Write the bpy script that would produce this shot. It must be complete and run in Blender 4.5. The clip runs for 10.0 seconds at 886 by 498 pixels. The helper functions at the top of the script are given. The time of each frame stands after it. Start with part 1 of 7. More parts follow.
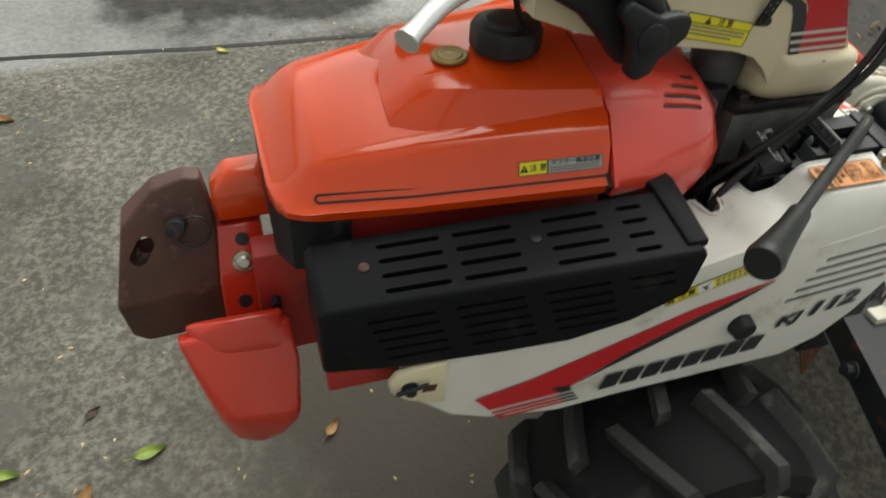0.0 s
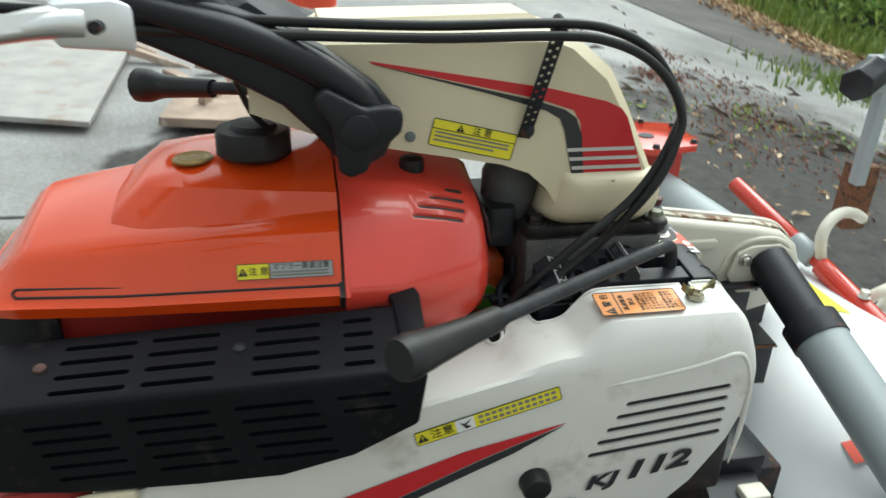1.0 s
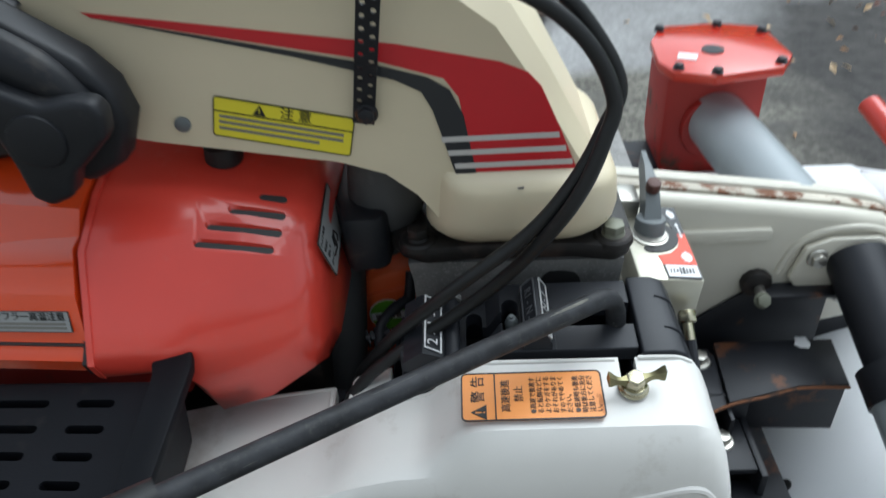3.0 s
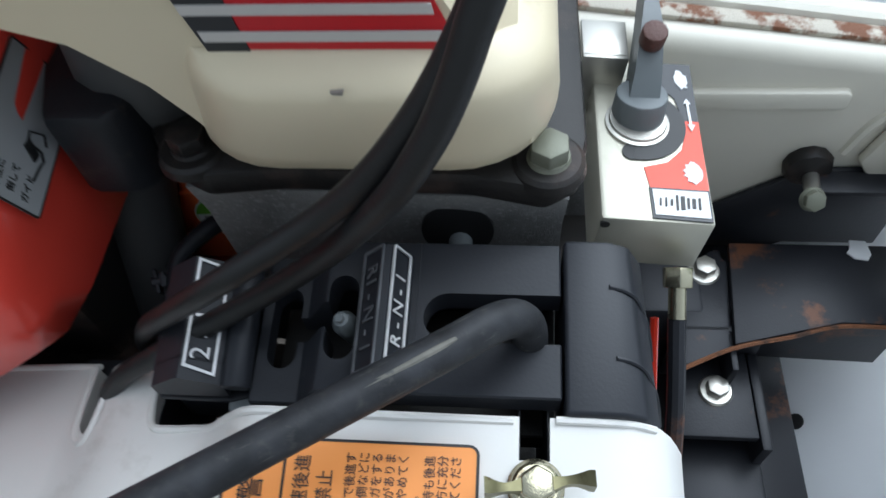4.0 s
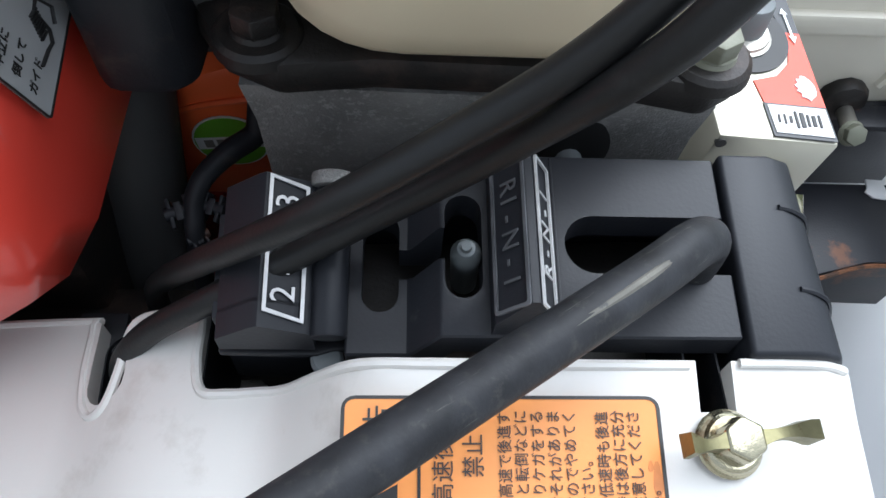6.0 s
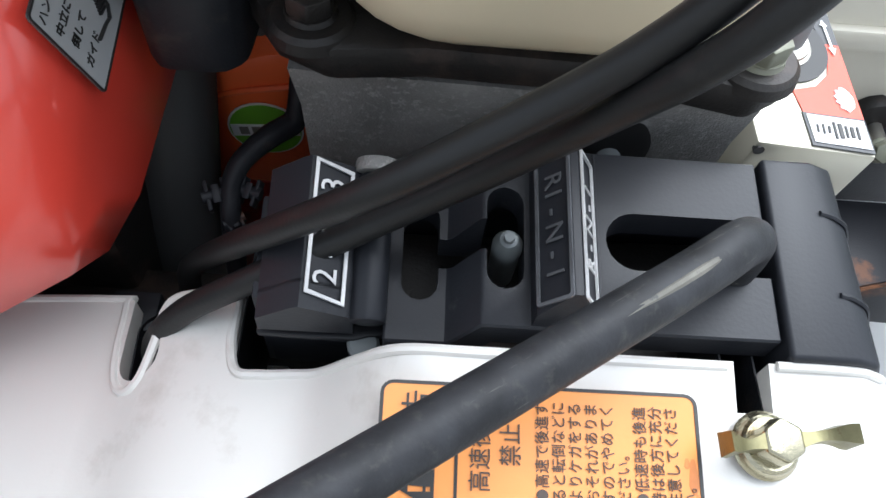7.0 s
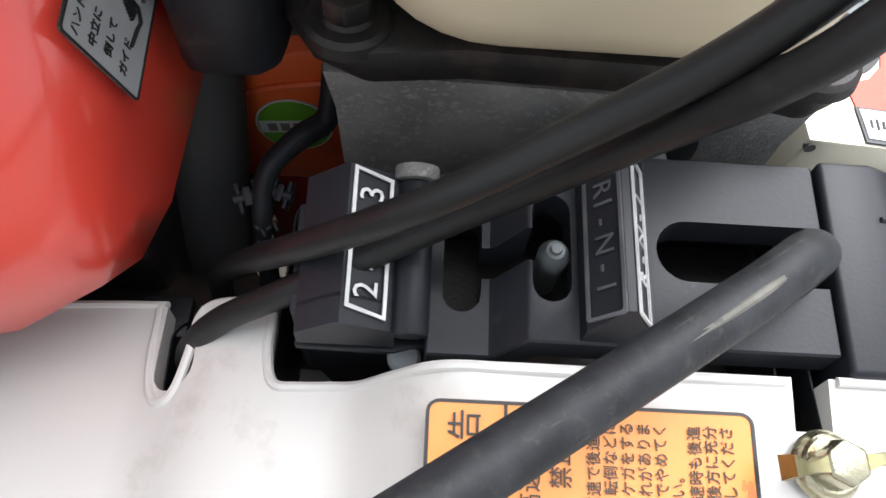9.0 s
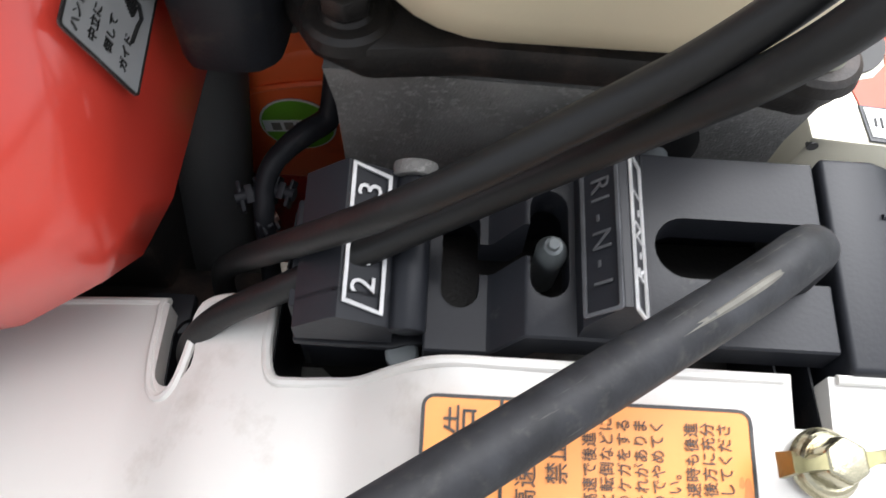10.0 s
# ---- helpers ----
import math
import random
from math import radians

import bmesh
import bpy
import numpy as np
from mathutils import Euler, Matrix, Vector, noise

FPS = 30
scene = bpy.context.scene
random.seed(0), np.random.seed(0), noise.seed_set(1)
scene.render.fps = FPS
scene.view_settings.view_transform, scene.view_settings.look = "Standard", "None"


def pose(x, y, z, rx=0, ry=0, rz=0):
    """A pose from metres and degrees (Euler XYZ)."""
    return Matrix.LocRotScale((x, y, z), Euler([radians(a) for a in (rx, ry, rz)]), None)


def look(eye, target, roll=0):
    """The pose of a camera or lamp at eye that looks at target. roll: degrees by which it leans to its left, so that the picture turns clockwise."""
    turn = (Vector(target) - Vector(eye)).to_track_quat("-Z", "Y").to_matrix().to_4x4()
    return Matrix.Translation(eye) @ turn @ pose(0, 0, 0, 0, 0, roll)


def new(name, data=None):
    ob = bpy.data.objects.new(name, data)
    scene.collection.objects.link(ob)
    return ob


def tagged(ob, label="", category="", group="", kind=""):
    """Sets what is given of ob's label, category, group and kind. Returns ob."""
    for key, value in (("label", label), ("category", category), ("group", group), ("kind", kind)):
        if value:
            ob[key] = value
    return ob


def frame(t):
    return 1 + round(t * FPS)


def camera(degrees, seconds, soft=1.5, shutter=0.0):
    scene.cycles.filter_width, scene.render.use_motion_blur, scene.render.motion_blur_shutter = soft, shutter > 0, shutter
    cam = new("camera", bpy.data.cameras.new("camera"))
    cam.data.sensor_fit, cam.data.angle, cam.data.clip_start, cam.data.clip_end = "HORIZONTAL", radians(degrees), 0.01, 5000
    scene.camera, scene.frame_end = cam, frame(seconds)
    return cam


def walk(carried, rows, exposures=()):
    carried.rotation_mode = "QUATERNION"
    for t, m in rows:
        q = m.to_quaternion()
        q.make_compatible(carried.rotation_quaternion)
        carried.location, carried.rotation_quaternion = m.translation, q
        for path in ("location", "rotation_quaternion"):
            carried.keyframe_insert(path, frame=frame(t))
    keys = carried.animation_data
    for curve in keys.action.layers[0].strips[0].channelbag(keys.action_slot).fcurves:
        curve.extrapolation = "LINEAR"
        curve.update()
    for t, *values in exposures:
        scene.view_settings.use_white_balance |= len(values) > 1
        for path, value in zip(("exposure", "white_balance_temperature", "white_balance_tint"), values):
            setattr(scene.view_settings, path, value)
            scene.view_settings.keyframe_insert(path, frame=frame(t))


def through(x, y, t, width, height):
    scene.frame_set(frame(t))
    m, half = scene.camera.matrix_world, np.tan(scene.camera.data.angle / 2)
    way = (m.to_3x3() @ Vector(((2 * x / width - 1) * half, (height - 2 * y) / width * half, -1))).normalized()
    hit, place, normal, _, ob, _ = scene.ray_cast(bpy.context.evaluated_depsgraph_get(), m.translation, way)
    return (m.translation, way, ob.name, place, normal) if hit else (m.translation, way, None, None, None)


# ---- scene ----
cam = camera(61.7, 10.0, shutter=0.35)
# The machine stands nose-down on the sloping yard: its own axes are x to its rear, y across, z up.
BASE = pose(0, 0, 0, -7, -9, 0)
PATH = [
    (0, (-0.4454, -0.4762, 0.7644), (-0.0724, 0.5901, -0.2223), 3.38),
    (0.2, (-0.4154, -0.4695, 0.7603), (-0.0415, 0.6249, -0.196), 4.65),
    (0.5, (-0.35, -0.4899, 0.7346), (0.0017, 0.6611, -0.1608), 2.66),
    (0.8, (-0.2364, -0.5184, 0.7094), (0.0813, 0.7327, -0.0569), 2.67),
    (1, (-0.1734, -0.5318, 0.6763), (0.1091, 0.7896, 0.0251), 1.91),
    (1.2, (-0.1352, -0.5291, 0.6289), (0.0987, 0.8298, 0.04), 1.97),
    (1.5, (-0.0894, -0.5215, 0.6199), (0.1146, 0.8446, 0.0351), 3.31),
    (1.8, (-0.0485, -0.515, 0.6411), (0.1261, 0.8721, 0.0972), -0.36),
    (2, (-0.0236, -0.494, 0.6737), (0.1235, 0.9071, 0.1588), 0.33),
    (2.2, (0.0206, -0.4741, 0.655), (0.043, 0.9721, 0.2576), -3.23),
    (3.3, (0.0854, -0.2414, 0.673), (-0.0234, 0.8095, -0.3919), -6.05),
    (3.5, (0.1102, -0.1977, 0.6531), (-0.04, 0.7861, -0.4692), -9.84),
    (4, (0.1323, -0.1124, 0.5882), (-0.0007, 0.7172, -0.6544), -6.38),
    (4.5, (0.1354, -0.0997, 0.5659), (0.0028, 0.6836, -0.7064), -5.07),
    (5, (0.0945, -0.1171, 0.5573), (0.0531, 0.6583, -0.7261), 0.48),
    (5.5, (0.0898, -0.1054, 0.5611), (0.1104, 0.664, -0.7263), 3.12),
    (5.7, (0.0691, -0.1011, 0.5512), (0.1395, 0.6659, -0.7359), 4.77),
    (6.8, (0.0625, -0.1007, 0.5426), (0.1572, 0.6821, -0.7334), 9.26),
    (7, (0.057, -0.1045, 0.5438), (0.139, 0.6783, -0.7332), 8.59),
    (7.5, (0.0632, -0.1047, 0.5439), (0.1284, 0.6785, -0.7337), 6.89),
    (8, (0.0613, -0.1021, 0.5456), (0.1193, 0.6825, -0.7315), 7.76),
    (8.5, (0.0575, -0.1003, 0.5379), (0.0984, 0.6705, -0.7483), 6.39),
    (9, (0.0503, -0.0946, 0.542), (0.1031, 0.6484, -0.76), 6.67),
    (9.5, (0.0411, -0.1018, 0.5351), (0.1042, 0.6416, -0.7663), 8.78),
    (10, (0.0535, -0.0964, 0.5412), (0.0841, 0.6542, -0.7572), 5.36),
]
walk(cam, [(t, BASE @ look(eye, target, roll)) for t, eye, target, roll in PATH], exposures=[(0.0, 0.70, 6850, 0), (0.5, 0.97, 6700, 0), (1.0, 1.06, 6200, -3), (2.2, 0.92, 6050, -2), (3.5, 0.74, 5600, 5), (4.5, 0.95, 5550, 5), (5.5, 1.15, 5650, 7), (7.0, 1.57, 5850, 8), (10.0, 1.68, 6250, 11)])

# ---- world and light ----
world = bpy.data.worlds.new("world")
scene.world = world
world.use_nodes = True
wn = world.node_tree
sky = wn.nodes.new("ShaderNodeTexSky")
sky.sky_type = "NISHITA"
sky.sun_disc = False
sky.sun_elevation, sky.sun_rotation = radians(52), radians(30)
sky.air_density, sky.dust_density = 1.0, 4.0
wash = wn.nodes.new("ShaderNodeHueSaturation")
wash.inputs["Saturation"].default_value = 0.15
wn.links.new(sky.outputs[0], wash.inputs["Color"])
wn.links.new(wash.outputs[0], wn.nodes["Background"].inputs[0])
wn.nodes["Background"].inputs[1].default_value = 0.138
sun = new("sun", bpy.data.lights.new("sun", "SUN"))
sun.data.energy, sun.data.angle, sun.data.color = 0.60, radians(40), (1.0, 0.98, 0.95)
sun.matrix_world = look((0.3, 1.7, 7.0), (0, 0, 0))


# ---- materials ----
def ramp(nodes, a, b, ca, cb):
    r = nodes.new("ShaderNodeValToRGB")
    r.color_ramp.elements[0].position, r.color_ramp.elements[1].position = a, b
    r.color_ramp.elements[0].color, r.color_ramp.elements[1].color = (*ca, 1), (*cb, 1)
    return r


def material(name, color, rough=0.5, metal=0.0, vary=0.12, grain=60.0, bump=0.05, dirt=None, dirt_at=0.62, dirt_scale=18.0, coat=0.0, fine=900.0, spec=0.5, soft=0.09):
    """A painted, moulded or cast surface: colour that varies at two scales, dirt or wear in patches, fine relief."""
    m = bpy.data.materials.new(name)
    m.use_nodes = True
    t, n = m.node_tree, m.node_tree.nodes
    b = n["Principled BSDF"]
    co = n.new("ShaderNodeTexCoord")
    big, small = n.new("ShaderNodeTexNoise"), n.new("ShaderNodeTexNoise")
    big.inputs["Scale"].default_value, big.inputs["Detail"].default_value = grain / 6, 5
    small.inputs["Scale"].default_value, small.inputs["Detail"].default_value = fine, 3
    for x in (big, small):
        t.links.new(co.outputs["Object"], x.inputs["Vector"])
    lo = tuple(c * (1 - vary) for c in color)
    hi = tuple(min(1, c * (1 + vary)) for c in color)
    r = ramp(n, 0.3, 0.7, lo, hi)
    t.links.new(big.outputs["Fac"], r.inputs["Fac"])
    out = r.outputs["Color"]
    if dirt:
        patch = n.new("ShaderNodeTexNoise")
        patch.inputs["Scale"].default_value, patch.inputs["Detail"].default_value, patch.inputs["Roughness"].default_value = dirt_scale, 8, 0.65
        t.links.new(co.outputs["Object"], patch.inputs["Vector"])
        where = ramp(n, dirt_at, dirt_at + soft, (0, 0, 0), (1, 1, 1))
        t.links.new(patch.outputs["Fac"], where.inputs["Fac"])
        mix = n.new("ShaderNodeMixRGB")
        mix.inputs["Color2"].default_value = (*dirt, 1)
        t.links.new(where.outputs["Color"], mix.inputs["Fac"])
        t.links.new(out, mix.inputs["Color1"])
        out = mix.outputs["Color"]
    t.links.new(out, b.inputs["Base Color"])
    rr = n.new("ShaderNodeMapRange")
    rr.inputs["To Min"].default_value, rr.inputs["To Max"].default_value = max(0.03, rough - 0.08), min(1, rough + 0.1)
    t.links.new(big.outputs["Fac"], rr.inputs["Value"])
    t.links.new(rr.outputs["Result"], b.inputs["Roughness"])
    b.inputs["Metallic"].default_value = metal
    b.inputs["Specular IOR Level"].default_value = spec
    b.inputs["Coat Weight"].default_value = coat
    b.inputs["Coat Roughness"].default_value = 0.12
    if bump:
        bp = n.new("ShaderNodeBump")
        bp.inputs["Strength"].default_value, bp.inputs["Distance"].default_value = bump, 0.002
        t.links.new(small.outputs["Fac"], bp.inputs["Height"])
        t.links.new(bp.outputs["Normal"], b.inputs["Normal"])
    return m


ORANGE = material("orange_paint", (0.66, 0.060, 0.008), 0.11, vary=0.06, bump=0.004, coat=0.0, spec=0.62, dirt=(0.6, 0.12, 0.05), dirt_at=0.68)
# orange lifted for the fan housing; its colour replaces light missing in the gap
FANORANGE = material("satin_orange_paint", (0.88, 0.150, 0.040), 0.40, vary=0.06, bump=0.02, dirt=(0.40, 0.05, 0.02), dirt_at=0.62, dirt_scale=30, soft=0.2)
RED = material("faded_red_paint", (0.64, 0.053, 0.034), 0.30, vary=0.08, bump=0.012, coat=0.55, dirt=(0.64, 0.078, 0.056), dirt_at=0.62, dirt_scale=40)
BUMPER_RED = material("red_bumper_paint", (0.52, 0.030, 0.013), 0.20, vary=0.08, bump=0.02, coat=0.3, dirt=(0.25, 0.03, 0.02), dirt_at=0.66)
# dull red for steel parts, and red darkened as in shade
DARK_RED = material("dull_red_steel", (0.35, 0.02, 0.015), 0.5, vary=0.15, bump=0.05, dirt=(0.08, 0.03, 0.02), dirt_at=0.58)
WHITE = material("white_plastic", (0.68, 0.665, 0.63), 0.38, vary=0.05, bump=0.02, dirt=(0.34, 0.295, 0.235), dirt_at=0.56, dirt_scale=13, soft=0.22)
CREAM = material("cream_paint", (0.66, 0.58, 0.41), 0.38, vary=0.04, bump=0.02, dirt=(0.45, 0.36, 0.22), dirt_at=0.70)
OFFWHITE = material("chipped_offwhite_paint", (0.62, 0.59, 0.50), 0.42, vary=0.06, bump=0.03, dirt=(0.10, 0.05, 0.03), dirt_at=0.69, dirt_scale=30)
DECK = material("pale_deck_paint", (0.74, 0.75, 0.76), 0.42, vary=0.04, bump=0.02, dirt=(0.4, 0.38, 0.34), dirt_at=0.70)
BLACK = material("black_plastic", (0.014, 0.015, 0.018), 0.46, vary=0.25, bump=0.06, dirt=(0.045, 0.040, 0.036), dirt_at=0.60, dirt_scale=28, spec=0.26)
GUARDBLACK = material("black_guard_paint", (0.0055, 0.006, 0.008), 0.50, vary=0.3, bump=0.08, dirt=(0.024, 0.022, 0.021), dirt_at=0.60, dirt_scale=22, spec=0.13)
PLATE = material("charcoal_plastic", (0.0165, 0.018, 0.0225), 0.44, vary=0.15, bump=0.04, dirt=(0.055, 0.055, 0.055), dirt_at=0.63, dirt_scale=45, spec=0.30)
RUBBER = material("black_rubber", (0.0145, 0.0150, 0.0155), 0.44, vary=0.25, bump=0.06, dirt=(0.024, 0.024, 0.024), dirt_at=0.60, dirt_scale=40, spec=0.30)
# dusty rubber, its colour lifted to replace light blocked inside the gap
HOSE = material("dusty_black_rubber", (0.060, 0.061, 0.061), 0.58, vary=0.2, bump=0.05, dirt=(0.090, 0.090, 0.086), dirt_at=0.56, dirt_scale=25, spec=0.35, soft=0.2)
TYRE = material("tyre_rubber", (0.008, 0.008, 0.009), 0.65, vary=0.3, bump=0.1, dirt=(0.03, 0.028, 0.025), dirt_at=0.58, dirt_scale=20, spec=0.18)
LUGRUBBER = material("worn_lug_rubber", (0.034, 0.033, 0.032), 0.6, vary=0.25, bump=0.1, dirt=(0.10, 0.095, 0.088), dirt_at=0.55, dirt_scale=20, spec=0.35)
CAST = material("dark_cast_iron", (0.23, 0.225, 0.215), 0.60, 0.2, vary=0.30, grain=300, bump=0.35, dirt=(0.32, 0.312, 0.295), dirt_at=0.53, dirt_scale=520, fine=1400)
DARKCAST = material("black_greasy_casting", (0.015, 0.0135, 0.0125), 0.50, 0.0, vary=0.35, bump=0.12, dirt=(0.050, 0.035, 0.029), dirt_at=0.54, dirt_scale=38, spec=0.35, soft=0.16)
ZINC = material("zinc_plated_steel", (0.50, 0.485, 0.44), 0.36, 0.9, vary=0.12, bump=0.05, dirt=(0.35, 0.30, 0.22), dirt_at=0.64, dirt_scale=60)
YZINC = material("yellow_zinc", (0.44, 0.41, 0.29), 0.22, 0.95, vary=0.25, bump=0.08, dirt=(0.16, 0.10, 0.05), dirt_at=0.60, dirt_scale=90)
OLIVE = material("dull_grey_zinc", (0.18, 0.185, 0.14), 0.52, 0.25, vary=0.15, bump=0.08, dirt=(0.20, 0.20, 0.16), dirt_at=0.58, dirt_scale=90)
LEVERSTEEL = material("worn_lever_paint", (0.022, 0.023, 0.026), 0.55, 0.0, spec=0.28, vary=0.45, grain=700, bump=0.06, dirt=(0.042, 0.0415, 0.040), dirt_at=0.55, dirt_scale=320, soft=0.15)
def streaked(m, along, bright, at):
    """Bare streaks drawn out along one direction, over what the material has."""
    t, n = m.node_tree, m.node_tree.nodes
    b = n["Principled BSDF"]
    below = b.inputs["Base Color"].links[0].from_socket
    co, turn, tex = n.new("ShaderNodeTexCoord"), n.new("ShaderNodeMapping"), n.new("ShaderNodeTexNoise")
    turn.vector_type = "TEXTURE"
    turn.inputs["Rotation"].default_value = Vector(along).to_track_quat("X", "Z").to_euler()
    turn.inputs["Scale"].default_value = (0.030, 0.0021, 0.0021)
    tex.inputs["Scale"].default_value, tex.inputs["Detail"].default_value, tex.inputs["Roughness"].default_value = 1.0, 6, 0.7
    t.links.new(co.outputs["Object"], turn.inputs["Vector"])
    t.links.new(turn.outputs[0], tex.inputs["Vector"])
    where = ramp(n, at, at + 0.08, (0, 0, 0), (1, 1, 1))
    t.links.new(tex.outputs["Fac"], where.inputs["Fac"])
    mix = n.new("ShaderNodeMixRGB")
    mix.inputs["Color2"].default_value = (*bright, 1)
    t.links.new(where.outputs["Color"], mix.inputs["Fac"])
    t.links.new(below, mix.inputs["Color1"])
    t.links.new(mix.outputs["Color"], b.inputs["Base Color"])


streaked(LEVERSTEEL, (-0.81, -0.58, 0.09), (0.10, 0.098, 0.090), 0.62)
DARKINK = material("faded_ink", (0.055, 0.035, 0.025), 0.5, vary=0.3, bump=0)
ALU = material("cast_aluminium", (0.70, 0.70, 0.70), 0.35, 0.85, vary=0.06, bump=0.05)
CHROME = material("worn_tube_paint", (0.75, 0.75, 0.74), 0.30, 0.3, vary=0.05, bump=0.02)
RUSTBROWN = material("brown_primer_iron", (0.085, 0.034, 0.025), 0.55, vary=0.35, bump=0.25, dirt=(0.17, 0.095, 0.075), dirt_at=0.56, dirt_scale=16)
GREYPAINT = material("grey_tube_paint", (0.30, 0.33, 0.345), 0.38, vary=0.06, bump=0.03, dirt=(0.16, 0.15, 0.14), dirt_at=0.68)
BLACKSTEEL = material("rusty_black_steel", (0.016, 0.017, 0.021), 0.46, 0.1, vary=0.25, bump=0.08, dirt=(0.11, 0.045, 0.022), dirt_at=0.60, dirt_scale=28, spec=0.32)
RUST = material("rust", (0.14, 0.055, 0.022), 0.8, vary=0.4, bump=0.4, dirt=(0.05, 0.025, 0.015), dirt_at=0.5, dirt_scale=80)
SEAMRUST = material("rusty_white_seam", (0.50, 0.46, 0.38), 0.7, vary=0.2, bump=0.3, dirt=(0.15, 0.055, 0.02), dirt_at=0.47, dirt_scale=55)
KNOBGREY = material("grey_plastic_knob", (0.13, 0.145, 0.15), 0.45, vary=0.06, bump=0.03)
BRASS = material("bronze_emblem", (0.22, 0.15, 0.05), 0.40, 0.6, vary=0.2, bump=0.1)
YELLOW = material("yellow_label", (0.78, 0.68, 0.03), 0.4, vary=0.03, bump=0)
ORANGELAB = material("orange_label", (0.80, 0.29, 0.06), 0.42, vary=0.05, bump=0.01, dirt=(0.45, 0.16, 0.05), dirt_at=0.70, dirt_scale=40)
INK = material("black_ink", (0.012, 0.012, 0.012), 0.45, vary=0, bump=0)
GREYINK = material("grey_ink", (0.20, 0.19, 0.17), 0.45, vary=0, bump=0)
WHITELAB = material("white_label", (0.75, 0.75, 0.75), 0.4, vary=0.03, bump=0)
SILVERLAB = material("silver_grey_label", (0.35, 0.36, 0.36), 0.42, 0.2, vary=0.05, bump=0)
REDFILM = material("red_decal", (0.52, 0.014, 0.022), 0.35, vary=0.04, bump=0)
SELRED = material("orange_red_decal", (0.72, 0.07, 0.03), 0.4, vary=0.03, bump=0)
BLACKFILM = material("black_decal", (0.02, 0.022, 0.026), 0.38, vary=0.05, bump=0)
GREYFILM = material("grey_decal", (0.55, 0.53, 0.50), 0.4, vary=0.04, bump=0)
GREEN = material("green_sticker", (0.17, 0.46, 0.035), 0.4, vary=0.1, bump=0)
BOARD = material("weathered_board", (0.34, 0.33, 0.31), 0.7, vary=0.15, bump=0.2, dirt=(0.30, 0.24, 0.20), dirt_at=0.56, dirt_scale=6)
WOOD = material("split_wood", (0.36, 0.27, 0.21), 0.75, vary=0.3, bump=0.3, dirt=(0.5, 0.42, 0.36), dirt_at=0.55, dirt_scale=12)
CONE_RED = material("cone_red", (0.70, 0.075, 0.03), 0.5, vary=0.08, bump=0.02)
CONE_WHITE = material("cone_white", (0.70, 0.69, 0.68), 0.5, vary=0.05, bump=0.02)


# ---- mesh helpers ----
def finish(bm, mat, angle=35, name="m"):
    me = bpy.data.meshes.new(name)
    bmesh.ops.recalc_face_normals(bm, faces=bm.faces)
    bm.to_mesh(me)
    bm.free()
    for p in me.polygons:
        p.use_smooth = True
    me.set_sharp_from_angle(angle=radians(angle))
    me.materials.append(mat)
    return me


def part(name, bm, mat, parent, label="", angle=35):
    ob = new(name, finish(bm, mat, angle, name))
    ob.parent = parent
    if label:
        tagged(ob, label)
    return ob


def joined(*bms):
    out = bmesh.new()
    for b in bms:
        me = bpy.data.meshes.new("tmp")
        b.to_mesh(me)
        out.from_mesh(me)
        bpy.data.meshes.remove(me)
        b.free()
    return out


def rounded(bm, width, segments=2, angle=30):
    edges = [e for e in bm.edges if len(e.link_faces) == 2 and e.calc_face_angle(0) > radians(angle)]
    bmesh.ops.bevel(bm, geom=edges, offset=width, segments=segments, affect="EDGES", profile=0.5, clamp_overlap=True)
    return bm


def box(x0, x1, y0, y1, z0, z1, bevel=0.0, segments=2):
    bm = bmesh.new()
    bmesh.ops.create_cube(bm, size=1, matrix=Matrix.Translation(((x0 + x1) / 2, (y0 + y1) / 2, (z0 + z1) / 2)) @ Matrix.Diagonal((abs(x1 - x0), abs(y1 - y0), abs(z1 - z0), 1)))
    return rounded(bm, bevel, segments) if bevel else bm


def moved(bm, m):
    bmesh.ops.transform(bm, matrix=m, verts=bm.verts)
    return bm


def rod(a, b, r, r2=None, segs=20, bevel=0.0):
    a, b = Vector(a), Vector(b)
    bm = bmesh.new()
    bmesh.ops.create_cone(bm, cap_ends=True, segments=segs, radius1=r, radius2=r if r2 is None else r2, depth=(b - a).length)
    if bevel:
        edges = [e for e in bm.edges if len(e.link_faces) == 2 and e.calc_face_angle(0) > radians(50)]
        bmesh.ops.bevel(bm, geom=edges, offset=bevel, segments=2, affect="EDGES")
    return moved(bm, Matrix.Translation((a + b) / 2) @ (b - a).to_track_quat("Z", "Y").to_matrix().to_4x4())


def spline(points, steps=8):
    p = [Vector(q) for q in points]
    p = [p[0] * 2 - p[1], *p, p[-1] * 2 - p[-2]]
    out = []
    for i in range(1, len(p) - 2):
        for k in range(steps):
            t = k / steps
            a, b, c, d = p[i - 1], p[i], p[i + 1], p[i + 2]
            out.append(0.5 * ((2 * b) + (c - a) * t + (2 * a - 5 * b + 4 * c - d) * t * t + (3 * b - a - 3 * c + d) * t ** 3))
    return out + [p[-2]]


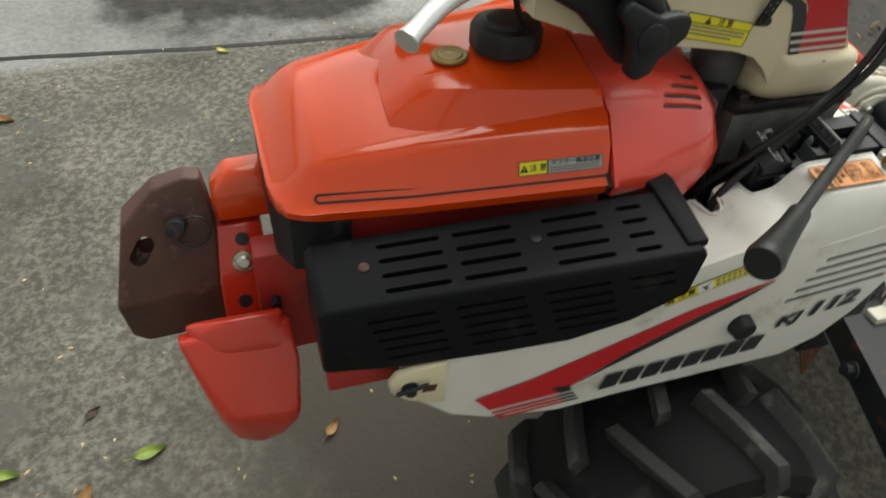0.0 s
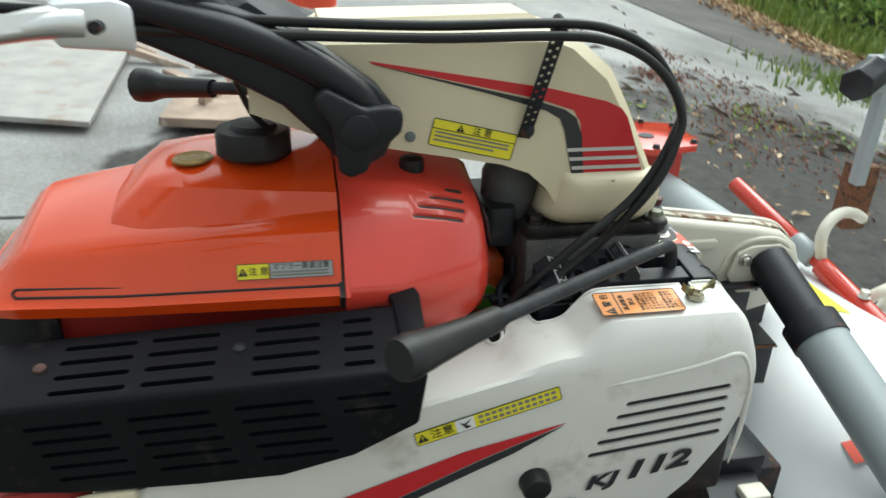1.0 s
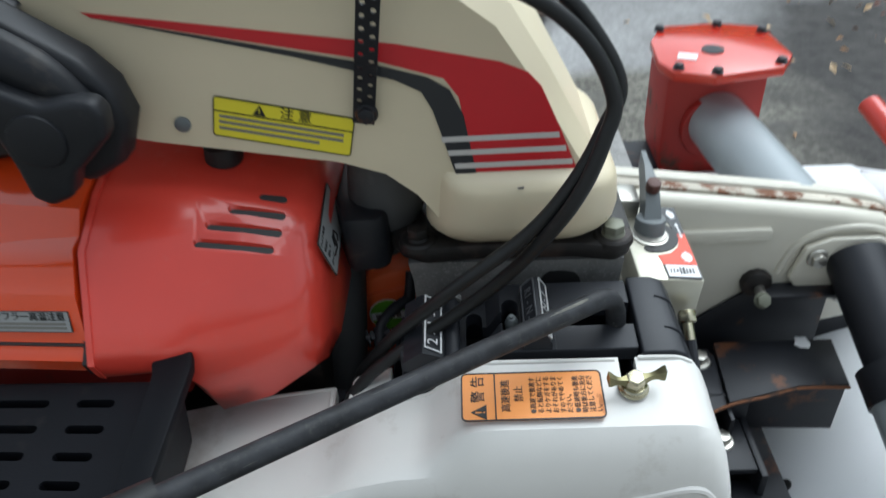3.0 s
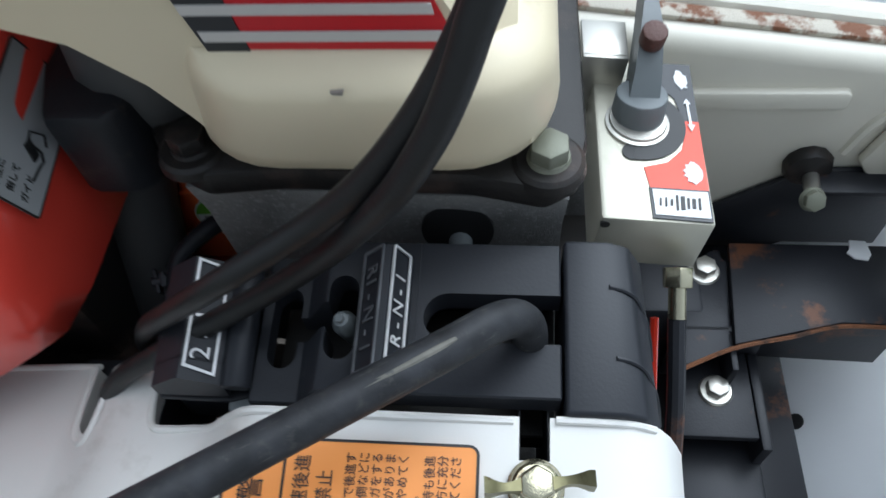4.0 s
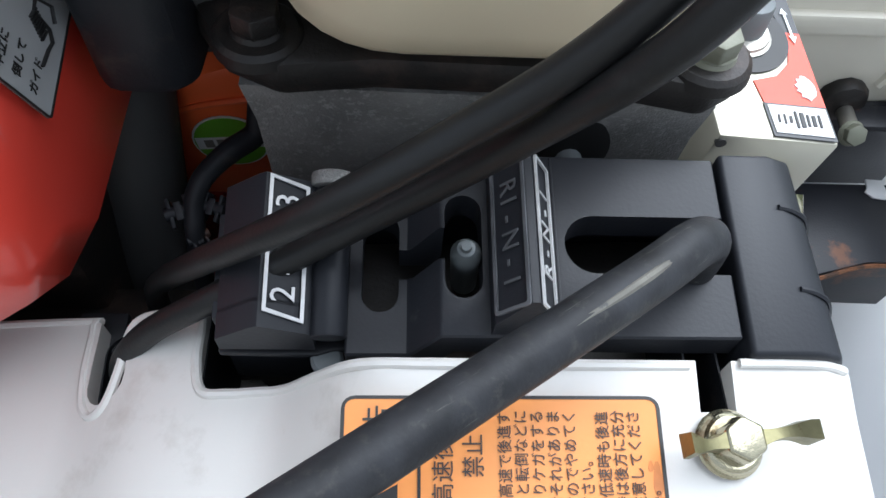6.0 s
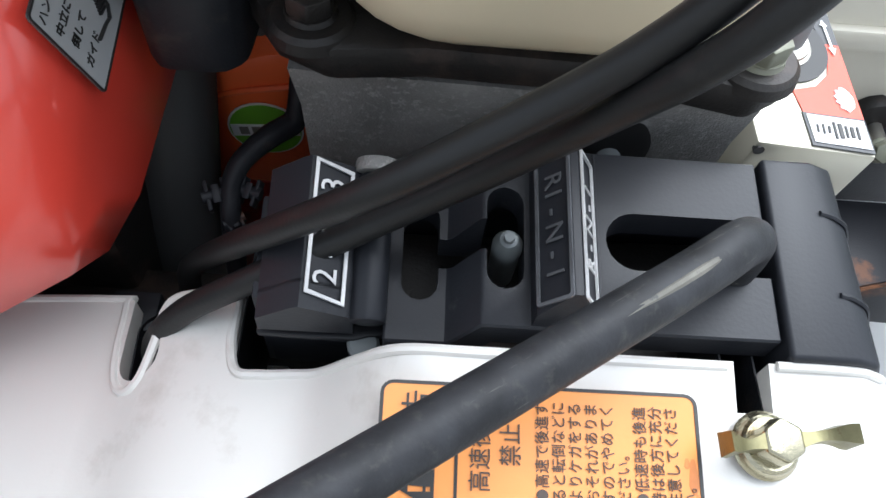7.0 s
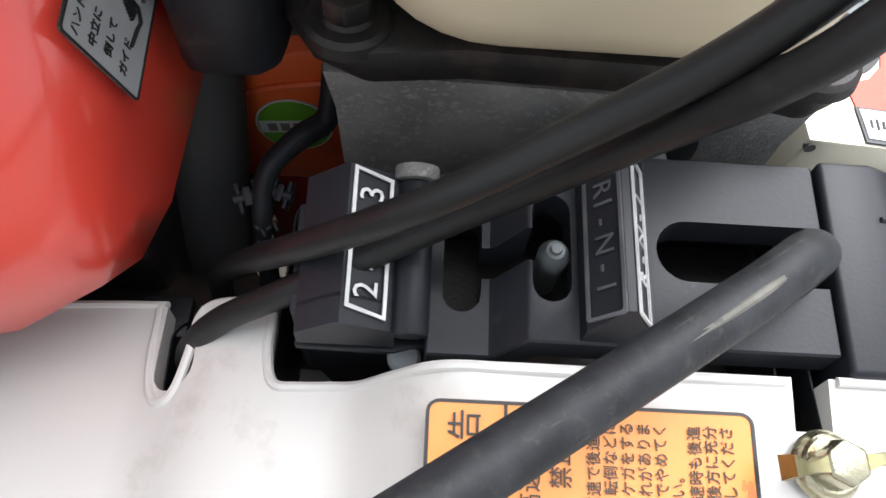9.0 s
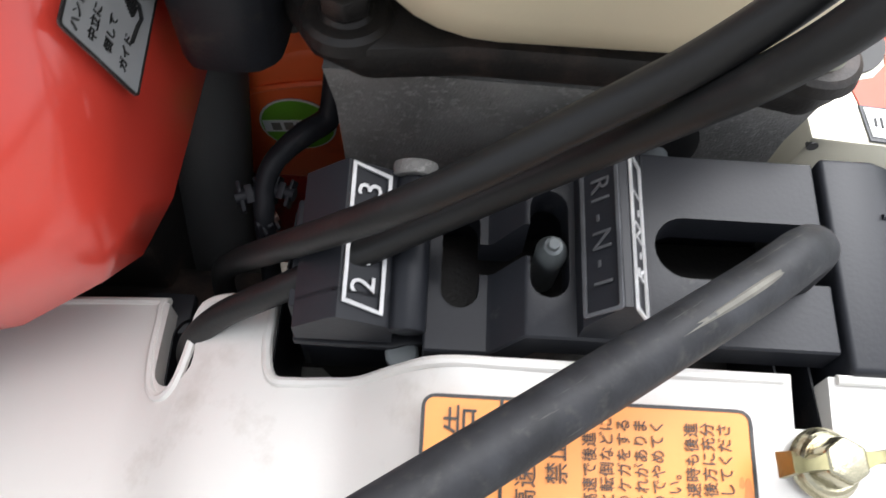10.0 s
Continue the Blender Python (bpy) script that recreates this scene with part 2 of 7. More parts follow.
def tube(points, r, segs=12, smooth=True, steps=8):
    """A round bar or hose along points; r may be one radius or one for each given point."""
    path = spline(points, steps) if smooth else [Vector(q) for q in points]
    radii = [r] * len(path) if not isinstance(r, (list, tuple)) else [r[min(len(r) - 1, int(i / steps))] + (r[min(len(r) - 1, int(i / steps) + 1)] - r[min(len(r) - 1, int(i / steps))]) * ((i % steps) / steps) for i in range(len(path))]
    bm = bmesh.new()
    rings, side = [], None
    for i, q in enumerate(path):
        d = (path[min(i + 1, len(path) - 1)] - path[max(i - 1, 0)]).normalized()
        if side is None:
            side = d.orthogonal().normalized()
        side = (side - d * side.dot(d)).normalized()
        other = d.cross(side)
        rings.append([bm.verts.new(q + radii[i] * (math.cos(2 * math.pi * k / segs) * side + math.sin(2 * math.pi * k / segs) * other)) for k in range(segs)])
    for a, b in zip(rings, rings[1:]):
        for k in range(segs):
            bm.faces.new((a[k], a[(k + 1) % segs], b[(k + 1) % segs], b[k]))
    bm.faces.new(rings[0][::-1]), bm.faces.new(rings[-1])
    return bm


def loft(sections, cap=True):
    """A skin over sections of equal point count (each a closed loop of 3D points)."""
    bm = bmesh.new()
    rings = [[bm.verts.new(q) for q in s] for s in sections]
    n = len(rings[0])
    for a, b in zip(rings, rings[1:]):
        for k in range(n):
            bm.faces.new((a[k], a[(k + 1) % n], b[(k + 1) % n], b[k]))
    if cap:
        bm.faces.new(rings[0][::-1]), bm.faces.new(rings[-1])
    return bm


def slab(outline, a, b, axis="z", bevel=0.0, segments=2, holes=()):
    """A plate: an outline (with holes) in the two other axes, from a to b along axis."""
    put = {"z": lambda u, v, w: (u, v, w), "y": lambda u, v, w: (u, w, v), "x": lambda u, v, w: (w, u, v)}[axis]
    bm = bmesh.new()
    if not holes:
        base = bm.faces.new([bm.verts.new(put(u, v, a)) for u, v in outline])
        faces = [base]
    else:
        for loop in (outline, *holes):
            vs = [bm.verts.new(put(u, v, a)) for u, v in loop]
            for p, q in zip(vs, vs[1:] + vs[:1]):
                bm.edges.new((p, q))
        bmesh.ops.triangle_fill(bm, use_beauty=True, edges=bm.edges[:])
        faces = bm.faces[:]
    ex = bmesh.ops.extrude_face_region(bm, geom=faces)
    vs = [v for v in ex["geom"] if isinstance(v, bmesh.types.BMVert)]
    bmesh.ops.translate(bm, verts=vs, vec=Vector(put(0, 0, b)) - Vector(put(0, 0, a)))
    bmesh.ops.recalc_face_normals(bm, faces=bm.faces)
    return rounded(bm, bevel, segments) if bevel else bm


def pill(u0, u1, v, r, n=6):
    """A slot's outline along u, centred on v."""
    out = []
    for cu, a0 in ((u1 - r, -90), (u0 + r, 90)):
        out += [(cu + r * math.cos(radians(a0 + 180 * k / n)), v + r * math.sin(radians(a0 + 180 * k / n))) for k in range(n + 1)]
    return out


def circle(u, v, r, n=20):
    return [(u + r * math.cos(2 * math.pi * k / n), v + r * math.sin(2 * math.pi * k / n)) for k in range(n)]


def softbox(u0, u1, v0, v1, r, n=4):
    out = []
    for cu, cv, a0 in ((u1 - r, v0 + r, -90), (u1 - r, v1 - r, 0), (u0 + r, v1 - r, 90), (u0 + r, v0 + r, 180)):
        out += [(cu + r * math.cos(radians(a0 + 90 * k / n)), cv + r * math.sin(radians(a0 + 90 * k / n))) for k in range(n + 1)]
    return out


def carved(ob, *bms):
    """Cuts slots and notches through a part."""
    cutter = new("cutter", finish(joined(*bms), INK))
    cutter.parent = ob.parent
    mod = ob.modifiers.new("cut", "BOOLEAN")
    mod.object, mod.operation, mod.solver = cutter, "DIFFERENCE", "EXACT"
    bpy.context.view_layer.update()
    me = bpy.data.meshes.new_from_object(ob.evaluated_get(bpy.context.evaluated_depsgraph_get()))
    ob.modifiers.clear()
    old, ob.data = ob.data, me
    while len(me.materials) > 1:
        me.materials.pop()
    for p in me.polygons:
        p.material_index = 0
        p.use_smooth = True
    me.set_sharp_from_angle(angle=radians(30))
    bpy.data.objects.remove(cutter)
    return ob


def lathe(profile, segs=28):
    """A turned shape from (radius, height) pairs, about z."""
    bm = bmesh.new()
    rings = [[bm.verts.new((r * math.cos(2 * math.pi * k / segs), r * math.sin(2 * math.pi * k / segs), z)) for k in range(segs)] for r, z in profile]
    for a, b in zip(rings, rings[1:]):
        for k in range(segs):
            bm.faces.new((a[k], a[(k + 1) % segs], b[(k + 1) % segs], b[k]))
    bm.faces.new(rings[0][::-1]), bm.faces.new(rings[-1])
    return bm


def letters(body, size, depth=0.0003, align="CENTER", slant=0.0, spacing=1.0, bold=0.0):
    """Flat raised writing in the x-y plane, centred on the origin."""
    c = bpy.data.curves.new("text", "FONT")
    c.body, c.size, c.align_x, c.align_y, c.extrude, c.shear, c.space_line = body, size, align, "CENTER", depth, slant, spacing
    c.resolution_u = 2
    c.offset = bold
    o = new("text", c)
    bpy.context.view_layer.update()
    me = bpy.data.meshes.new_from_object(o.evaluated_get(bpy.context.evaluated_depsgraph_get()))
    bpy.data.objects.remove(o)
    bm = bmesh.new()
    bm.from_mesh(me)
    bpy.data.meshes.remove(me)
    return bm


def facing(origin, right, up):
    """The frame of a flat label: its x and y lie along right and up."""
    x = Vector(right).normalized()
    z = x.cross(Vector(up)).normalized()
    y = z.cross(x)
    m = Matrix((x, y, z)).transposed().to_4x4()
    m.translation = origin
    return m


def shifted(obs, x, y, z):
    """Moves whole parts, with what sits on them."""
    for ob in obs:
        ob.data.transform(Matrix.Translation((x, y, z)))
        shifted(ob.children, x, y, z)


def bolt(at, up, r=0.0065, head=0.005, flange=0.0095, mat=None, parent=None, name="bolt", label=""):
    """A flanged hexagon bolt."""
    bm = joined(moved(lathe([(flange * 0.98, 0), (flange, 0.0006), (flange * 0.9, 0.0018), (r, 0.0022)]), Matrix()), rounded(rod((0, 0, 0.001), (0, 0, head + 0.002), r, segs=6), 0.0006))
    m = Vector(up).normalized().to_track_quat("Z", "Y").to_matrix().to_4x4()
    m.translation = at
    return part(name, moved(bm, m), mat or ZINC, parent, label)


# ---- the yard ----
def lift(x, y):
    """The yard's height: it climbs towards the machine's rear and levels out on both sides."""
    s = 0.9 * math.tanh(x / 0.9) if x > 0 else 1.6 * math.tanh(x / 1.6)
    return 0.22 * s - 0.205 - 0.06 * max(0.0, min(y - 1.0, 8.0)) + 0.006 * noise.noise((x * 2.1, y * 2.1, 0)) + 0.02 * noise.noise((x * 0.4, y * 0.4, 3))


def ground_material():
    m = bpy.data.materials.new("worn_concrete")
    m.use_nodes = True
    t, n = m.node_tree, m.node_tree.nodes
    b = n["Principled BSDF"]
    co = n.new("ShaderNodeTexCoord")

    def tex(scale, detail, rough=0.6):
        x = n.new("ShaderNodeTexNoise")
        x.inputs["Scale"].default_value, x.inputs["Detail"].default_value, x.inputs["Roughness"].default_value = scale, detail, rough
        t.links.new(co.outputs["Object"], x.inputs["Vector"])
        return x

    def mixed(fac, a, c):
        x = n.new("ShaderNodeMixRGB")
        for sock, v in ((x.inputs["Fac"], fac), (x.inputs["Color1"], a), (x.inputs["Color2"], c)):
            if isinstance(v, tuple):
                sock.default_value = (*v, 1)
            else:
                t.links.new(v, sock)
        return x.outputs["Color"]

    base = ramp(n, 0.3, 0.72, (0.100, 0.094, 0.076), (0.31, 0.292, 0.245))
    t.links.new(tex(2.3, 9).outputs["Fac"], base.inputs["Fac"])
    speck = ramp(n, 0.42, 0.62, (0.06, 0.055, 0.045), (1, 1, 1))
    t.links.new(tex(70, 4, 0.7).outputs["Fac"], speck.inputs["Fac"])
    mult = n.new("ShaderNodeMixRGB")
    mult.blend_type, mult.inputs["Fac"].default_value = "MULTIPLY", 0.6
    t.links.new(base.outputs["Color"], mult.inputs["Color1"])
    t.links.new(speck.outputs["Color"], mult.inputs["Color2"])
    stain = ramp(n, 0.54, 0.66, (0, 0, 0), (1, 1, 1))
    t.links.new(tex(5.5, 7).outputs["Fac"], stain.inputs["Fac"])
    col = mixed(stain.outputs["Color"], mult.outputs["Color"], (0.10, 0.095, 0.085))
    # beyond the straight joint the far slab is painted paler, for light past the shade
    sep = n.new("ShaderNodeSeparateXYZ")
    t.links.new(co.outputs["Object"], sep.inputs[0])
    far_light = n.new("ShaderNodeMapRange")
    far_light.inputs["From Min"].default_value, far_light.inputs["From Max"].default_value = 1.24, 1.30
    t.links.new(sep.outputs["Y"], far_light.inputs["Value"])
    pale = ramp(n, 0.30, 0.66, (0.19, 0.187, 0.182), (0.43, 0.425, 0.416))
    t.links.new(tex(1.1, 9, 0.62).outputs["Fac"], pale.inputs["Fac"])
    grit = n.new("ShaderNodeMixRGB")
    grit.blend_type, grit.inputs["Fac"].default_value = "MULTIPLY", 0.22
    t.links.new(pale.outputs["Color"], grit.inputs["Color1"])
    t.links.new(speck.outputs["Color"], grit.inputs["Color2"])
    col = mixed(far_light.outputs["Result"], col, grit.outputs["Color"])

    def shade_soil_patch(cx, cy, rx, ry, lo, hi):
        """A ragged patch on the plan, for soil and for painted shade."""
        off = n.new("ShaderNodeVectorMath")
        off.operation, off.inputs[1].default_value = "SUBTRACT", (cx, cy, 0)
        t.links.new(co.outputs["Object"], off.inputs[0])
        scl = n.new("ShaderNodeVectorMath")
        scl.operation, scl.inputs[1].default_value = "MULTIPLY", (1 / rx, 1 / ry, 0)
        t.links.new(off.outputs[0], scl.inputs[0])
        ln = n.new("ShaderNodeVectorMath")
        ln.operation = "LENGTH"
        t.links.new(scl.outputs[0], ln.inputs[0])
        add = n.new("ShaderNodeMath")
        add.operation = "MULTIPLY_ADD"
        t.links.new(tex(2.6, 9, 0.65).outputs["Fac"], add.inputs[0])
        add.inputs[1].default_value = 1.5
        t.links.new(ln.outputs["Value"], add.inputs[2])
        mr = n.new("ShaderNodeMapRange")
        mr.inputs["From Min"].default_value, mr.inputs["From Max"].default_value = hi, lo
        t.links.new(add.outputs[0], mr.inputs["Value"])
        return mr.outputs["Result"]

    earth = ramp(n, 0.35, 0.7, (0.014, 0.013, 0.012), (0.060, 0.055, 0.050))
    t.links.new(tex(24, 8, 0.75).outputs["Fac"], earth.inputs["Fac"])
    # shade under the machine's front, painted as a dark brown patch
    col = mixed(shade_soil_patch(-0.15, 0.15, 0.42, 0.40, 1.40, 1.85), col, (0.055, 0.046, 0.036))
    col = mixed(shade_soil_patch(1.55, 1.15, 0.85, 1.35, 1.45, 1.95), col, earth.outputs["Color"])
    col = mixed(shade_soil_patch(-0.20, 1.65, 0.50, 0.42, 1.50, 1.75), col, earth.outputs["Color"])
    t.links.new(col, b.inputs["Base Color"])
    b.inputs["Roughness"].default_value = 0.85
    bp = n.new("ShaderNodeBump")
    bp.inputs["Strength"].default_value, bp.inputs["Distance"].default_value = 0.6, 0.004
    t.links.new(tex(90, 6, 0.7).outputs["Fac"], bp.inputs["Height"])
    t.links.new(bp.outputs["Normal"], b.inputs["Normal"])
    return m


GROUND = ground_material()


def ground_sheet():
    bm = bmesh.new()
    xs = [-400, -150, -50, -20, -10, -6] + [-4 + 0.1 * i for i in range(81)] + [5, 7, 10, 20, 50, 150, 400]
    ys = [-400, -100, -30, -10, -5] + [-2 + 0.1 * i for i in range(81)] + [7, 8.5, 10, 12, 15, 20, 50, 150, 400]
    grid = [[bm.verts.new((x, y, lift(x, y))) for x in xs] for y in ys]
    for a, b in zip(grid, grid[1:]):
        for i in range(len(xs) - 1):
            bm.faces.new((a[i], a[i + 1], b[i + 1], b[i]))
    return tagged(new("ground", finish(bm, GROUND, 80)), "worn grey concrete yard with dark stains, soil along its edge and painted shade", "ground", kind="structure")


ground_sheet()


# ---- things on the yard ----
def simple(name, low, high, scale, rough=0.85, bump=0.5, islands=False, tscale=60, through=0.0):
    """A loose natural surface; leaves take their colour one by one."""
    m = bpy.data.materials.new(name)
    m.use_nodes = True
    t, n = m.node_tree, m.node_tree.nodes
    b = n["Principled BSDF"]
    r = ramp(n, 0.0 if islands else 0.3, 1.0 if islands else 0.7, low, high)
    co, x = n.new("ShaderNodeTexCoord"), n.new("ShaderNodeTexNoise")
    x.inputs["Scale"].default_value, x.inputs["Detail"].default_value = scale, 8
    t.links.new(co.outputs["Object"], x.inputs["Vector"])
    if islands:
        g = n.new("ShaderNodeNewGeometry")
        t.links.new(g.outputs["Random Per Island"], r.inputs["Fac"])
    else:
        t.links.new(x.outputs["Fac"], r.inputs["Fac"])
        bp = n.new("ShaderNodeBump")
        bp.inputs["Strength"].default_value, bp.inputs["Distance"].default_value = bump, 0.01
        y = n.new("ShaderNodeTexNoise")
        y.inputs["Scale"].default_value, y.inputs["Detail"].default_value = tscale, 6
        t.links.new(co.outputs["Object"], y.inputs["Vector"])
        t.links.new(y.outputs["Fac"], bp.inputs["Height"])
        t.links.new(bp.outputs["Normal"], b.inputs["Normal"])
    t.links.new(r.outputs["Color"], b.inputs["Base Color"])
    b.inputs["Roughness"].default_value = rough
    if through:
        b.inputs["Transmission Weight"].default_value = 0.0
        b.inputs["Subsurface Weight"].default_value = through
        b.inputs["Subsurface Radius"].default_value = (0.01, 0.02, 0.005)
    return m


ASPHALT = simple("old_asphalt", (0.075, 0.070, 0.066), (0.135, 0.128, 0.12), 3.0, 0.9, 0.6, tscale=120)
LITTER = simple("leaf_litter_soil", (0.10, 0.065, 0.035), (0.26, 0.17, 0.09), 5.0, 0.95, 1.0, tscale=40)
BANK = simple("shaded_bank_soil", (0.018, 0.022, 0.010), (0.05, 0.055, 0.022), 4.0, 0.95, 1.0)
LEAF = simple("green_leaves", (0.07, 0.19, 0.025), (0.36, 0.56, 0.11), 5, 0.42, islands=True)
PALELEAF = simple("pale_leaves", (0.12, 0.22, 0.05), (0.36, 0.46, 0.16), 5, 0.5, islands=True)
GRASS = simple("verge_grass", (0.09, 0.17, 0.03), (0.30, 0.38, 0.08), 5, 0.6, islands=True)
DRYLEAF = simple("dry_leaves", (0.10, 0.035, 0.018), (0.42, 0.24, 0.11), 5, 0.7, islands=True)
REDLEAF = simple("red_brown_leaves", (0.09, 0.030, 0.022), (0.27, 0.11, 0.075), 5, 0.7, islands=True)
STRAW = simple("pale_litter", (0.45, 0.30, 0.15), (0.70, 0.56, 0.38), 5, 0.7, islands=True)
TWIG = simple("grey_twigs", (0.08, 0.06, 0.045), (0.26, 0.21, 0.17), 5, 0.8, islands=True)
rng = random.Random(7)


def strip(name, left, right, up, mat, label, cat, kind="structure"):
    """A band on the yard between two lines, lying just over the ground."""
    a, b = spline(left, 10), spline(right, 10)
    bm = bmesh.new()
    rows = []
    for p, q in zip(a, b):
        row = []
        for k in range(9):
            v = p.lerp(q, k / 8)
            row.append(bm.verts.new((v.x, v.y, lift(v.x, v.y) + up)))
        rows.append(row)
    for p, q in zip(rows, rows[1:]):
        for k in range(8):
            bm.faces.new((p[k], p[k + 1], q[k + 1], q[k]))
    return tagged(new(name, finish(bm, mat, 80)), label, cat, kind=kind)


EDGE = [(2.75, 0.5, 0), (2.66, 2.4, 0), (2.55, 3.6, 0), (2.34, 4.9, 0), (1.96, 6.6, 0), (1.22, 9.3, 0), (0.08, 11.9, 0), (-2.2, 17.0, 0), (-6.0, 25.0, 0)]
KERB = [(3.30, 0.5, 0), (3.36, 2.4, 0), (3.46, 4.0, 0), (3.66, 5.6, 0), (3.60, 7.4, 0), (3.10, 9.9, 0), (2.50, 12.6, 0), (1.30, 17.5, 0), (-2.0, 26.0, 0)]
VERGE = [(4.00, 0.5, 0), (4.05, 2.4, 0), (4.15, 4.2, 0), (4.40, 6.0, 0), (4.45, 8.0, 0), (4.10, 10.6, 0), (3.60, 13.4, 0), (2.60, 18.5, 0), (0.0, 27.0, 0)]
strip("road", EDGE, KERB, 0.006, ASPHALT, "old grey asphalt lane beside the concrete yard", "road")
strip("verge", KERB, VERGE, 0.012, LITTER, "brown verge strewn with fallen leaves", "verge")


def scatter(name, spots, size, mat, label, cat, flat=0.35, slim=0.45, kind="stuff"):
    """Many small folded leaves at the given spots (place and outward direction)."""
    verts, faces = [], []
    for p, up in spots:
        p, up = Vector(p), Vector(up)
        nrm = (up + flat * Vector((rng.uniform(-1, 1), rng.uniform(-1, 1), rng.uniform(-1, 1)))).normalized()
        d = nrm.cross(Vector((rng.uniform(-1, 1), rng.uniform(-1, 1), rng.uniform(-1, 1)))).normalized()
        w = nrm.cross(d)
        z = size * rng.uniform(0.6, 1.35)
        i = len(verts)
        verts += [tuple(p - d * z * 0.5), tuple(p + w * z * slim * 0.5 + nrm * z * 0.10 - d * z * 0.05), tuple(p + d * z * 0.5 - nrm * z * 0.12), tuple(p - w * z * slim * 0.5 + nrm * z * 0.10 - d * z * 0.05)]
        faces += [(i, i + 1, i + 2), (i, i + 2, i + 3)]
    me = bpy.data.meshes.new(name)
    me.from_pydata(verts, [], faces)
    me.materials.append(mat)
    return tagged(new(name, me), label, cat, kind=kind)


# the overgrown bank beyond the lane
BACK = [Vector((v[0], v[1])) for v in spline(VERGE, 10)]
def bank_point(u, h):
    """u along the verge line, h up the bank's face."""
    i = min(len(BACK) - 2, int(u * (len(BACK) - 1)))
    k = u * (len(BACK) - 1) - i
    p = BACK[i].lerp(BACK[i + 1], k)
    lump = 0.55 * noise.noise((p.x * 0.9, p.y * 0.9, h * 0.9)) + 0.25 * noise.noise((p.x * 2.5, p.y * 2.5, h * 2.5 + 7))
    out = 0.15 + 0.52 * h - lump * min(1.0, h)
    return Vector((p.x + out * 0.93, p.y + out * 0.36, lift(p.x, p.y) + h))


bm = bmesh.new()
rows = [[bm.verts.new(bank_point(u / 70, h * 0.25 - 0.05) + Vector((0.10, 0.04, 0))) for h in range(17)] for u in range(71)]
for a, b in zip(rows, rows[1:]):
    for k in range(16):
        bm.faces.new((a[k], b[k], b[k + 1], a[k + 1]))
tagged(new("bank", finish(bm, BANK, 80)), "steep shaded bank behind the lane", "bank", kind="structure")
near = lambda: rng.random() ** 1.3
OUT = (-0.55, -0.30, 0.80)
scatter("bank_foliage", [(bank_point(near(), 0.25 + 3.6 * rng.random()) + Vector((rng.uniform(-0.16, 0.05), rng.uniform(-0.1, 0.05), rng.uniform(-0.05, 0.05))), OUT) for _ in range(24000)], 0.10, LEAF, "dense dark green creeper leaves covering the bank", "foliage", 0.75)
scatter("bright_foliage", [(bank_point(near(), 0.05 + 1.1 * rng.random() ** 1.5) + Vector((rng.uniform(-0.3, 0.0), rng.uniform(-0.12, 0.0), rng.uniform(0.0, 0.1))), OUT) for _ in range(7000)], 0.09, GRASS, "bright green weeds along the foot of the bank", "weeds", 0.9, 0.3)
scatter("light_foliage", [(bank_point(near(), 0.5 + 3.2 * rng.random()) + Vector((rng.uniform(-0.24, -0.08), rng.uniform(-0.1, 0.0), 0)), OUT) for _ in range(4200)], 0.085, PALELEAF, "paler new leaves among the creeper", "foliage", 0.8)


def verge_spots(count, lo, hi, up=0.02):
    out = []
    for _ in range(count):
        u, k = near(), rng.uniform(lo, hi)
        i = min(len(BACK) - 2, int(u * (len(BACK) - 1)))
        f = u * (len(BACK) - 1) - i
        q = BACK[i].lerp(BACK[i + 1], f)
        a = spline_kerb[i].lerp(spline_kerb[i + 1], f)
        v = Vector((a.x, a.y)).lerp(q, k)
        out.append(((v.x, v.y, lift(v.x, v.y) + up), (0, 0, 1)))
    return out


spline_kerb = spline(KERB, 10)
scatter("verge_litter", verge_spots(3600, -0.12, 1.0), 0.055, STRAW, "pale tan fallen leaves on the verge", "litter")
scatter("brown_litter", verge_spots(3000, -0.45, 0.9), 0.055, DRYLEAF, "brown fallen leaves along the lane", "litter")


def blades(name, spots, h, mat, label, cat):
    verts, faces = [], []
    for p, up in spots:
        a = rng.uniform(0, 6.283)
        d, z = Vector((math.cos(a), math.sin(a), 0)), h * rng.uniform(0.5, 1.3)
        p, i = Vector(p), len(verts)
        lean_ = Vector((rng.uniform(-0.6, 0.6), rng.uniform(-0.6, 0.6), 0)) * z
        verts += [tuple(p - d * 0.006), tuple(p + d * 0.006), tuple(p + d * 0.004 + Vector((0, 0, z * 0.6)) + lean_ * 0.4), tuple(p - d * 0.004 + Vector((0, 0, z * 0.6)) + lean_ * 0.4), tuple(p + Vector((0, 0, z * 0.95)) + lean_)]
        faces += [(i, i + 1, i + 2, i + 3), (i + 3, i + 2, i + 4)]
    me = bpy.data.meshes.new(name)
    me.from_pydata(verts, [], faces)
    me.materials.append(mat)
    return tagged(new(name, me), label, cat, kind="stuff")


blades("verge_grass", verge_spots(7000, 0.45, 1.25, 0.0), 0.17, GRASS, "yellow-green grass along the verge", "grass")
blades("grass_tuft", [((x, y, lift(x, y)), (0, 0, 1)) for x, y in ((2.78 + rng.gauss(0, 0.22), 2.75 + rng.gauss(0, 0.30)) for _ in range(700))], 0.055, GRASS, "grass tuft growing at the lane's edge", "grass")


# soil, leaves and twigs swept together beside the machine
def ring_spots(cx, cy, rx, ry, count, up=0.012):
    out = []
    for _ in range(count):
        x, y = cx + rng.gauss(0, rx), cy + rng.gauss(0, ry)
        out.append(((x, y, lift(x, y) + up * rng.random() + 0.003), (0, 0, 1)))
    return out


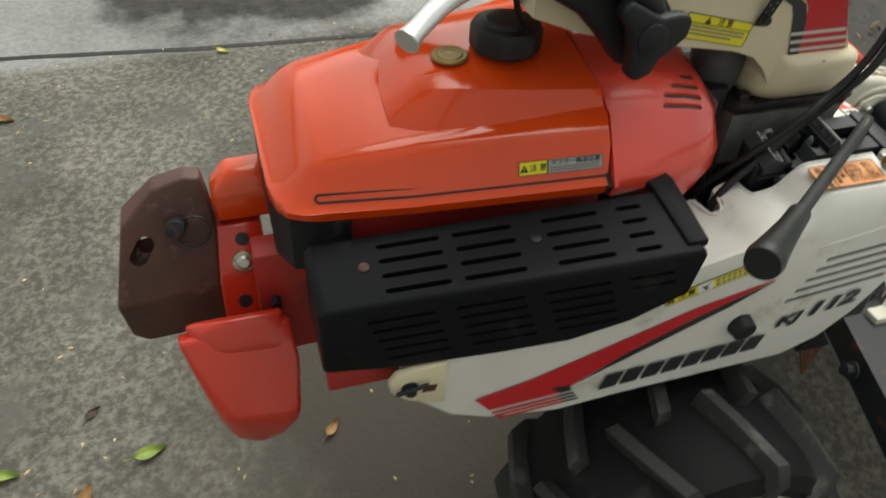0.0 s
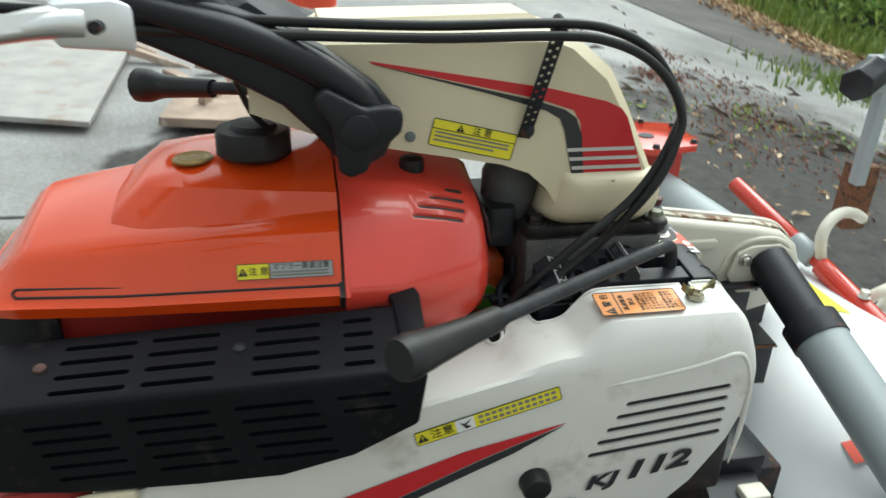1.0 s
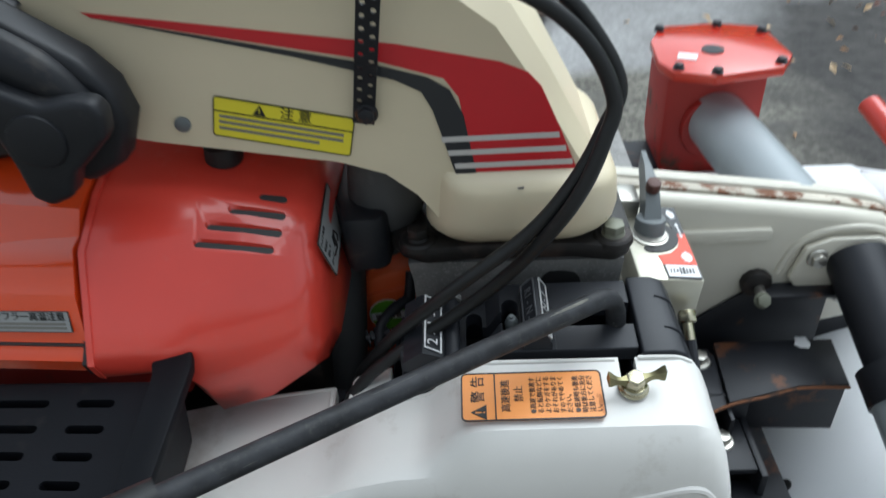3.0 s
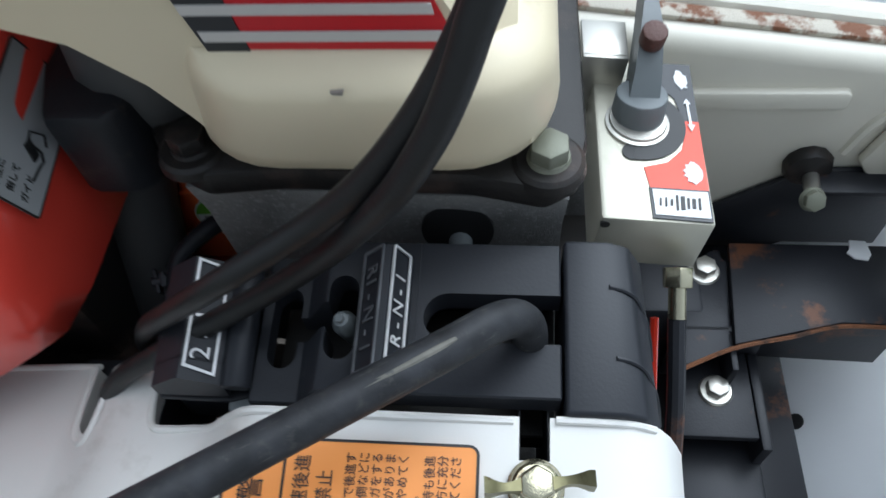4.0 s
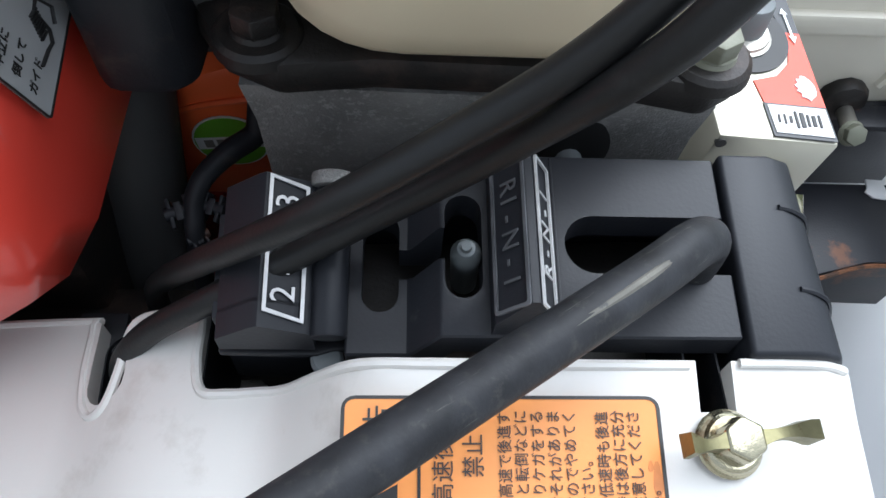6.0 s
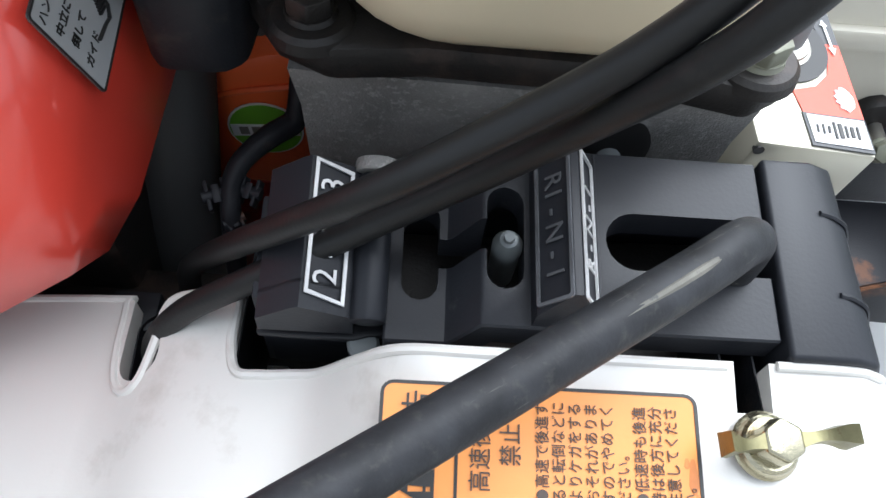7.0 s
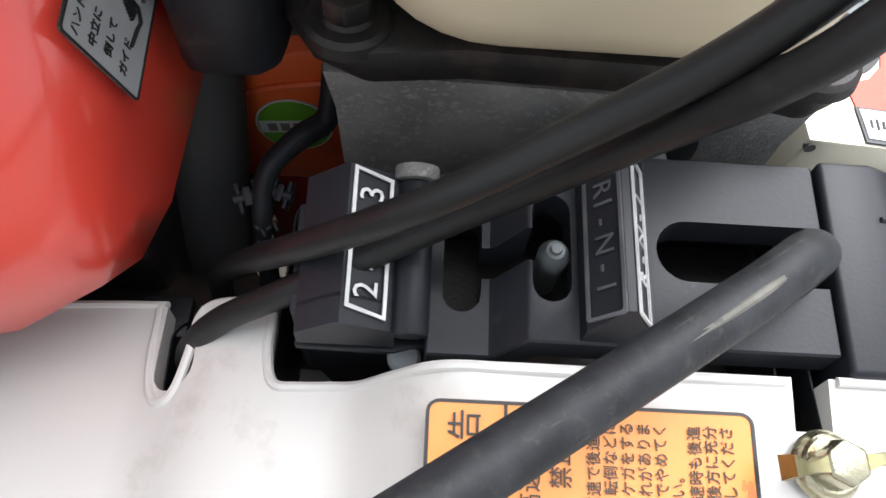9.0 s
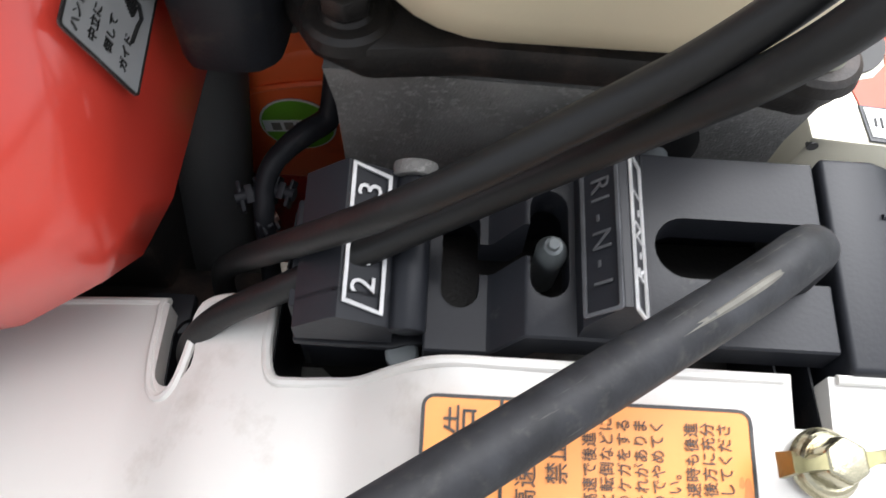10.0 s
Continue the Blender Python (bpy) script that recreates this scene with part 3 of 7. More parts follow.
heaps = [(1.35, 1.65, 0.10, 0.20, 220), (1.62, 2.0, 0.10, 0.16, 320), (1.80, 2.5, 0.12, 0.16, 160), (1.45, 2.45, 0.06, 0.08, 260), (1.95, 1.50, 0.20, 0.16, 420), (1.7, 3.0, 0.10, 0.10, 120)]
scatter("red_leaf_litter", [p for h in heaps for p in ring_spots(*h)], 0.020, REDLEAF, "red-brown rotting leaves on dark soil", "litter", 0.7)
scatter("tan_leaf_litter", ring_spots(1.5, 1.7, 0.35, 0.5, 380), 0.017, DRYLEAF, "scattered tan leaves on dark soil", "litter", 0.7)
scatter("soil_weeds", [p for h in ((1.55, 1.90, 0.08, 0.12, 60), (1.85, 1.75, 0.10, 0.10, 60), (1.2, 1.75, 0.10, 0.16, 30)) for p in ring_spots(*h, up=0.05)], 0.024, GRASS, "small yellow-green weeds in the soil", "weeds", 0.9)
scatter("pale_scraps", ring_spots(1.4, 1.6, 0.45, 0.7, 150, 0.01), 0.03, STRAW, "small pale scraps in the soil", "litter", 0.6)
scatter("twigs", [p for h in ((1.6, 2.1, 0.3, 0.4, 45), (2.0, 3.0, 0.3, 0.5, 25), (1.3, 3.6, 0.5, 1.5, 14)) for p in ring_spots(*h, up=0.01)], 0.09, TWIG, "thin dry twigs on the yard", "twigs", 0.2, 0.05)
scatter("yard_leaf_patches", [p for h in ((1.30, 3.25, 0.06, 0.05, 40), (1.37, 5.9, 0.10, 0.12, 45), (1.80, 4.6, 0.08, 0.08, 30), (1.65, 2.95, 0.09, 0.09, 70), (1.3, 6.9, 0.15, 0.15, 30), (0.2, 9.0, 0.3, 0.3, 60), (-2.85, 6.3, 0.16, 0.12, 120), (0.5, 5.0, 0.9, 2.0, 22)) for p in ring_spots(*h, up=0.02)], 0.024, REDLEAF, "small red-brown leaf patches on the concrete", "litter", 0.7)
scatter("yard_grit", [((x, y, lift(x, y) + 0.003), (0, 0, 1)) for x, y in ((rng.uniform(-1.2, 0.6), rng.uniform(-0.3, 1.3)) for _ in range(260))], 0.009, STRAW, "pale grit on the concrete", "grit", 0.8)


def fallen_leaf(x, y, size, turn, mat, label):
    """One curled leaf with a midrib and a stalk."""
    bm = bmesh.new()
    cols = []
    for i in range(9):
        u = i / 8
        w = 0.24 * math.sin(math.pi * u ** 0.8) * (1 - 0.35 * u) + 0.004
        cols.append([bm.verts.new(((u - 0.5) * size, k * w * size, size * (0.10 * abs(k) ** 1.5 + 0.10 * (u - 0.5) ** 2 + 0.02 * math.sin(7 * u + 3 * k)))) for k in (-1, -0.5, 0, 0.5, 1)])
    for a, b in zip(cols, cols[1:]):
        for k in range(4):
            bm.faces.new((a[k], a[k + 1], b[k + 1], b[k]))
    bm2 = tube([(-0.5 * size, 0, 0.03 * size), (-0.62 * size, 0.02 * size, 0.02 * size), (-0.74 * size, 0.05 * size, 0.005 * size)], 0.010 * size, 5, steps=3)
    me = finish(joined(bm, bm2), mat, 60)
    me.transform(pose(x, y, lift(x, y) + 0.004, 0, 0, turn))
    return tagged(new("fallen_leaf", me), label, "leaf", group="fallen leaves on the concrete")


LEAF_GREEN = material("fresh_leaf", (0.20, 0.27, 0.045), 0.5, vary=0.3, grain=200, bump=0.1)
LEAF_BROWN = material("dead_leaf", (0.30, 0.16, 0.06), 0.7, vary=0.4, grain=200, bump=0.2)
LEAF_DARK = material("rotten_leaf", (0.07, 0.04, 0.03), 0.7, vary=0.4, grain=200, bump=0.2)
LEAF_YELLOW = material("yellow_leaf", (0.50, 0.48, 0.10), 0.6, vary=0.2, grain=200, bump=0.1)
for x, y, size, turn, mat, label in ((-0.59, 0.21, 0.050, 15, LEAF_GREEN, "green fallen leaf on stained concrete"), (-0.785, 0.225, 0.042, -10, LEAF_GREEN, "green fallen leaf on stained concrete"), (-0.67, 0.30, 0.028, 40, LEAF_DARK, "small dark rotten leaf on concrete"), (-0.39, 1.24, 0.035, -30, LEAF_YELLOW, "small yellow leaf near the joint"), (-0.86, 1.07, 0.06, -15, LEAF_BROWN, "curled tan leaf on concrete"), (-0.68, 0.16, 0.05, 70, LEAF_BROWN, "brown curled leaf on concrete"), (-0.33, 0.18, 0.035, 50, LEAF_BROWN, "brown curled leaf on concrete"), (1.12, 1.95, 0.06, 20, LEAF_GREEN, "green fallen leaf on the concrete")):
    fallen_leaf(x, y, size, turn, mat, label)

# the joint between the near and the paler far concrete
def joint(points, w, label):
    bm = bmesh.new()
    prev = None
    for p in spline(points, 14):
        j = 0.006 * noise.noise((p.x * 9, p.y * 9, 1))
        z = lift(p.x, p.y) + 0.002
        a, b = bm.verts.new((p.x, p.y - w / 2 + j, z)), bm.verts.new((p.x, p.y + w / 2 + j * 0.3, z))
        if prev:
            bm.faces.new((prev[0], a, b, prev[1]))
        prev = (a, b)
    return tagged(new("joint", finish(bm, DARKCAST, 80)), label, "joint", kind="structure")


joint([(-3.0, 1.50, 0), (-1.6, 1.40, 0), (-0.86, 1.33, 0), (-0.35, 1.26, 0), (0.2, 1.18, 0)], 0.014, "dark soil-filled joint in the concrete")
joint([(-2.5, 4.35, 0), (-1.4, 3.95, 0), (-0.9, 3.55, 0), (0.2, 3.15, 0)], 0.02, "dark joint in the pale concrete")
joint([(0.3, 2.95, 0), (0.85, 2.75, 0), (1.15, 2.35, 0)], 0.03, "dark crack in the pale concrete")


def board(corners, thick, mat, label, lift_by=0.0, cat="board"):
    """A sheet lying on the ground: four corners on the plan."""
    low = [(x, y, lift(x, y) + 0.003 + lift_by) for x, y in corners]
    mid = sum(p[2] for p in low) / 4
    bm = loft([[(x, y, z) for x, y, z in low], [(x, y, z + thick) for x, y, z in low]])
    return tagged(new("board", finish(rounded(bm, 0.003), mat)), label, cat, group="boards lying on the yard")


board([(-1.55, 2.12), (-0.76, 1.93), (-0.78, 3.10), (-1.75, 3.45)], 0.018, BOARD, "weathered pale plywood sheet lying on the yard", 0.02)
board([(-0.55, 1.90), (-0.20, 1.76), (-0.17, 2.16), (-0.50, 2.32)], 0.03, WOOD, "pale splintered wooden board on dark soil", 0.02)
board([(-0.19, 1.70), (0.30, 1.56), (0.33, 1.72), (-0.17, 1.90)], 0.03, WOOD, "pale splintered wooden board on dark soil", 0.02)
board([(0.30, 2.02), (0.72, 1.86), (0.80, 2.12), (0.38, 2.30)], 0.03, WOOD, "pale wooden board behind the machine", 0.02)
for x, y, a, ln, w in ((-0.78, 3.00, -35, 0.36, 0.05), (-0.62, 2.72, -28, 0.34, 0.045), (-0.50, 2.40, -40, 0.22, 0.06), (-0.36, 2.52, -20, 0.26, 0.05), (-0.40, 2.05, 62, 0.12, 0.03), (-0.47, 2.16, 20, 0.13, 0.035)):
    bm = moved(rounded(loft([[(-ln / 2, -w / 2, 0), (ln / 2, -w * 0.3, 0), (ln / 2, w * 0.35, 0), (-ln / 2, w / 2, 0)], [(-ln / 2, -w * 0.4, 0.030), (ln / 2 - 0.02, -w * 0.2, 0.022), (ln / 2 - 0.03, w * 0.25, 0.020), (-ln / 2 + 0.01, w * 0.45, 0.028)]]), 0.002, 1), pose(x, y, lift(x, y) + (0.055 if y < 2.3 else 0.004), 0, 0, a))
    tagged(new("wood_offcut", finish(bm, WOOD)), "splintered pale wood offcut on the yard", "wood offcut", group="wood offcuts")

# traffic cone
cone = tagged(new("traffic_cone"), "red traffic cone with three white bands standing on concrete", "traffic cone")
cz = lift(-0.05, 2.68)
cone.matrix_world = pose(-0.05, 2.68, cz, 2, -3, 0)
H = 0.68
cone_r = lambda z: 0.150 - (0.150 - 0.022) * z / H
part("base", rounded(slab(softbox(-0.19, 0.19, -0.19, 0.19, 0.03), 0.0, 0.022), 0.006), CONE_RED, cone)
part("cone_body", lathe([(cone_r(0.02), 0.02), (cone_r(0.10), 0.10), (cone_r(0.3), 0.3), (cone_r(H - 0.03), H - 0.03), (0.022, H - 0.004), (0.016, H), (0.008, H)], 40), CONE_RED, cone)
for f0, f1 in ((0.765, 0.86), (0.524, 0.61), (0.26, 0.35)):
    part("band", lathe([(cone_r(f0 * H) + 0.0003, f0 * H), (cone_r(f0 * H) + 0.0018, f0 * H + 0.001), (cone_r(f1 * H) + 0.0018, f1 * H - 0.001), (cone_r(f1 * H) + 0.0003, f1 * H)], 40), CONE_WHITE, cone, "white reflective band")

# an unseen wall added behind the camera blocks low sky and bounces fill light
wall_bm = box(-12, 12, -6.6, -6.4, -2.2, 3.6)
FILL_WALL = material("weathered_pale_render", (0.45, 0.435, 0.40), 0.8, vary=0.15, grain=8, bump=0.2, dirt=(0.28, 0.265, 0.24), dirt_at=0.55, dirt_scale=2)
tagged(new("wall_south", finish(wall_bm, FILL_WALL)), "unseen pale wall added to block sky and bounce light", "wall", kind="structure")


# ---- the tiller ----
tiller = tagged(new("walk_behind_tiller"), "orange and white walk-behind tiller with folded handle on concrete", "tiller")
tiller.matrix_world = BASE
tiller.empty_display_size = 0.1
CY = 0.087  # the machine's middle line


def hood_sections(rows, far=1.0, middle=CY):
    """Half sections (half width, height) mirrored about a middle line."""
    out = []
    for x, half in rows:
        right = [(x, middle - w, z) for w, z in half]
        left = [(x, middle + w * far, z) for w, z in reversed(half) if w > 0]
        out.append(right + left)
    return out


def crisp(*obs):
    """Keeps broad faces flat up to their rounded edges."""
    for ob in obs:
        mod = ob.modifiers.new("weighted_normals", "WEIGHTED_NORMAL")
        mod.weight, mod.keep_sharp = 100, True


# the tank hood: a flat flange all round, steep sides that fold in twice, and a sloping front; its middle lies beyond the beam's
HY = 0.114
hood_rows = [
    (-0.4235, [(0.074, 0.379), (0.076, 0.387), (0.070, 0.3890), (0.062, 0.3895), (0.054, 0.3900), (0, 0.3905)]),
    (-0.4190, [(0.094, 0.378), (0.097, 0.386), (0.090, 0.3890), (0.080, 0.3900), (0.070, 0.3910), (0, 0.3925)]),
    (-0.4110, [(0.1045, 0.377), (0.108, 0.3855), (0.100, 0.3890), (0.085, 0.3925), (0.074, 0.3965), (0, 0.4035)]),
    (-0.4000, [(0.110, 0.3765), (0.114, 0.3855), (0.1045, 0.3892), (0.0895, 0.4005), (0.0775, 0.4070), (0, 0.4200)]),
    (-0.3880, [(0.113, 0.376), (0.1165, 0.386), (0.1065, 0.3897), (0.0925, 0.4110), (0.0795, 0.4155), (0, 0.4350)]),
    (-0.3765, [(0.1145, 0.376), (0.118, 0.3865), (0.1085, 0.3903), (0.0955, 0.4125), (0.0815, 0.4210), (0, 0.4430)]),
    (-0.3100, [(0.1245, 0.3785), (0.1285, 0.3885), (0.1215, 0.3935), (0.1080, 0.4200), (0.0865, 0.4310), (0, 0.4560)]),
    (-0.1440, [(0.145, 0.386), (0.149, 0.397), (0.142, 0.402), (0.1353, 0.4300), (0.1210, 0.4505), (0, 0.4740)]),
]
hood = part("tank_hood", rounded(loft(hood_sections(hood_rows, middle=HY)), 0.0022, 3, 7), ORANGE, tiller, "glossy orange tank hood with raised shoulders")
panel = part("raised_panel", rounded(loft(hood_sections([
    (-0.3180, [(0.0740, 0.4330), (0.0680, 0.4385), (0.0480, 0.4430), (0, 0.4500)]),
    (-0.2900, [(0.0925, 0.4290), (0.0660, 0.4610), (0.0480, 0.4650), (0, 0.4700)]),
    (-0.2560, [(0.1005, 0.4330), (0.0755, 0.4622), (0.0510, 0.4690), (0, 0.4755)]),
    (-0.2000, [(0.1100, 0.4385), (0.0920, 0.4630), (0.0600, 0.4710), (0, 0.4805)]),
    (-0.1435, [(0.1200, 0.4440), (0.1020, 0.4630), (0.0640, 0.4720), (0, 0.4820)]),
], 0.8, HY)), 0.0016, 3, 6), ORANGE, hood)
crisp(hood, panel)
part("hood_skirt", rounded(loft(hood_sections([
    (-0.4225, [(0.070, 0.314), (0.073, 0.384), (0, 0.384)]),
    (-0.4100, [(0.095, 0.312), (0.100, 0.383), (0, 0.383)]),
    (-0.3600, [(0.104, 0.308), (0.110, 0.383), (0, 0.383)]),
], middle=HY)), 0.006), BLACK, tiller, "black plastic skirt under the tank")
# shade under the tank is painted in as a darker red
part("tank_base", rounded(box(-0.365, -0.12, 0.012, 0.185, 0.318, 0.384), 0.005), DARK_RED, tiller, "red tank underside with shade in its colour")
stripe = Vector((0, -0.0004, 0.0012))
for dz, dy in ((0.0, 0.0), (0.0052, 0.0040)):
    part("pinstripe", tube([Vector((-0.386, 0.0072 + dy, 0.3895 + dz)) + stripe, Vector((-0.31, -0.0072 + dy, 0.3930 + dz)) + stripe, Vector((-0.1455, -0.0278 + dy, 0.4015 + dz)) + stripe], 0.0010, 6, smooth=False), INK, hood)
part("pinstripe", tube([Vector((-0.386, 0.0072, 0.3895)) + stripe, Vector((-0.3885, 0.0095, 0.3922)) + stripe, Vector((-0.386, 0.0112, 0.3947)) + stripe], 0.0010, 6, steps=3), INK, hood)

# fuel cap with a scalloped grip
cap_bm = bmesh.new()
rings = []
for r, z in ((0.028, 0.0), (0.0315, 0.003), (0.0315, 0.019), (0.029, 0.0225), (0.020, 0.0232), (0.018, 0.0265), (0.005, 0.0272)):
    ring = []
    for k in range(48):
        a = 2 * math.pi * k / 48
        rr = r * (1 - (0.05 * (0.5 + 0.5 * math.cos(8 * a)) if 0.002 < z < 0.021 else 0))
        ring.append(cap_bm.verts.new((rr * math.cos(a), rr * math.sin(a), z)))
    rings.append(ring)
for a, b in zip(rings, rings[1:]):
    for k in range(48):
        cap_bm.faces.new((a[k], a[(k + 1) % 48], b[(k + 1) % 48], b[k]))
cap_bm.faces.new(rings[0][::-1]), cap_bm.faces.new(rings[-1])
part("fuel_cap", moved(cap_bm, Matrix.Translation((-0.206, 0.078, 0.475))), RUBBER, hood, "black ribbed fuel cap")
emblem = part("emblem", moved(lathe([(0.0165, 0), (0.0165, 0.0016), (0.015, 0.0026), (0.012, 0.0018), (0.010, 0.0026), (0.0075, 0.0018), (0.004, 0.0024)]), Matrix.Translation((-0.256, 0.078, 0.4715)) @ pose(0, 0, 0, 0, -2)), BRASS, hood, "round bronze emblem")

# the faded rear shroud with its louvres
shroud = part("engine_shroud", rounded(loft(hood_sections([
    (-0.1385, [(0.121, 0.384), (0.1255, 0.397), (0.121, 0.404), (0.094, 0.448), (0.062, 0.463), (0, 0.4755)]),
    (-0.100, [(0.114, 0.380), (0.1225, 0.391), (0.119, 0.403), (0.093, 0.445), (0.060, 0.461), (0, 0.474)]),
    (-0.086, [(0.109, 0.342), (0.119, 0.370), (0.117, 0.403), (0.088, 0.442), (0.060, 0.460), (0, 0.473)]),
    (-0.058, [(0.103, 0.346), (0.113, 0.372), (0.113, 0.403), (0.088, 0.438), (0.058, 0.454), (0, 0.468)]),
    (-0.034, [(0.094, 0.358), (0.104, 0.380), (0.104, 0.403), (0.086, 0.434), (0.058, 0.448), (0, 0.463)]),
    (-0.0245, [(0.086, 0.360), (0.0975, 0.381), (0.0975, 0.402), (0.077, 0.431), (0.050, 0.4445), (0, 0.457)]),
    (-0.0185, [(0.070, 0.365), (0.084, 0.384), (0.083, 0.399), (0.062, 0.419), (0.044, 0.431), (0, 0.440)]),
])), 0.0036, 3, 12), RED, tiller, "sun-faded red engine shroud with louvres")
slots = []
for i, (y, x0, x1) in enumerate(((0.0035, -0.085, -0.0430), (0.0130, -0.080, -0.0395), (0.0225, -0.069, -0.0385), (0.0320, -0.054, -0.0385))):
    slots.append(moved(slab(pill(x0, x1, y, 0.0024), 0.420, 0.49), Matrix()))
carved(shroud, *slots)
shroud.data.set_sharp_from_angle(angle=radians(58))
crisp(shroud)
# black sheets sunk in the louvres stand for the shade inside
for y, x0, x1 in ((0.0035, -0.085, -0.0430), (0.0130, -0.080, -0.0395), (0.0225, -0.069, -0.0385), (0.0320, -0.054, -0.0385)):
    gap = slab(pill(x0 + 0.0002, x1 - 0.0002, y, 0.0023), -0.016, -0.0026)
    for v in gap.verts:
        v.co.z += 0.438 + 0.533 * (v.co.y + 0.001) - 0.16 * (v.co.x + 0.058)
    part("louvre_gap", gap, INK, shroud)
part("seam_gap", loft(hood_sections([(x, [(0.1195, 0.385), (0.1235, 0.396), (0.1175, 0.4005), (0.0845, 0.4425), (0.060, 0.4605), (0, 0.4725)]) for x in (-0.146, -0.139)])), INK, shroud)
part("seam_lip", rounded(loft(hood_sections([
    (-0.1415, [(0.1215, 0.384), (0.1262, 0.397), (0.1217, 0.4045), (0.0947, 0.4488), (0.0625, 0.4642), (0, 0.479)]),
    (-0.1380, [(0.1215, 0.383), (0.1262, 0.397), (0.1217, 0.4045), (0.0947, 0.4488), (0.0625, 0.4642), (0, 0.479)]),
])), 0.0012, 1, 30), RED, shroud)
part("breather", moved(lathe([(0.010, 0), (0.011, 0.004), (0.010, 0.012), (0.006, 0.014)]), Matrix.Translation((-0.077, 0.058, 0.4610))), RUBBER, shroud, "black rubber breather plug")


def tag(name, m, w, h, mat, parent, border=None, r=0.002, label="", thick=0.0005):
    """A sticker with an optional dark rim."""
    ob = part(name, moved(slab(softbox(-w / 2, w / 2, -h / 2, h / 2, r), 0.0, thick), m), mat, parent, label)
    if border:
        part("border", moved(slab(softbox(-w / 2, w / 2, -h / 2, h / 2, r), 0.0, thick + 0.0002, holes=[softbox(-w / 2 + border, w / 2 - border, -h / 2 + border, h / 2 - border, r * 0.7)]), m), INK, ob)
    return ob


def words(body, size, at, m, mat, parent, slant=0.0, turn=0.0, z=0.0008, spacing=1.0, bold=0.0):
    return part("writing", moved(letters(body, size, 0.00015, slant=slant, spacing=spacing), m @ pose(at[0], at[1], z, 0, 0, turn)), mat, parent)


def warning_sign(u, v, s, m, parent):
    """A black triangle with its exclamation mark."""
    tri = [(u - s * 0.58, v - s * 0.5), (u + s * 0.58, v - s * 0.5), (u, v + s * 0.5)]
    hole = [(u - s * 0.07, v - s * 0.2), (u + s * 0.07, v - s * 0.2), (u + s * 0.09, v + s * 0.2), (u - s * 0.09, v + s * 0.2)]
    return part("warning_sign", moved(slab(tri, 0.0006, 0.0009, holes=[hole, [(u - s * 0.07, v - s * 0.4), (u + s * 0.07, v - s * 0.4), (u + s * 0.07, v - s * 0.28), (u - s * 0.07, v - s * 0.28)]]), m), INK, parent)


m = facing((-0.186, -0.0196, 0.4140), (0.985, -0.125, 0.055), (0.0, 0.29, 0.957))
lab = tag("caution_label", m @ pose(-0.0238, 0, 0), 0.0245, 0.0122, YELLOW, hood, 0.0004, 0.0008, "yellow caution sticker")
warning_sign(-0.0315, 0, 0.0062, m, lab)
words("注 意", 0.0066, (-0.0195, -0.0002), m, INK, lab)
lab = tag("muffler_label", m @ pose(0.0126, 0, 0), 0.0475, 0.0122, SILVERLAB, hood, 0.0003, 0.0006, "silver muffler warning sticker")
words("マフラー高温注意", 0.0054, (0.0126, 0.0028), m, INK, lab)
for dv in (-0.0012, -0.0036):
    part("writing", moved(slab([(-0.0095, dv - 0.0007), (0.0335, dv - 0.0007), (0.0335, dv + 0.0007), (-0.0095, dv + 0.0007)], 0.0005, 0.0008), m), GREYINK, lab)

# the muffler guard: a slotted black box
guard_profile = [(-0.409, -0.070), (-0.349, -0.079), (-0.26, -0.083), (-0.20, -0.083), (-0.148, -0.071), (-0.102, -0.048), (-0.0962, -0.006), (-0.100, 0.0), (-0.404, 0.0), (-0.409, -0.006)]
guard = part("muffler_guard", rounded(slab(guard_profile, -0.068, 0.004, "y"), 0.0055, 3, 40), GUARDBLACK, tiller, "black slotted muffler guard with dull scuffs")
cuts = []
for j in range(4):
    for x0, x1 in ((-0.3525, -0.300), (-0.290, -0.240), (-0.215, -0.167), (-0.151, -0.129)):
        s = -0.0008 * j
        cuts.append(slab(pill(x0 + s, x1 + s, -0.011 - 0.015 * j, 0.0024, 4), -0.03, 0.02))
for i in range(5):
    for x0, x1 in ((-0.372, -0.318), (-0.302, -0.246), (-0.230, -0.175), (-0.160, -0.122)):
        if not (x1 > -0.14 and i > 1):
            cuts.append(slab(pill(x0 + 0.004 * i, x1 + 0.004 * i, -0.018 - 0.0115 * i, 0.0018, 4), -0.09, -0.055, "y"))
carved(guard, *cuts)
part("end_panel", rounded(slab([(-0.121, 0.030), (-0.094, 0.022), (-0.0905, 0.010), (-0.0945, -0.060), (-0.112, -0.060), (-0.112, 0.004)], -0.004, 0.0035), 0.0018), GUARDBLACK, guard)
for p in ((-0.366, -0.030, 0.0), (-0.226, -0.029, 0.0)):
    part("rivet", moved(lathe([(0.0046, 0), (0.0044, 0.0016), (0.0022, 0.0026)]), Matrix.Translation(p)), RUSTBROWN if p[0] < -0.3 else BLACKSTEEL, guard)
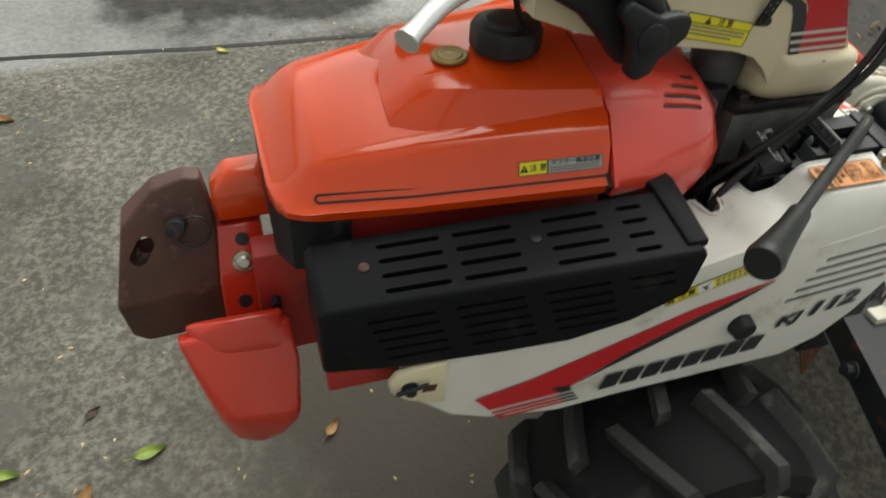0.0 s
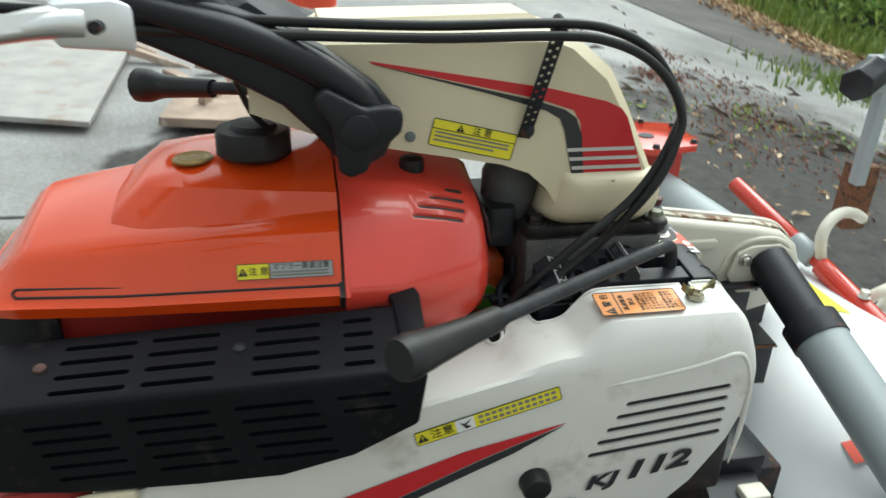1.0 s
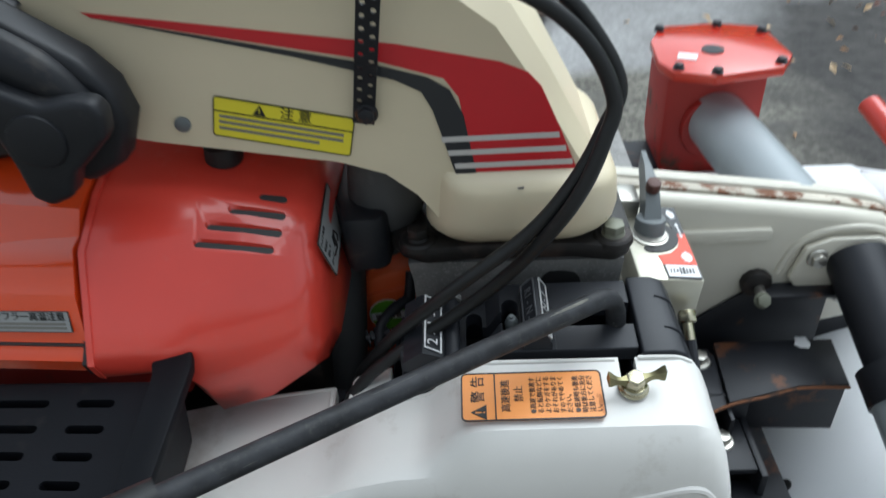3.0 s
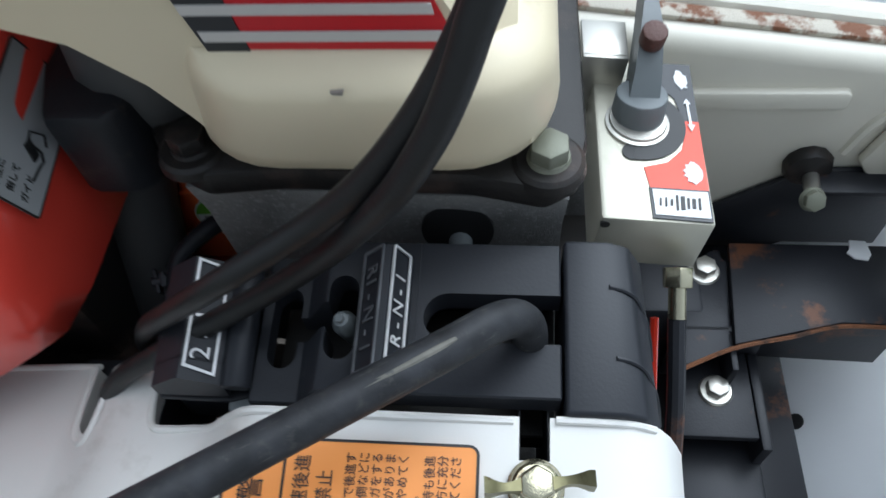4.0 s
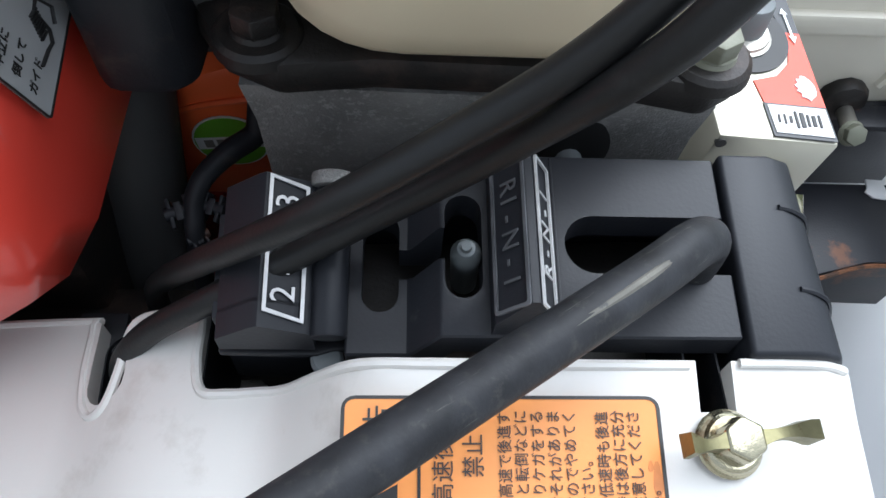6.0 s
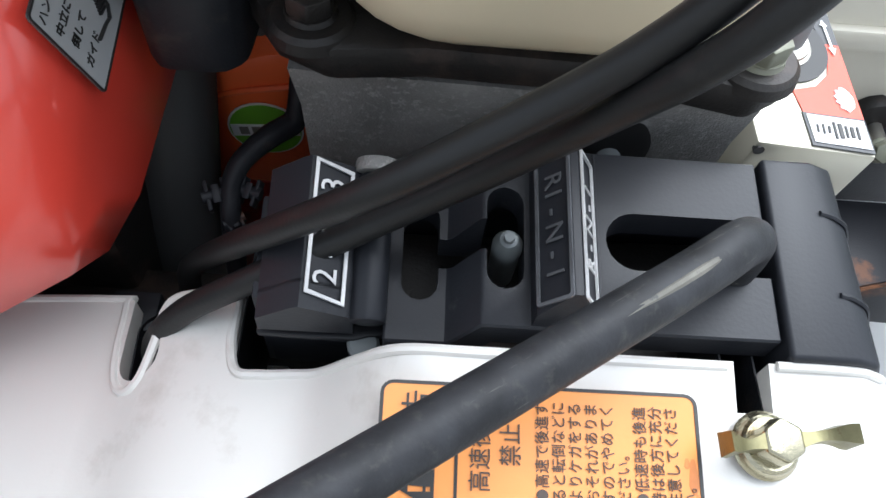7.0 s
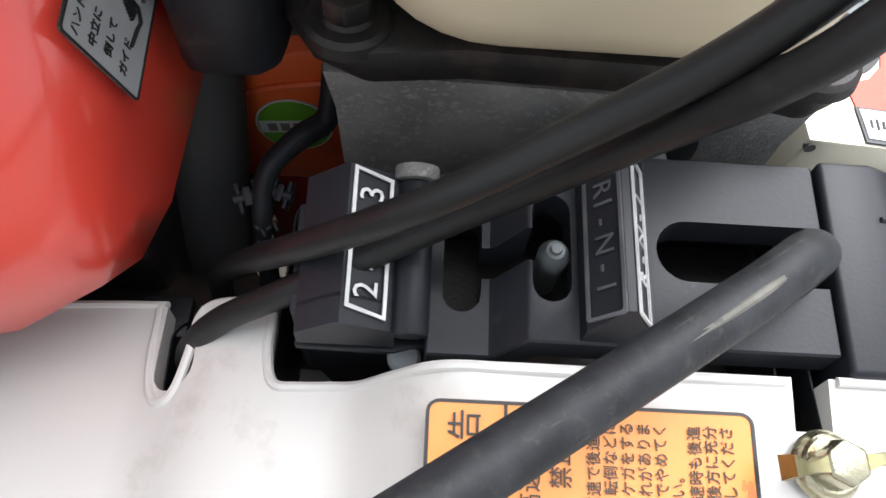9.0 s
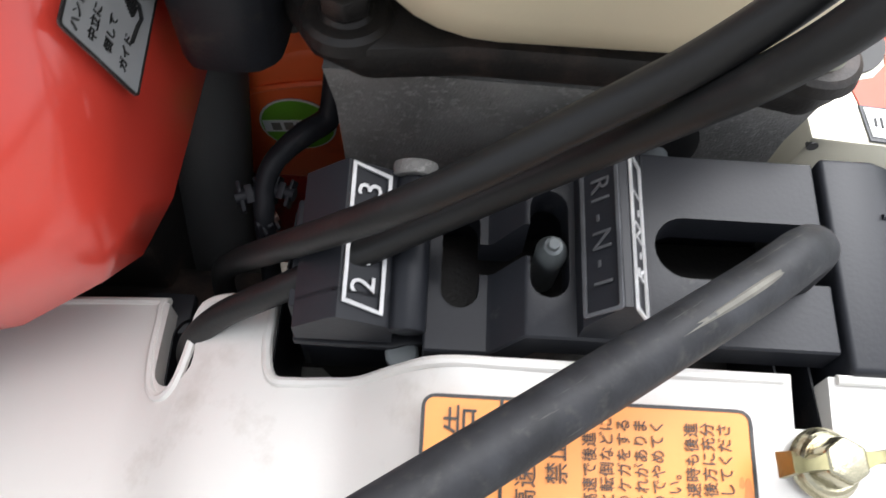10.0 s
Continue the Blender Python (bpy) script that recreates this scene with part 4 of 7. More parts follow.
# the guard climbs to the rear, stands out further there and slopes to its side
lean = Matrix(((1, 0, 0, 0.005), (-0.120, 1, 0, -0.0603), (0.100, 0.155, 1, 0.4015), (0, 0, 0, 1)))
for ob in (guard, *guard.children):
    ob.data.transform(lean)
part("exhaust_stay", rounded(box(-0.445, -0.385, 0.085, 0.12, 0.135, 0.275), 0.004), DARK_RED, tiller, "dull dark red engine stay")
part("engine_block", rounded(joined(box(-0.36, -0.06, 0.03, 0.16, 0.12, 0.330), box(-0.30, -0.10, -0.01, 0.17, 0.16, 0.30)), 0.01), DARKCAST, tiller, "black greasy engine block")
part("stay_bolt", rod((-0.428, 0.085, 0.215), (-0.428, 0.073, 0.215), 0.006, segs=6), BLACKSTEEL, tiller)

# front weight, its bracket and the red bumper
def hull(points, bevel=0.0, segments=2, angle=14):
    bm = bmesh.new()
    for p in points:
        bm.verts.new(p)
    res = bmesh.ops.convex_hull(bm, input=bm.verts[:])
    bmesh.ops.delete(bm, geom=[v for v in res["geom_interior"] if isinstance(v, bmesh.types.BMVert)], context="VERTS")
    bmesh.ops.dissolve_limit(bm, angle_limit=radians(4), verts=bm.verts[:], edges=bm.edges[:])
    return rounded(bm, bevel, segments, angle) if bevel else bm


def back(points, y):
    return points + [(p[0], y, p[2]) for p in points]


weight = part("front_weight", hull(back([(-0.490, 0.152, 0.330), (-0.506, 0.153, 0.333), (-0.538, 0.151, 0.325), (-0.573, 0.138, 0.293), (-0.593, 0.108, 0.213), (-0.545, 0.110, 0.221), (-0.489, 0.110, 0.226), (-0.588, 0.114, 0.166), (-0.574, 0.115, 0.154), (-0.488, 0.114, 0.158), (-0.483, 0.132, 0.277)], 0.176), 0.006, 3, 10), RUSTBROWN, tiller, "brown primed cast-iron front weight")
carved(weight, moved(slab(pill(-0.017, 0.017, 0, 0.0085), -0.05, 0.05), facing((-0.558, 0.130, 0.267), (0.55, 0.31, 0.77), (-0.83, 0.3, 0.5))))
pin = part("weight_pin", rounded(rod((-0.519, 0.140, 0.288), (-0.521, 0.112, 0.302), 0.0095, segs=16), 0.002), BLACKSTEEL, weight, "dark steel retaining pin")
part("ring_clip", tube([(-0.505 + 0.017 * math.cos(a), 0.126 + 0.006 * math.sin(a), 0.286 + 0.014 * math.sin(a)) for a in [2 * math.pi * k / 16 for k in range(17)]], 0.0011, 6, steps=2), BLACKSTEEL, pin)
bracket = part("weight_bracket", hull(back([(-0.490, 0.136, 0.278), (-0.438, 0.136, 0.278), (-0.435, 0.089, 0.184), (-0.490, 0.091, 0.186)], 0.20), 0.004), BUMPER_RED, tiller, "red painted weight bracket with bolt holes")
FACE = lambda x, y, z: facing((x, y, z), (1, 0, 0), (0, 0.447, 0.894))
for p in ((-0.460, 0.1295, 0.264), (-0.467, 0.0995, 0.204)):
    part("hole", moved(lathe([(0.0072, 0), (0.0072, 0.0008), (0.004, 0.0009)]), FACE(*p)), INK, bracket)
part("washer", moved(lathe([(0.0122, 0), (0.0125, 0.001), (0.0115, 0.003), (0.0085, 0.0035)]), FACE(-0.462, 0.119, 0.242)), YZINC, bracket, "rusty yellow washer")
part("bolt_head", moved(lathe([(0.0078, 0.002), (0.0078, 0.006), (0.005, 0.008)]), FACE(-0.462, 0.119, 0.242)), ZINC, bracket)
fender = part("front_fender", hull(back([(-0.481, 0.137, 0.282), (-0.424, 0.137, 0.282), (-0.422, 0.139, 0.322), (-0.424, 0.152, 0.338), (-0.466, 0.150, 0.336), (-0.484, 0.142, 0.316)], 0.178), 0.006, 3), ORANGE, tiller, "orange front frame cover")
skirt = part("bumper", hull([(-0.534, 0.027, 0.233), (-0.427, 0.030, 0.238), (-0.424, 0.008, 0.200), (-0.430, -0.016, 0.150), (-0.443, -0.0195, 0.1515), (-0.494, -0.0165, 0.156), (-0.508, -0.010, 0.160), (-0.528, 0.016, 0.212), (-0.432, -0.006, 0.124), (-0.450, -0.0080, 0.106), (-0.476, -0.0085, 0.099), (-0.499, -0.0040, 0.109), (-0.511, 0.002, 0.138), (-0.536, 0.048, 0.226), (-0.427, 0.048, 0.228), (-0.427, 0.06, 0.13), (-0.525, 0.06, 0.13)], 0.0055, 3, 12), BUMPER_RED, tiller, "glossy red front bumper skirt")
part("bumper_ledge", hull([(-0.518, 0.0225, 0.222), (-0.489, 0.0165, 0.216), (-0.446, 0.0150, 0.212), (-0.437, 0.0160, 0.214), (-0.434, 0.034, 0.245), (-0.434, 0.046, 0.240), (-0.528, 0.046, 0.240), (-0.510, 0.030, 0.240), (-0.480, 0.032, 0.247), (-0.434, 0.046, 0.20), (-0.522, 0.046, 0.20)], 0.0035, 3, 12), BUMPER_RED, skirt)
shifted([weight, bracket, fender, skirt], 0.0086, 0.0116, -0.0091)
tab = part("cover_tab", rounded(slab([(-0.350, 0.252), (-0.352, 0.264), (-0.345, 0.274), (-0.330, 0.277), (-0.300, 0.279), (-0.300, 0.225), (-0.316, 0.228), (-0.335, 0.238)], -0.093, -0.084, "y"), 0.003), CREAM, tiller, "cream mounting tab of the belt cover")
bolt((-0.334, -0.093, 0.256), (0, -1, 0.1), 0.0055, 0.005, 0.008, BLACKSTEEL, tab)
part("bolt_wing", rounded(rod((-0.347, -0.098, 0.257), (-0.318, -0.098, 0.262), 0.0022, segs=8), 0.0005), BLACKSTEEL, tab)
part("rust_patch", moved(slab([(-0.006, -0.004), (0.006, -0.005), (0.008, 0.003), (-0.004, 0.005)], 0, 0.0004), facing((-0.317, -0.0931, 0.251), (1, 0, 0), (0, 0, 1))), RUST, tab)
part("frame_rail", rounded(box(-0.400, -0.34, -0.072, -0.055, 0.246, 0.270), 0.003), DARK_RED, tiller, "red frame rail under the guard")


# the white belt cover
def cover_section(x):
    """Bottom, side shoulder, top and back heights along the cover."""
    def pick(table):
        for (xa, va), (xb, vb) in zip(table, table[1:]):
            if x <= xb:
                k = (x - xa) / (xb - xa)
                k = max(0, k)
                return va + (vb - va) * k
        return table[-1][1]
    zb = pick([(-0.335, 0.245), (-0.318, 0.215), (-0.29, 0.188), (-0.25, 0.170), (-0.18, 0.157), (-0.11, 0.161), (0.08, 0.163), (0.12, 0.180), (0.15, 0.210), (0.175, 0.250), (0.188, 0.290)])
    zs = pick([(-0.335, 0.258), (-0.31, 0.268), (-0.10, 0.3245), (0.02, 0.3535), (0.16, 0.3585), (0.176, 0.3555), (0.184, 0.347), (0.188, 0.336)])
    zt = pick([(-0.335, 0.262), (-0.31, 0.272), (-0.10, 0.326), (-0.030, 0.3365), (-0.017, 0.3410), (-0.009, 0.3470), (0.000, 0.3515), (0.014, 0.3558), (0.022, 0.3570), (0.028, 0.3577), (0.033, 0.3590), (0.038, 0.3622), (0.043, 0.3668), (0.048, 0.3717), (0.053, 0.3760), (0.058, 0.3788), (0.064, 0.3800), (0.074, 0.3803), (0.160, 0.3805), (0.170, 0.3798), (0.177, 0.3755), (0.182, 0.367), (0.186, 0.357), (0.188, 0.348)])
    yb = pick([(-0.335, -0.05), (-0.31, -0.03), (-0.15, 0.0), (-0.027, -0.0005), (-0.012, -0.0065), (0.02, -0.0065), (0.026, -0.012), (0.034, -0.0325), (0.060, -0.0343), (0.188, -0.0345)])
    return zb, zs, zt, yb


def back_drop(x):
    """How far the cover's front part has fallen towards its back edge."""
    return 0.0055 * min(1.0, max(0.0, (-0.012 - x) / 0.014))


rows = []
for x in [-0.335, -0.328, -0.318, -0.305, -0.29, -0.27, -0.25, -0.22, -0.18, -0.14, -0.11, -0.08, -0.05, -0.03, -0.026, -0.02, -0.015, -0.01, 0.0, 0.01, 0.02, 0.026, 0.030, 0.034, 0.038, 0.043, 0.048, 0.052, 0.056, 0.060, 0.064, 0.069, 0.074, 0.08, 0.10, 0.12, 0.135, 0.15, 0.16, 0.168, 0.176, 0.180, 0.183, 0.186, 0.188]:
    zb, zs, zt, yb = cover_section(x)
    drop = back_drop(x)
    up = max(0.0, (zt - zs - 0.006) / 0.02)
    rise = 0.0065 * min(1.0, up)  # the raised top falls towards the side
    rows.append([(x, -0.081, zb), (x, -0.0870, zb + 0.008), (x, -0.0890, zs - 0.02), (x, -0.0882, zs - 0.010), (x, -0.0866, zs - 0.003), (x, -0.0834, zs + 0.32 * (zt - zs)),
                 (x, -0.0784, zs + 0.72 * (zt - zs)), (x, -0.0736, zs + 0.94 * (zt - zs)), (x, -0.069, zt - 0.0003), (x, -0.045, zt + 0.70 * rise - 0.25 * drop), (x, yb, zt + 0.001 + rise - drop), (x, yb, zt - 0.006 - drop), (x, yb, zb)])
cover = part("belt_cover", loft(rows), WHITE, tiller, "white plastic belt cover with stripes and vents", 40)
cuts = [slab(pill(-0.040, 0.040, 0, 0.0065, 8), 0.30, 0.36)]
moved(cuts[0], Matrix.Translation((-0.0172, 0.0100, 0)) @ pose(0, 0, 0, 0, 0, 93))
cuts.append(slab(softbox(0.0130, 0.080, -0.0318, 0.03, 0.006), 0.30, 0.3720))
cuts.append(box(0.1362, 0.1448, -0.046, 0.0, 0.30, 0.40))
VENTS = ((0.0763, 0.3180), (0.0697, 0.3055), (0.0630, 0.2930), (0.0563, 0.2805), (0.0497, 0.2680))
for xa, z in VENTS:
    s = slab(pill(xa, 0.1685, 0, 0.0029, 4), -0.115, -0.068, "y")
    cuts.append(moved(s, Matrix.Translation((xa, 0, z - 0.010)) @ pose(0, 0, 0, 0, -5.5, 0) @ Matrix.Translation((-xa, 0, 0))))
carved(cover, *cuts)
# black sheets set in the vents stand for the shade behind them
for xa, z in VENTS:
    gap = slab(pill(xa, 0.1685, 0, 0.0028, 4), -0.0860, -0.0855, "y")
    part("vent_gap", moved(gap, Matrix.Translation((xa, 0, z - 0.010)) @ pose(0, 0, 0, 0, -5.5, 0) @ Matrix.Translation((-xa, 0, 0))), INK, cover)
# black sheets stand for shade inside the thin sheet: cable slot, arm's notch, gap
shade_ring = slab(pill(-0.040, -0.013, 0, 0.0066, 8), 0.302, 0.3285, holes=[pill(-0.040, -0.013, 0, 0.0060, 8)])
part("slot_lining", moved(shade_ring, Matrix.Translation((-0.0172, 0.0100, 0)) @ pose(0, 0, 0, 0, 0, 93)), BLACK, cover)
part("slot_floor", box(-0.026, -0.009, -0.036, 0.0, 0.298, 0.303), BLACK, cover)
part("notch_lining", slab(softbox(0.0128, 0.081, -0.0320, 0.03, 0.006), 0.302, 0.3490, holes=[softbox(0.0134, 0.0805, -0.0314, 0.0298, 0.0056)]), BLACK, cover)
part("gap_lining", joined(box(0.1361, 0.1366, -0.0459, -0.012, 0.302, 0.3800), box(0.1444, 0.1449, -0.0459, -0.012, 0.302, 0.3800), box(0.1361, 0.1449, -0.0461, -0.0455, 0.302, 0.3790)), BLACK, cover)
# rolled rim along the cover's back edge
bead = [(-0.15, 0.000), (-0.08, 0.0005), (-0.0295, 0.0000), (-0.0262, -0.0025), (-0.0248, -0.018), (-0.0222, -0.0290), (-0.0180, -0.0328), (-0.0135, -0.0298), (-0.0110, -0.020), (-0.0100, -0.0105), (-0.0065, -0.0068), (0.002, -0.0068), (0.0105, -0.0078), (0.0122, -0.012), (0.0124, -0.022), (0.0150, -0.0310), (0.022, -0.0322), (0.030, -0.0322), (0.038, -0.0332), (0.048, -0.0342), (0.058, -0.0350), (0.075, -0.0356), (0.100, -0.0356), (0.1345, -0.0356)]


def rim_height(x, y):
    zb, zs, zt, yb = cover_section(x)
    return zt + 0.0004 - back_drop(x) * max(0.25, 1 + 0.75 * y / 0.045) + 0.0065 * max(0.0, min(1.0, (zt - zs - 0.006) / 0.02))


part("rim", tube([(x, y, rim_height(x, y)) for x, y in bead], [0.0014] * (len(bead) - 1) + [0.0012], 8, steps=5), WHITE, cover)
part("rim", tube([(0.1465, -0.0352, 0.3872), (0.158, -0.0352, 0.3872), (0.168, -0.0352, 0.3862), (0.1745, -0.0352, 0.3825)], 0.0012, 8, steps=5), WHITE, cover)

# soft pressed edge round the vents
part("pressed_edge", tube([(0.0401, -0.0878, 0.3262), (0.0768, -0.0878, 0.3312), (0.1097, -0.0878, 0.336), (0.1427, -0.0878, 0.3422), (0.1653, -0.0878, 0.3478), (0.1765, -0.0878, 0.3414), (0.1852, -0.0878, 0.3167), (0.1868, -0.0878, 0.2914), (0.1863, -0.0878, 0.2652), (0.1834, -0.0878, 0.2326)], [0.0006] + [0.0022] * 8 + [0.0006], 8, steps=4), WHITE, cover)
SIDE = facing((0.004, -0.0894, -0.0035), (1, 0, 0), (0, 0, 1))


def decal(name, outline, mat, parent, level=0.0, m=None):
    return part(name, moved(slab(outline, level, level + 0.0004), m or SIDE), mat, parent)


decal("red_stripe", [(-0.274, 0.2165), (-0.259, 0.1970), (-0.188, 0.1990), (-0.176, 0.207), (-0.12, 0.240), (-0.05, 0.272), (0.022, 0.3005), (-0.06, 0.2825), (-0.15, 0.2515), (-0.22, 0.2285)], REDFILM, cover)
decal("black_stripe", [(-0.197, 0.2095), (-0.186, 0.1990), (-0.174, 0.2000), (-0.178, 0.2055), (-0.172, 0.2085), (-0.10, 0.240), (-0.02, 0.276), (0.020, 0.2985), (-0.05, 0.2705), (-0.12, 0.2385), (-0.176, 0.2065)], BLACKFILM, cover, 0.0004)
for k in range(3):
    z = 0.1925 - 0.0052 * k
    decal("red_line", [(-0.2565 + 0.0036 * k, z), (-0.188 + 0.003 * k, z + 0.0025), (-0.188 + 0.003 * k, z + 0.0002), (-0.2550 + 0.0036 * k, z - 0.0024)], REDFILM, cover, 0.0004)
    decal("black_tip", [(-0.188 + 0.003 * k, z + 0.0025), (-0.172 + 0.003 * k, z + 0.0030), (-0.170 + 0.003 * k, z + 0.0008), (-0.188 + 0.003 * k, z + 0.0002)], BLACKFILM, cover, 0.0004)

# the maker's mark as plain slanted blocks
for k in range(8):
    u, v = -0.144 + 0.0228 * k, 0.1895 + 0.0012 * k
    decal("mark_block", [(u, v), (u + 0.0180, v + 0.0010), (u + 0.0235, v + 0.0215), (u + 0.0055, v + 0.0205)], BLACKFILM, cover, 0.0005)
m = SIDE @ pose(0.089, 0.2420, 0, 0, 0, 9)
part("writing", moved(letters("KJ", 0.0185, 0.0002, slant=0.30, bold=0.0006), m @ pose(-0.031, -0.003, 0.0004) @ Matrix.Diagonal((1.65, 1, 1, 1))), BLACKFILM, cover)
part("writing", moved(letters("112", 0.0245, 0.0002, slant=0.30, bold=0.0009), m @ pose(0.0185, 0.0, 0.0004) @ Matrix.Diagonal((1.65, 1, 1, 1))), BLACKFILM, cover)
part("cover_knob", rounded(rod((0.005, -0.080, 0.240), (0.005, -0.100, 0.238), 0.0145, 0.012, segs=18), 0.002), RUBBER, tiller, "black rubber cover knob")

# yellow strip on the cover
m = facing((-0.0385, -0.0898, 0.3125), (0.963, 0.0, 0.268), (-0.268, 0.04, 0.963))
lab = tag("strip_label", m, 0.118, 0.0125, YELLOW, cover, 0.0005, 0.001, "long yellow caution strip")
warning_sign(-0.0535, 0, 0.0075, m, lab)
words("注意", 0.0095, (-0.0375, 0), m, INK, lab)
part("pictogram", moved(slab(softbox(-0.0265, -0.0115, -0.0057, 0.0057, 0.001), 0.0005, 0.0008), m), WHITELAB, lab)
part("pictogram_mark", moved(slab([(-0.023, 0.003), (-0.019, -0.004), (-0.015, -0.003), (-0.0185, -0.0005), (-0.0135, 0.0035), (-0.0195, 0.001)], 0.0008, 0.0011), m), INK, lab)
for dv in (0.0025, -0.0025):
    for k in range(12):
        part("writing", moved(slab([(-0.008 + 0.0054 * k, dv - 0.0014), (-0.0042 + 0.0054 * k, dv - 0.0014), (-0.0042 + 0.0054 * k, dv + 0.0014), (-0.008 + 0.0054 * k, dv + 0.0014)], 0.0005, 0.0008), m), GREYINK, lab)

# orange warning label on the raised top: its writing stands across the machine
top = Vector((0.0898, -0.0570, 0.3846))
m = facing(top, (1, 0.0, 0.0), (0, 0.983, 0.184)) @ Matrix.Diagonal((1.02, 0.925, 1, 1))
lab = tag("warning_label", m, 0.070, 0.030, ORANGELAB, cover, 0.0008, 0.003, "orange warning label with vertical columns of writing")
part("divider", moved(slab([(-0.0185, -0.0145), (-0.0178, -0.0145), (-0.0178, 0.0145), (-0.0185, 0.0145)], 0.0005, 0.0008), m), INK, lab)
warning_sign(0, 0, 0.0078, m @ pose(-0.0265, -0.0098, 0, 0, 0, 90), lab)
words("警 告", 0.0074, (-0.0263, 0.0045), m, INK, lab, turn=90)
part("writing", moved(letters("高速後進", 0.0050, 0.00012), m @ pose(-0.0128, 0, 0.0008, 0, 0, 90)), DARKINK, lab)
part("writing", moved(letters("禁止", 0.0050, 0.00012), m @ pose(-0.0063, 0.001, 0.0008, 0, 0, 90)), DARKINK, lab)
for body, u in (("●高速で後進す", 0.0004), ("ると転倒などに", 0.0040), ("よりケガをする", 0.0076), ("おそれがありま", 0.0112), ("すのでやめてく", 0.0147), ("ださい。", 0.0180), ("●低速時も後進", 0.0219), ("時は後方に充分", 0.0254), ("注意してくださ", 0.0289), ("い。", 0.0322)):
    part("writing", moved(letters(body, 0.0033, 0.0001, "LEFT"), m @ pose(u, -0.0115, 0.0008, 0, 0, 90)), DARKINK, lab)
STAIN = material("brown_stain", (0.58, 0.19, 0.04), 0.5, vary=0.3, grain=500, bump=0.02)
for u, v, a, b in ((0.0331, -0.0045, 0.0011, 0.0042), (0.0336, -0.0105, 0.0007, 0.0021), (0.0318, -0.0015, 0.0006, 0.0013)):
    part("stain", moved(slab([(u + a * math.cos(2 * math.pi * k / 14) * (1 + 0.25 * math.sin(5 * k)), v + b * math.sin(2 * math.pi * k / 14)) for k in range(14)], 0.0005, 0.00058), m), STAIN, lab, "brown stain at the label's edge")

# wing bolt
WB = Matrix.Translation((0.1408, -0.0535, 0.3842)) @ pose(0, 0, 0, 9, 0, 4)
wing = part("wing_bolt", moved(joined(lathe([(0.0076, 0.0), (0.0078, 0.0008), (0.0070, 0.0016), (0.0066, 0.0030), (0.0058, 0.0036)], 28), rounded(rod((0, 0, 0.003), (0, 0, 0.0100), 0.0056, 0.0050, segs=6), 0.0009, 3)), WB), YZINC, tiller, "dull yellow zinc wing bolt")
WINGZINC = material("olive_zinc", (0.20, 0.185, 0.10), 0.42, 0.9, vary=0.4, grain=500, bump=0.06, dirt=(0.10, 0.06, 0.03), dirt_at=0.58, dirt_scale=160)
for s_ in (-1, 1):
    secs = []
    for k in range(9):
        u = k / 8
        x = s_ * (0.0040 + (0.0106 if s_ > 0 else 0.0098) * u)
        zc, t_ = 0.0066 + 0.0042 * u, 0.0022 - 0.0010 * math.sin(math.pi * min(1, u * 1.15)) + 0.0004 * u
        h = 0.0030 - 0.0012 * math.sin(math.pi * min(1, u * 1.1)) + 0.0010 * max(0, u - 0.6)
        y = 0.0008 * math.sin(2.6 * u) * s_
        secs.append([(x, y - t_, zc - h), (x, y + t_, zc - h), (x, y + t_ * 0.8, zc + h), (x, y - t_ * 0.8, zc + h)])
    part("wing", moved(rounded(loft(secs), 0.0005, 2, 40), WB), WINGZINC, wing, "olive zinc wing")

# ---- gearbox and gear-change gate ----
gearbox = part("gearbox", rounded(loft([
    [(0.030, 0.050, 0.20), (0.150, 0.046, 0.20), (0.150, 0.150, 0.20), (0.030, 0.150, 0.20)],
    [(0.026, 0.039, 0.383), (0.150, 0.036, 0.383), (0.150, 0.150, 0.383), (0.026, 0.150, 0.383)],
    [(0.024, 0.0365, 0.3995), (0.151, 0.0335, 0.3995), (0.151, 0.152, 0.3995), (0.024, 0.152, 0.3995)],
]), 0.003, 2, 25), CAST, tiller, "rough grey cast gearbox")
part("port", moved(lathe([(0.0125, 0), (0.0125, 0.003), (0.010, 0.0035)]), pose(0.1145, 0.0375, 0.379, 82, 0, 0)), INK, gearbox)
part("shift_pin", rod((0.1155, 0.042, 0.378), (0.1155, 0.026, 0.372), 0.0042, segs=14), KNOBGREY, gearbox)
lid = part("gearbox_lid", rounded(slab([(0.012, 0.066), (0.014, 0.048), (0.022, 0.036), (0.036, 0.0290), (0.060, 0.0320), (0.120, 0.0305), (0.143, 0.0255), (0.153, 0.0315), (0.156, 0.046), (0.155, 0.16), (0.012, 0.16)], 0.4030, 0.4145), 0.003), DARKCAST, tiller, "black greasy gearbox lid with rust streaks")
for k, (x, y) in enumerate(((0.031, 0.0400), (0.1437, 0.0365))):
    part("boss", moved(lathe([(0.0118, 0), (0.0112, 0.0030), (0.0098, 0.0042)]), Matrix.Translation((x, y, 0.4118))), DARKCAST, lid)
    bolt((x, y, 0.4155), (0, 0, 1), 0.0064, 0.0054, 0.0068, OLIVE if k else DARKCAST, lid)

def bow(cx, cy, r, a0, a1, n=8):
    return [(cx + r * math.cos(radians(a0 + (a1 - a0) * k / n)), cy + r * math.sin(radians(a0 + (a1 - a0) * k / n))) for k in range(n + 1)]


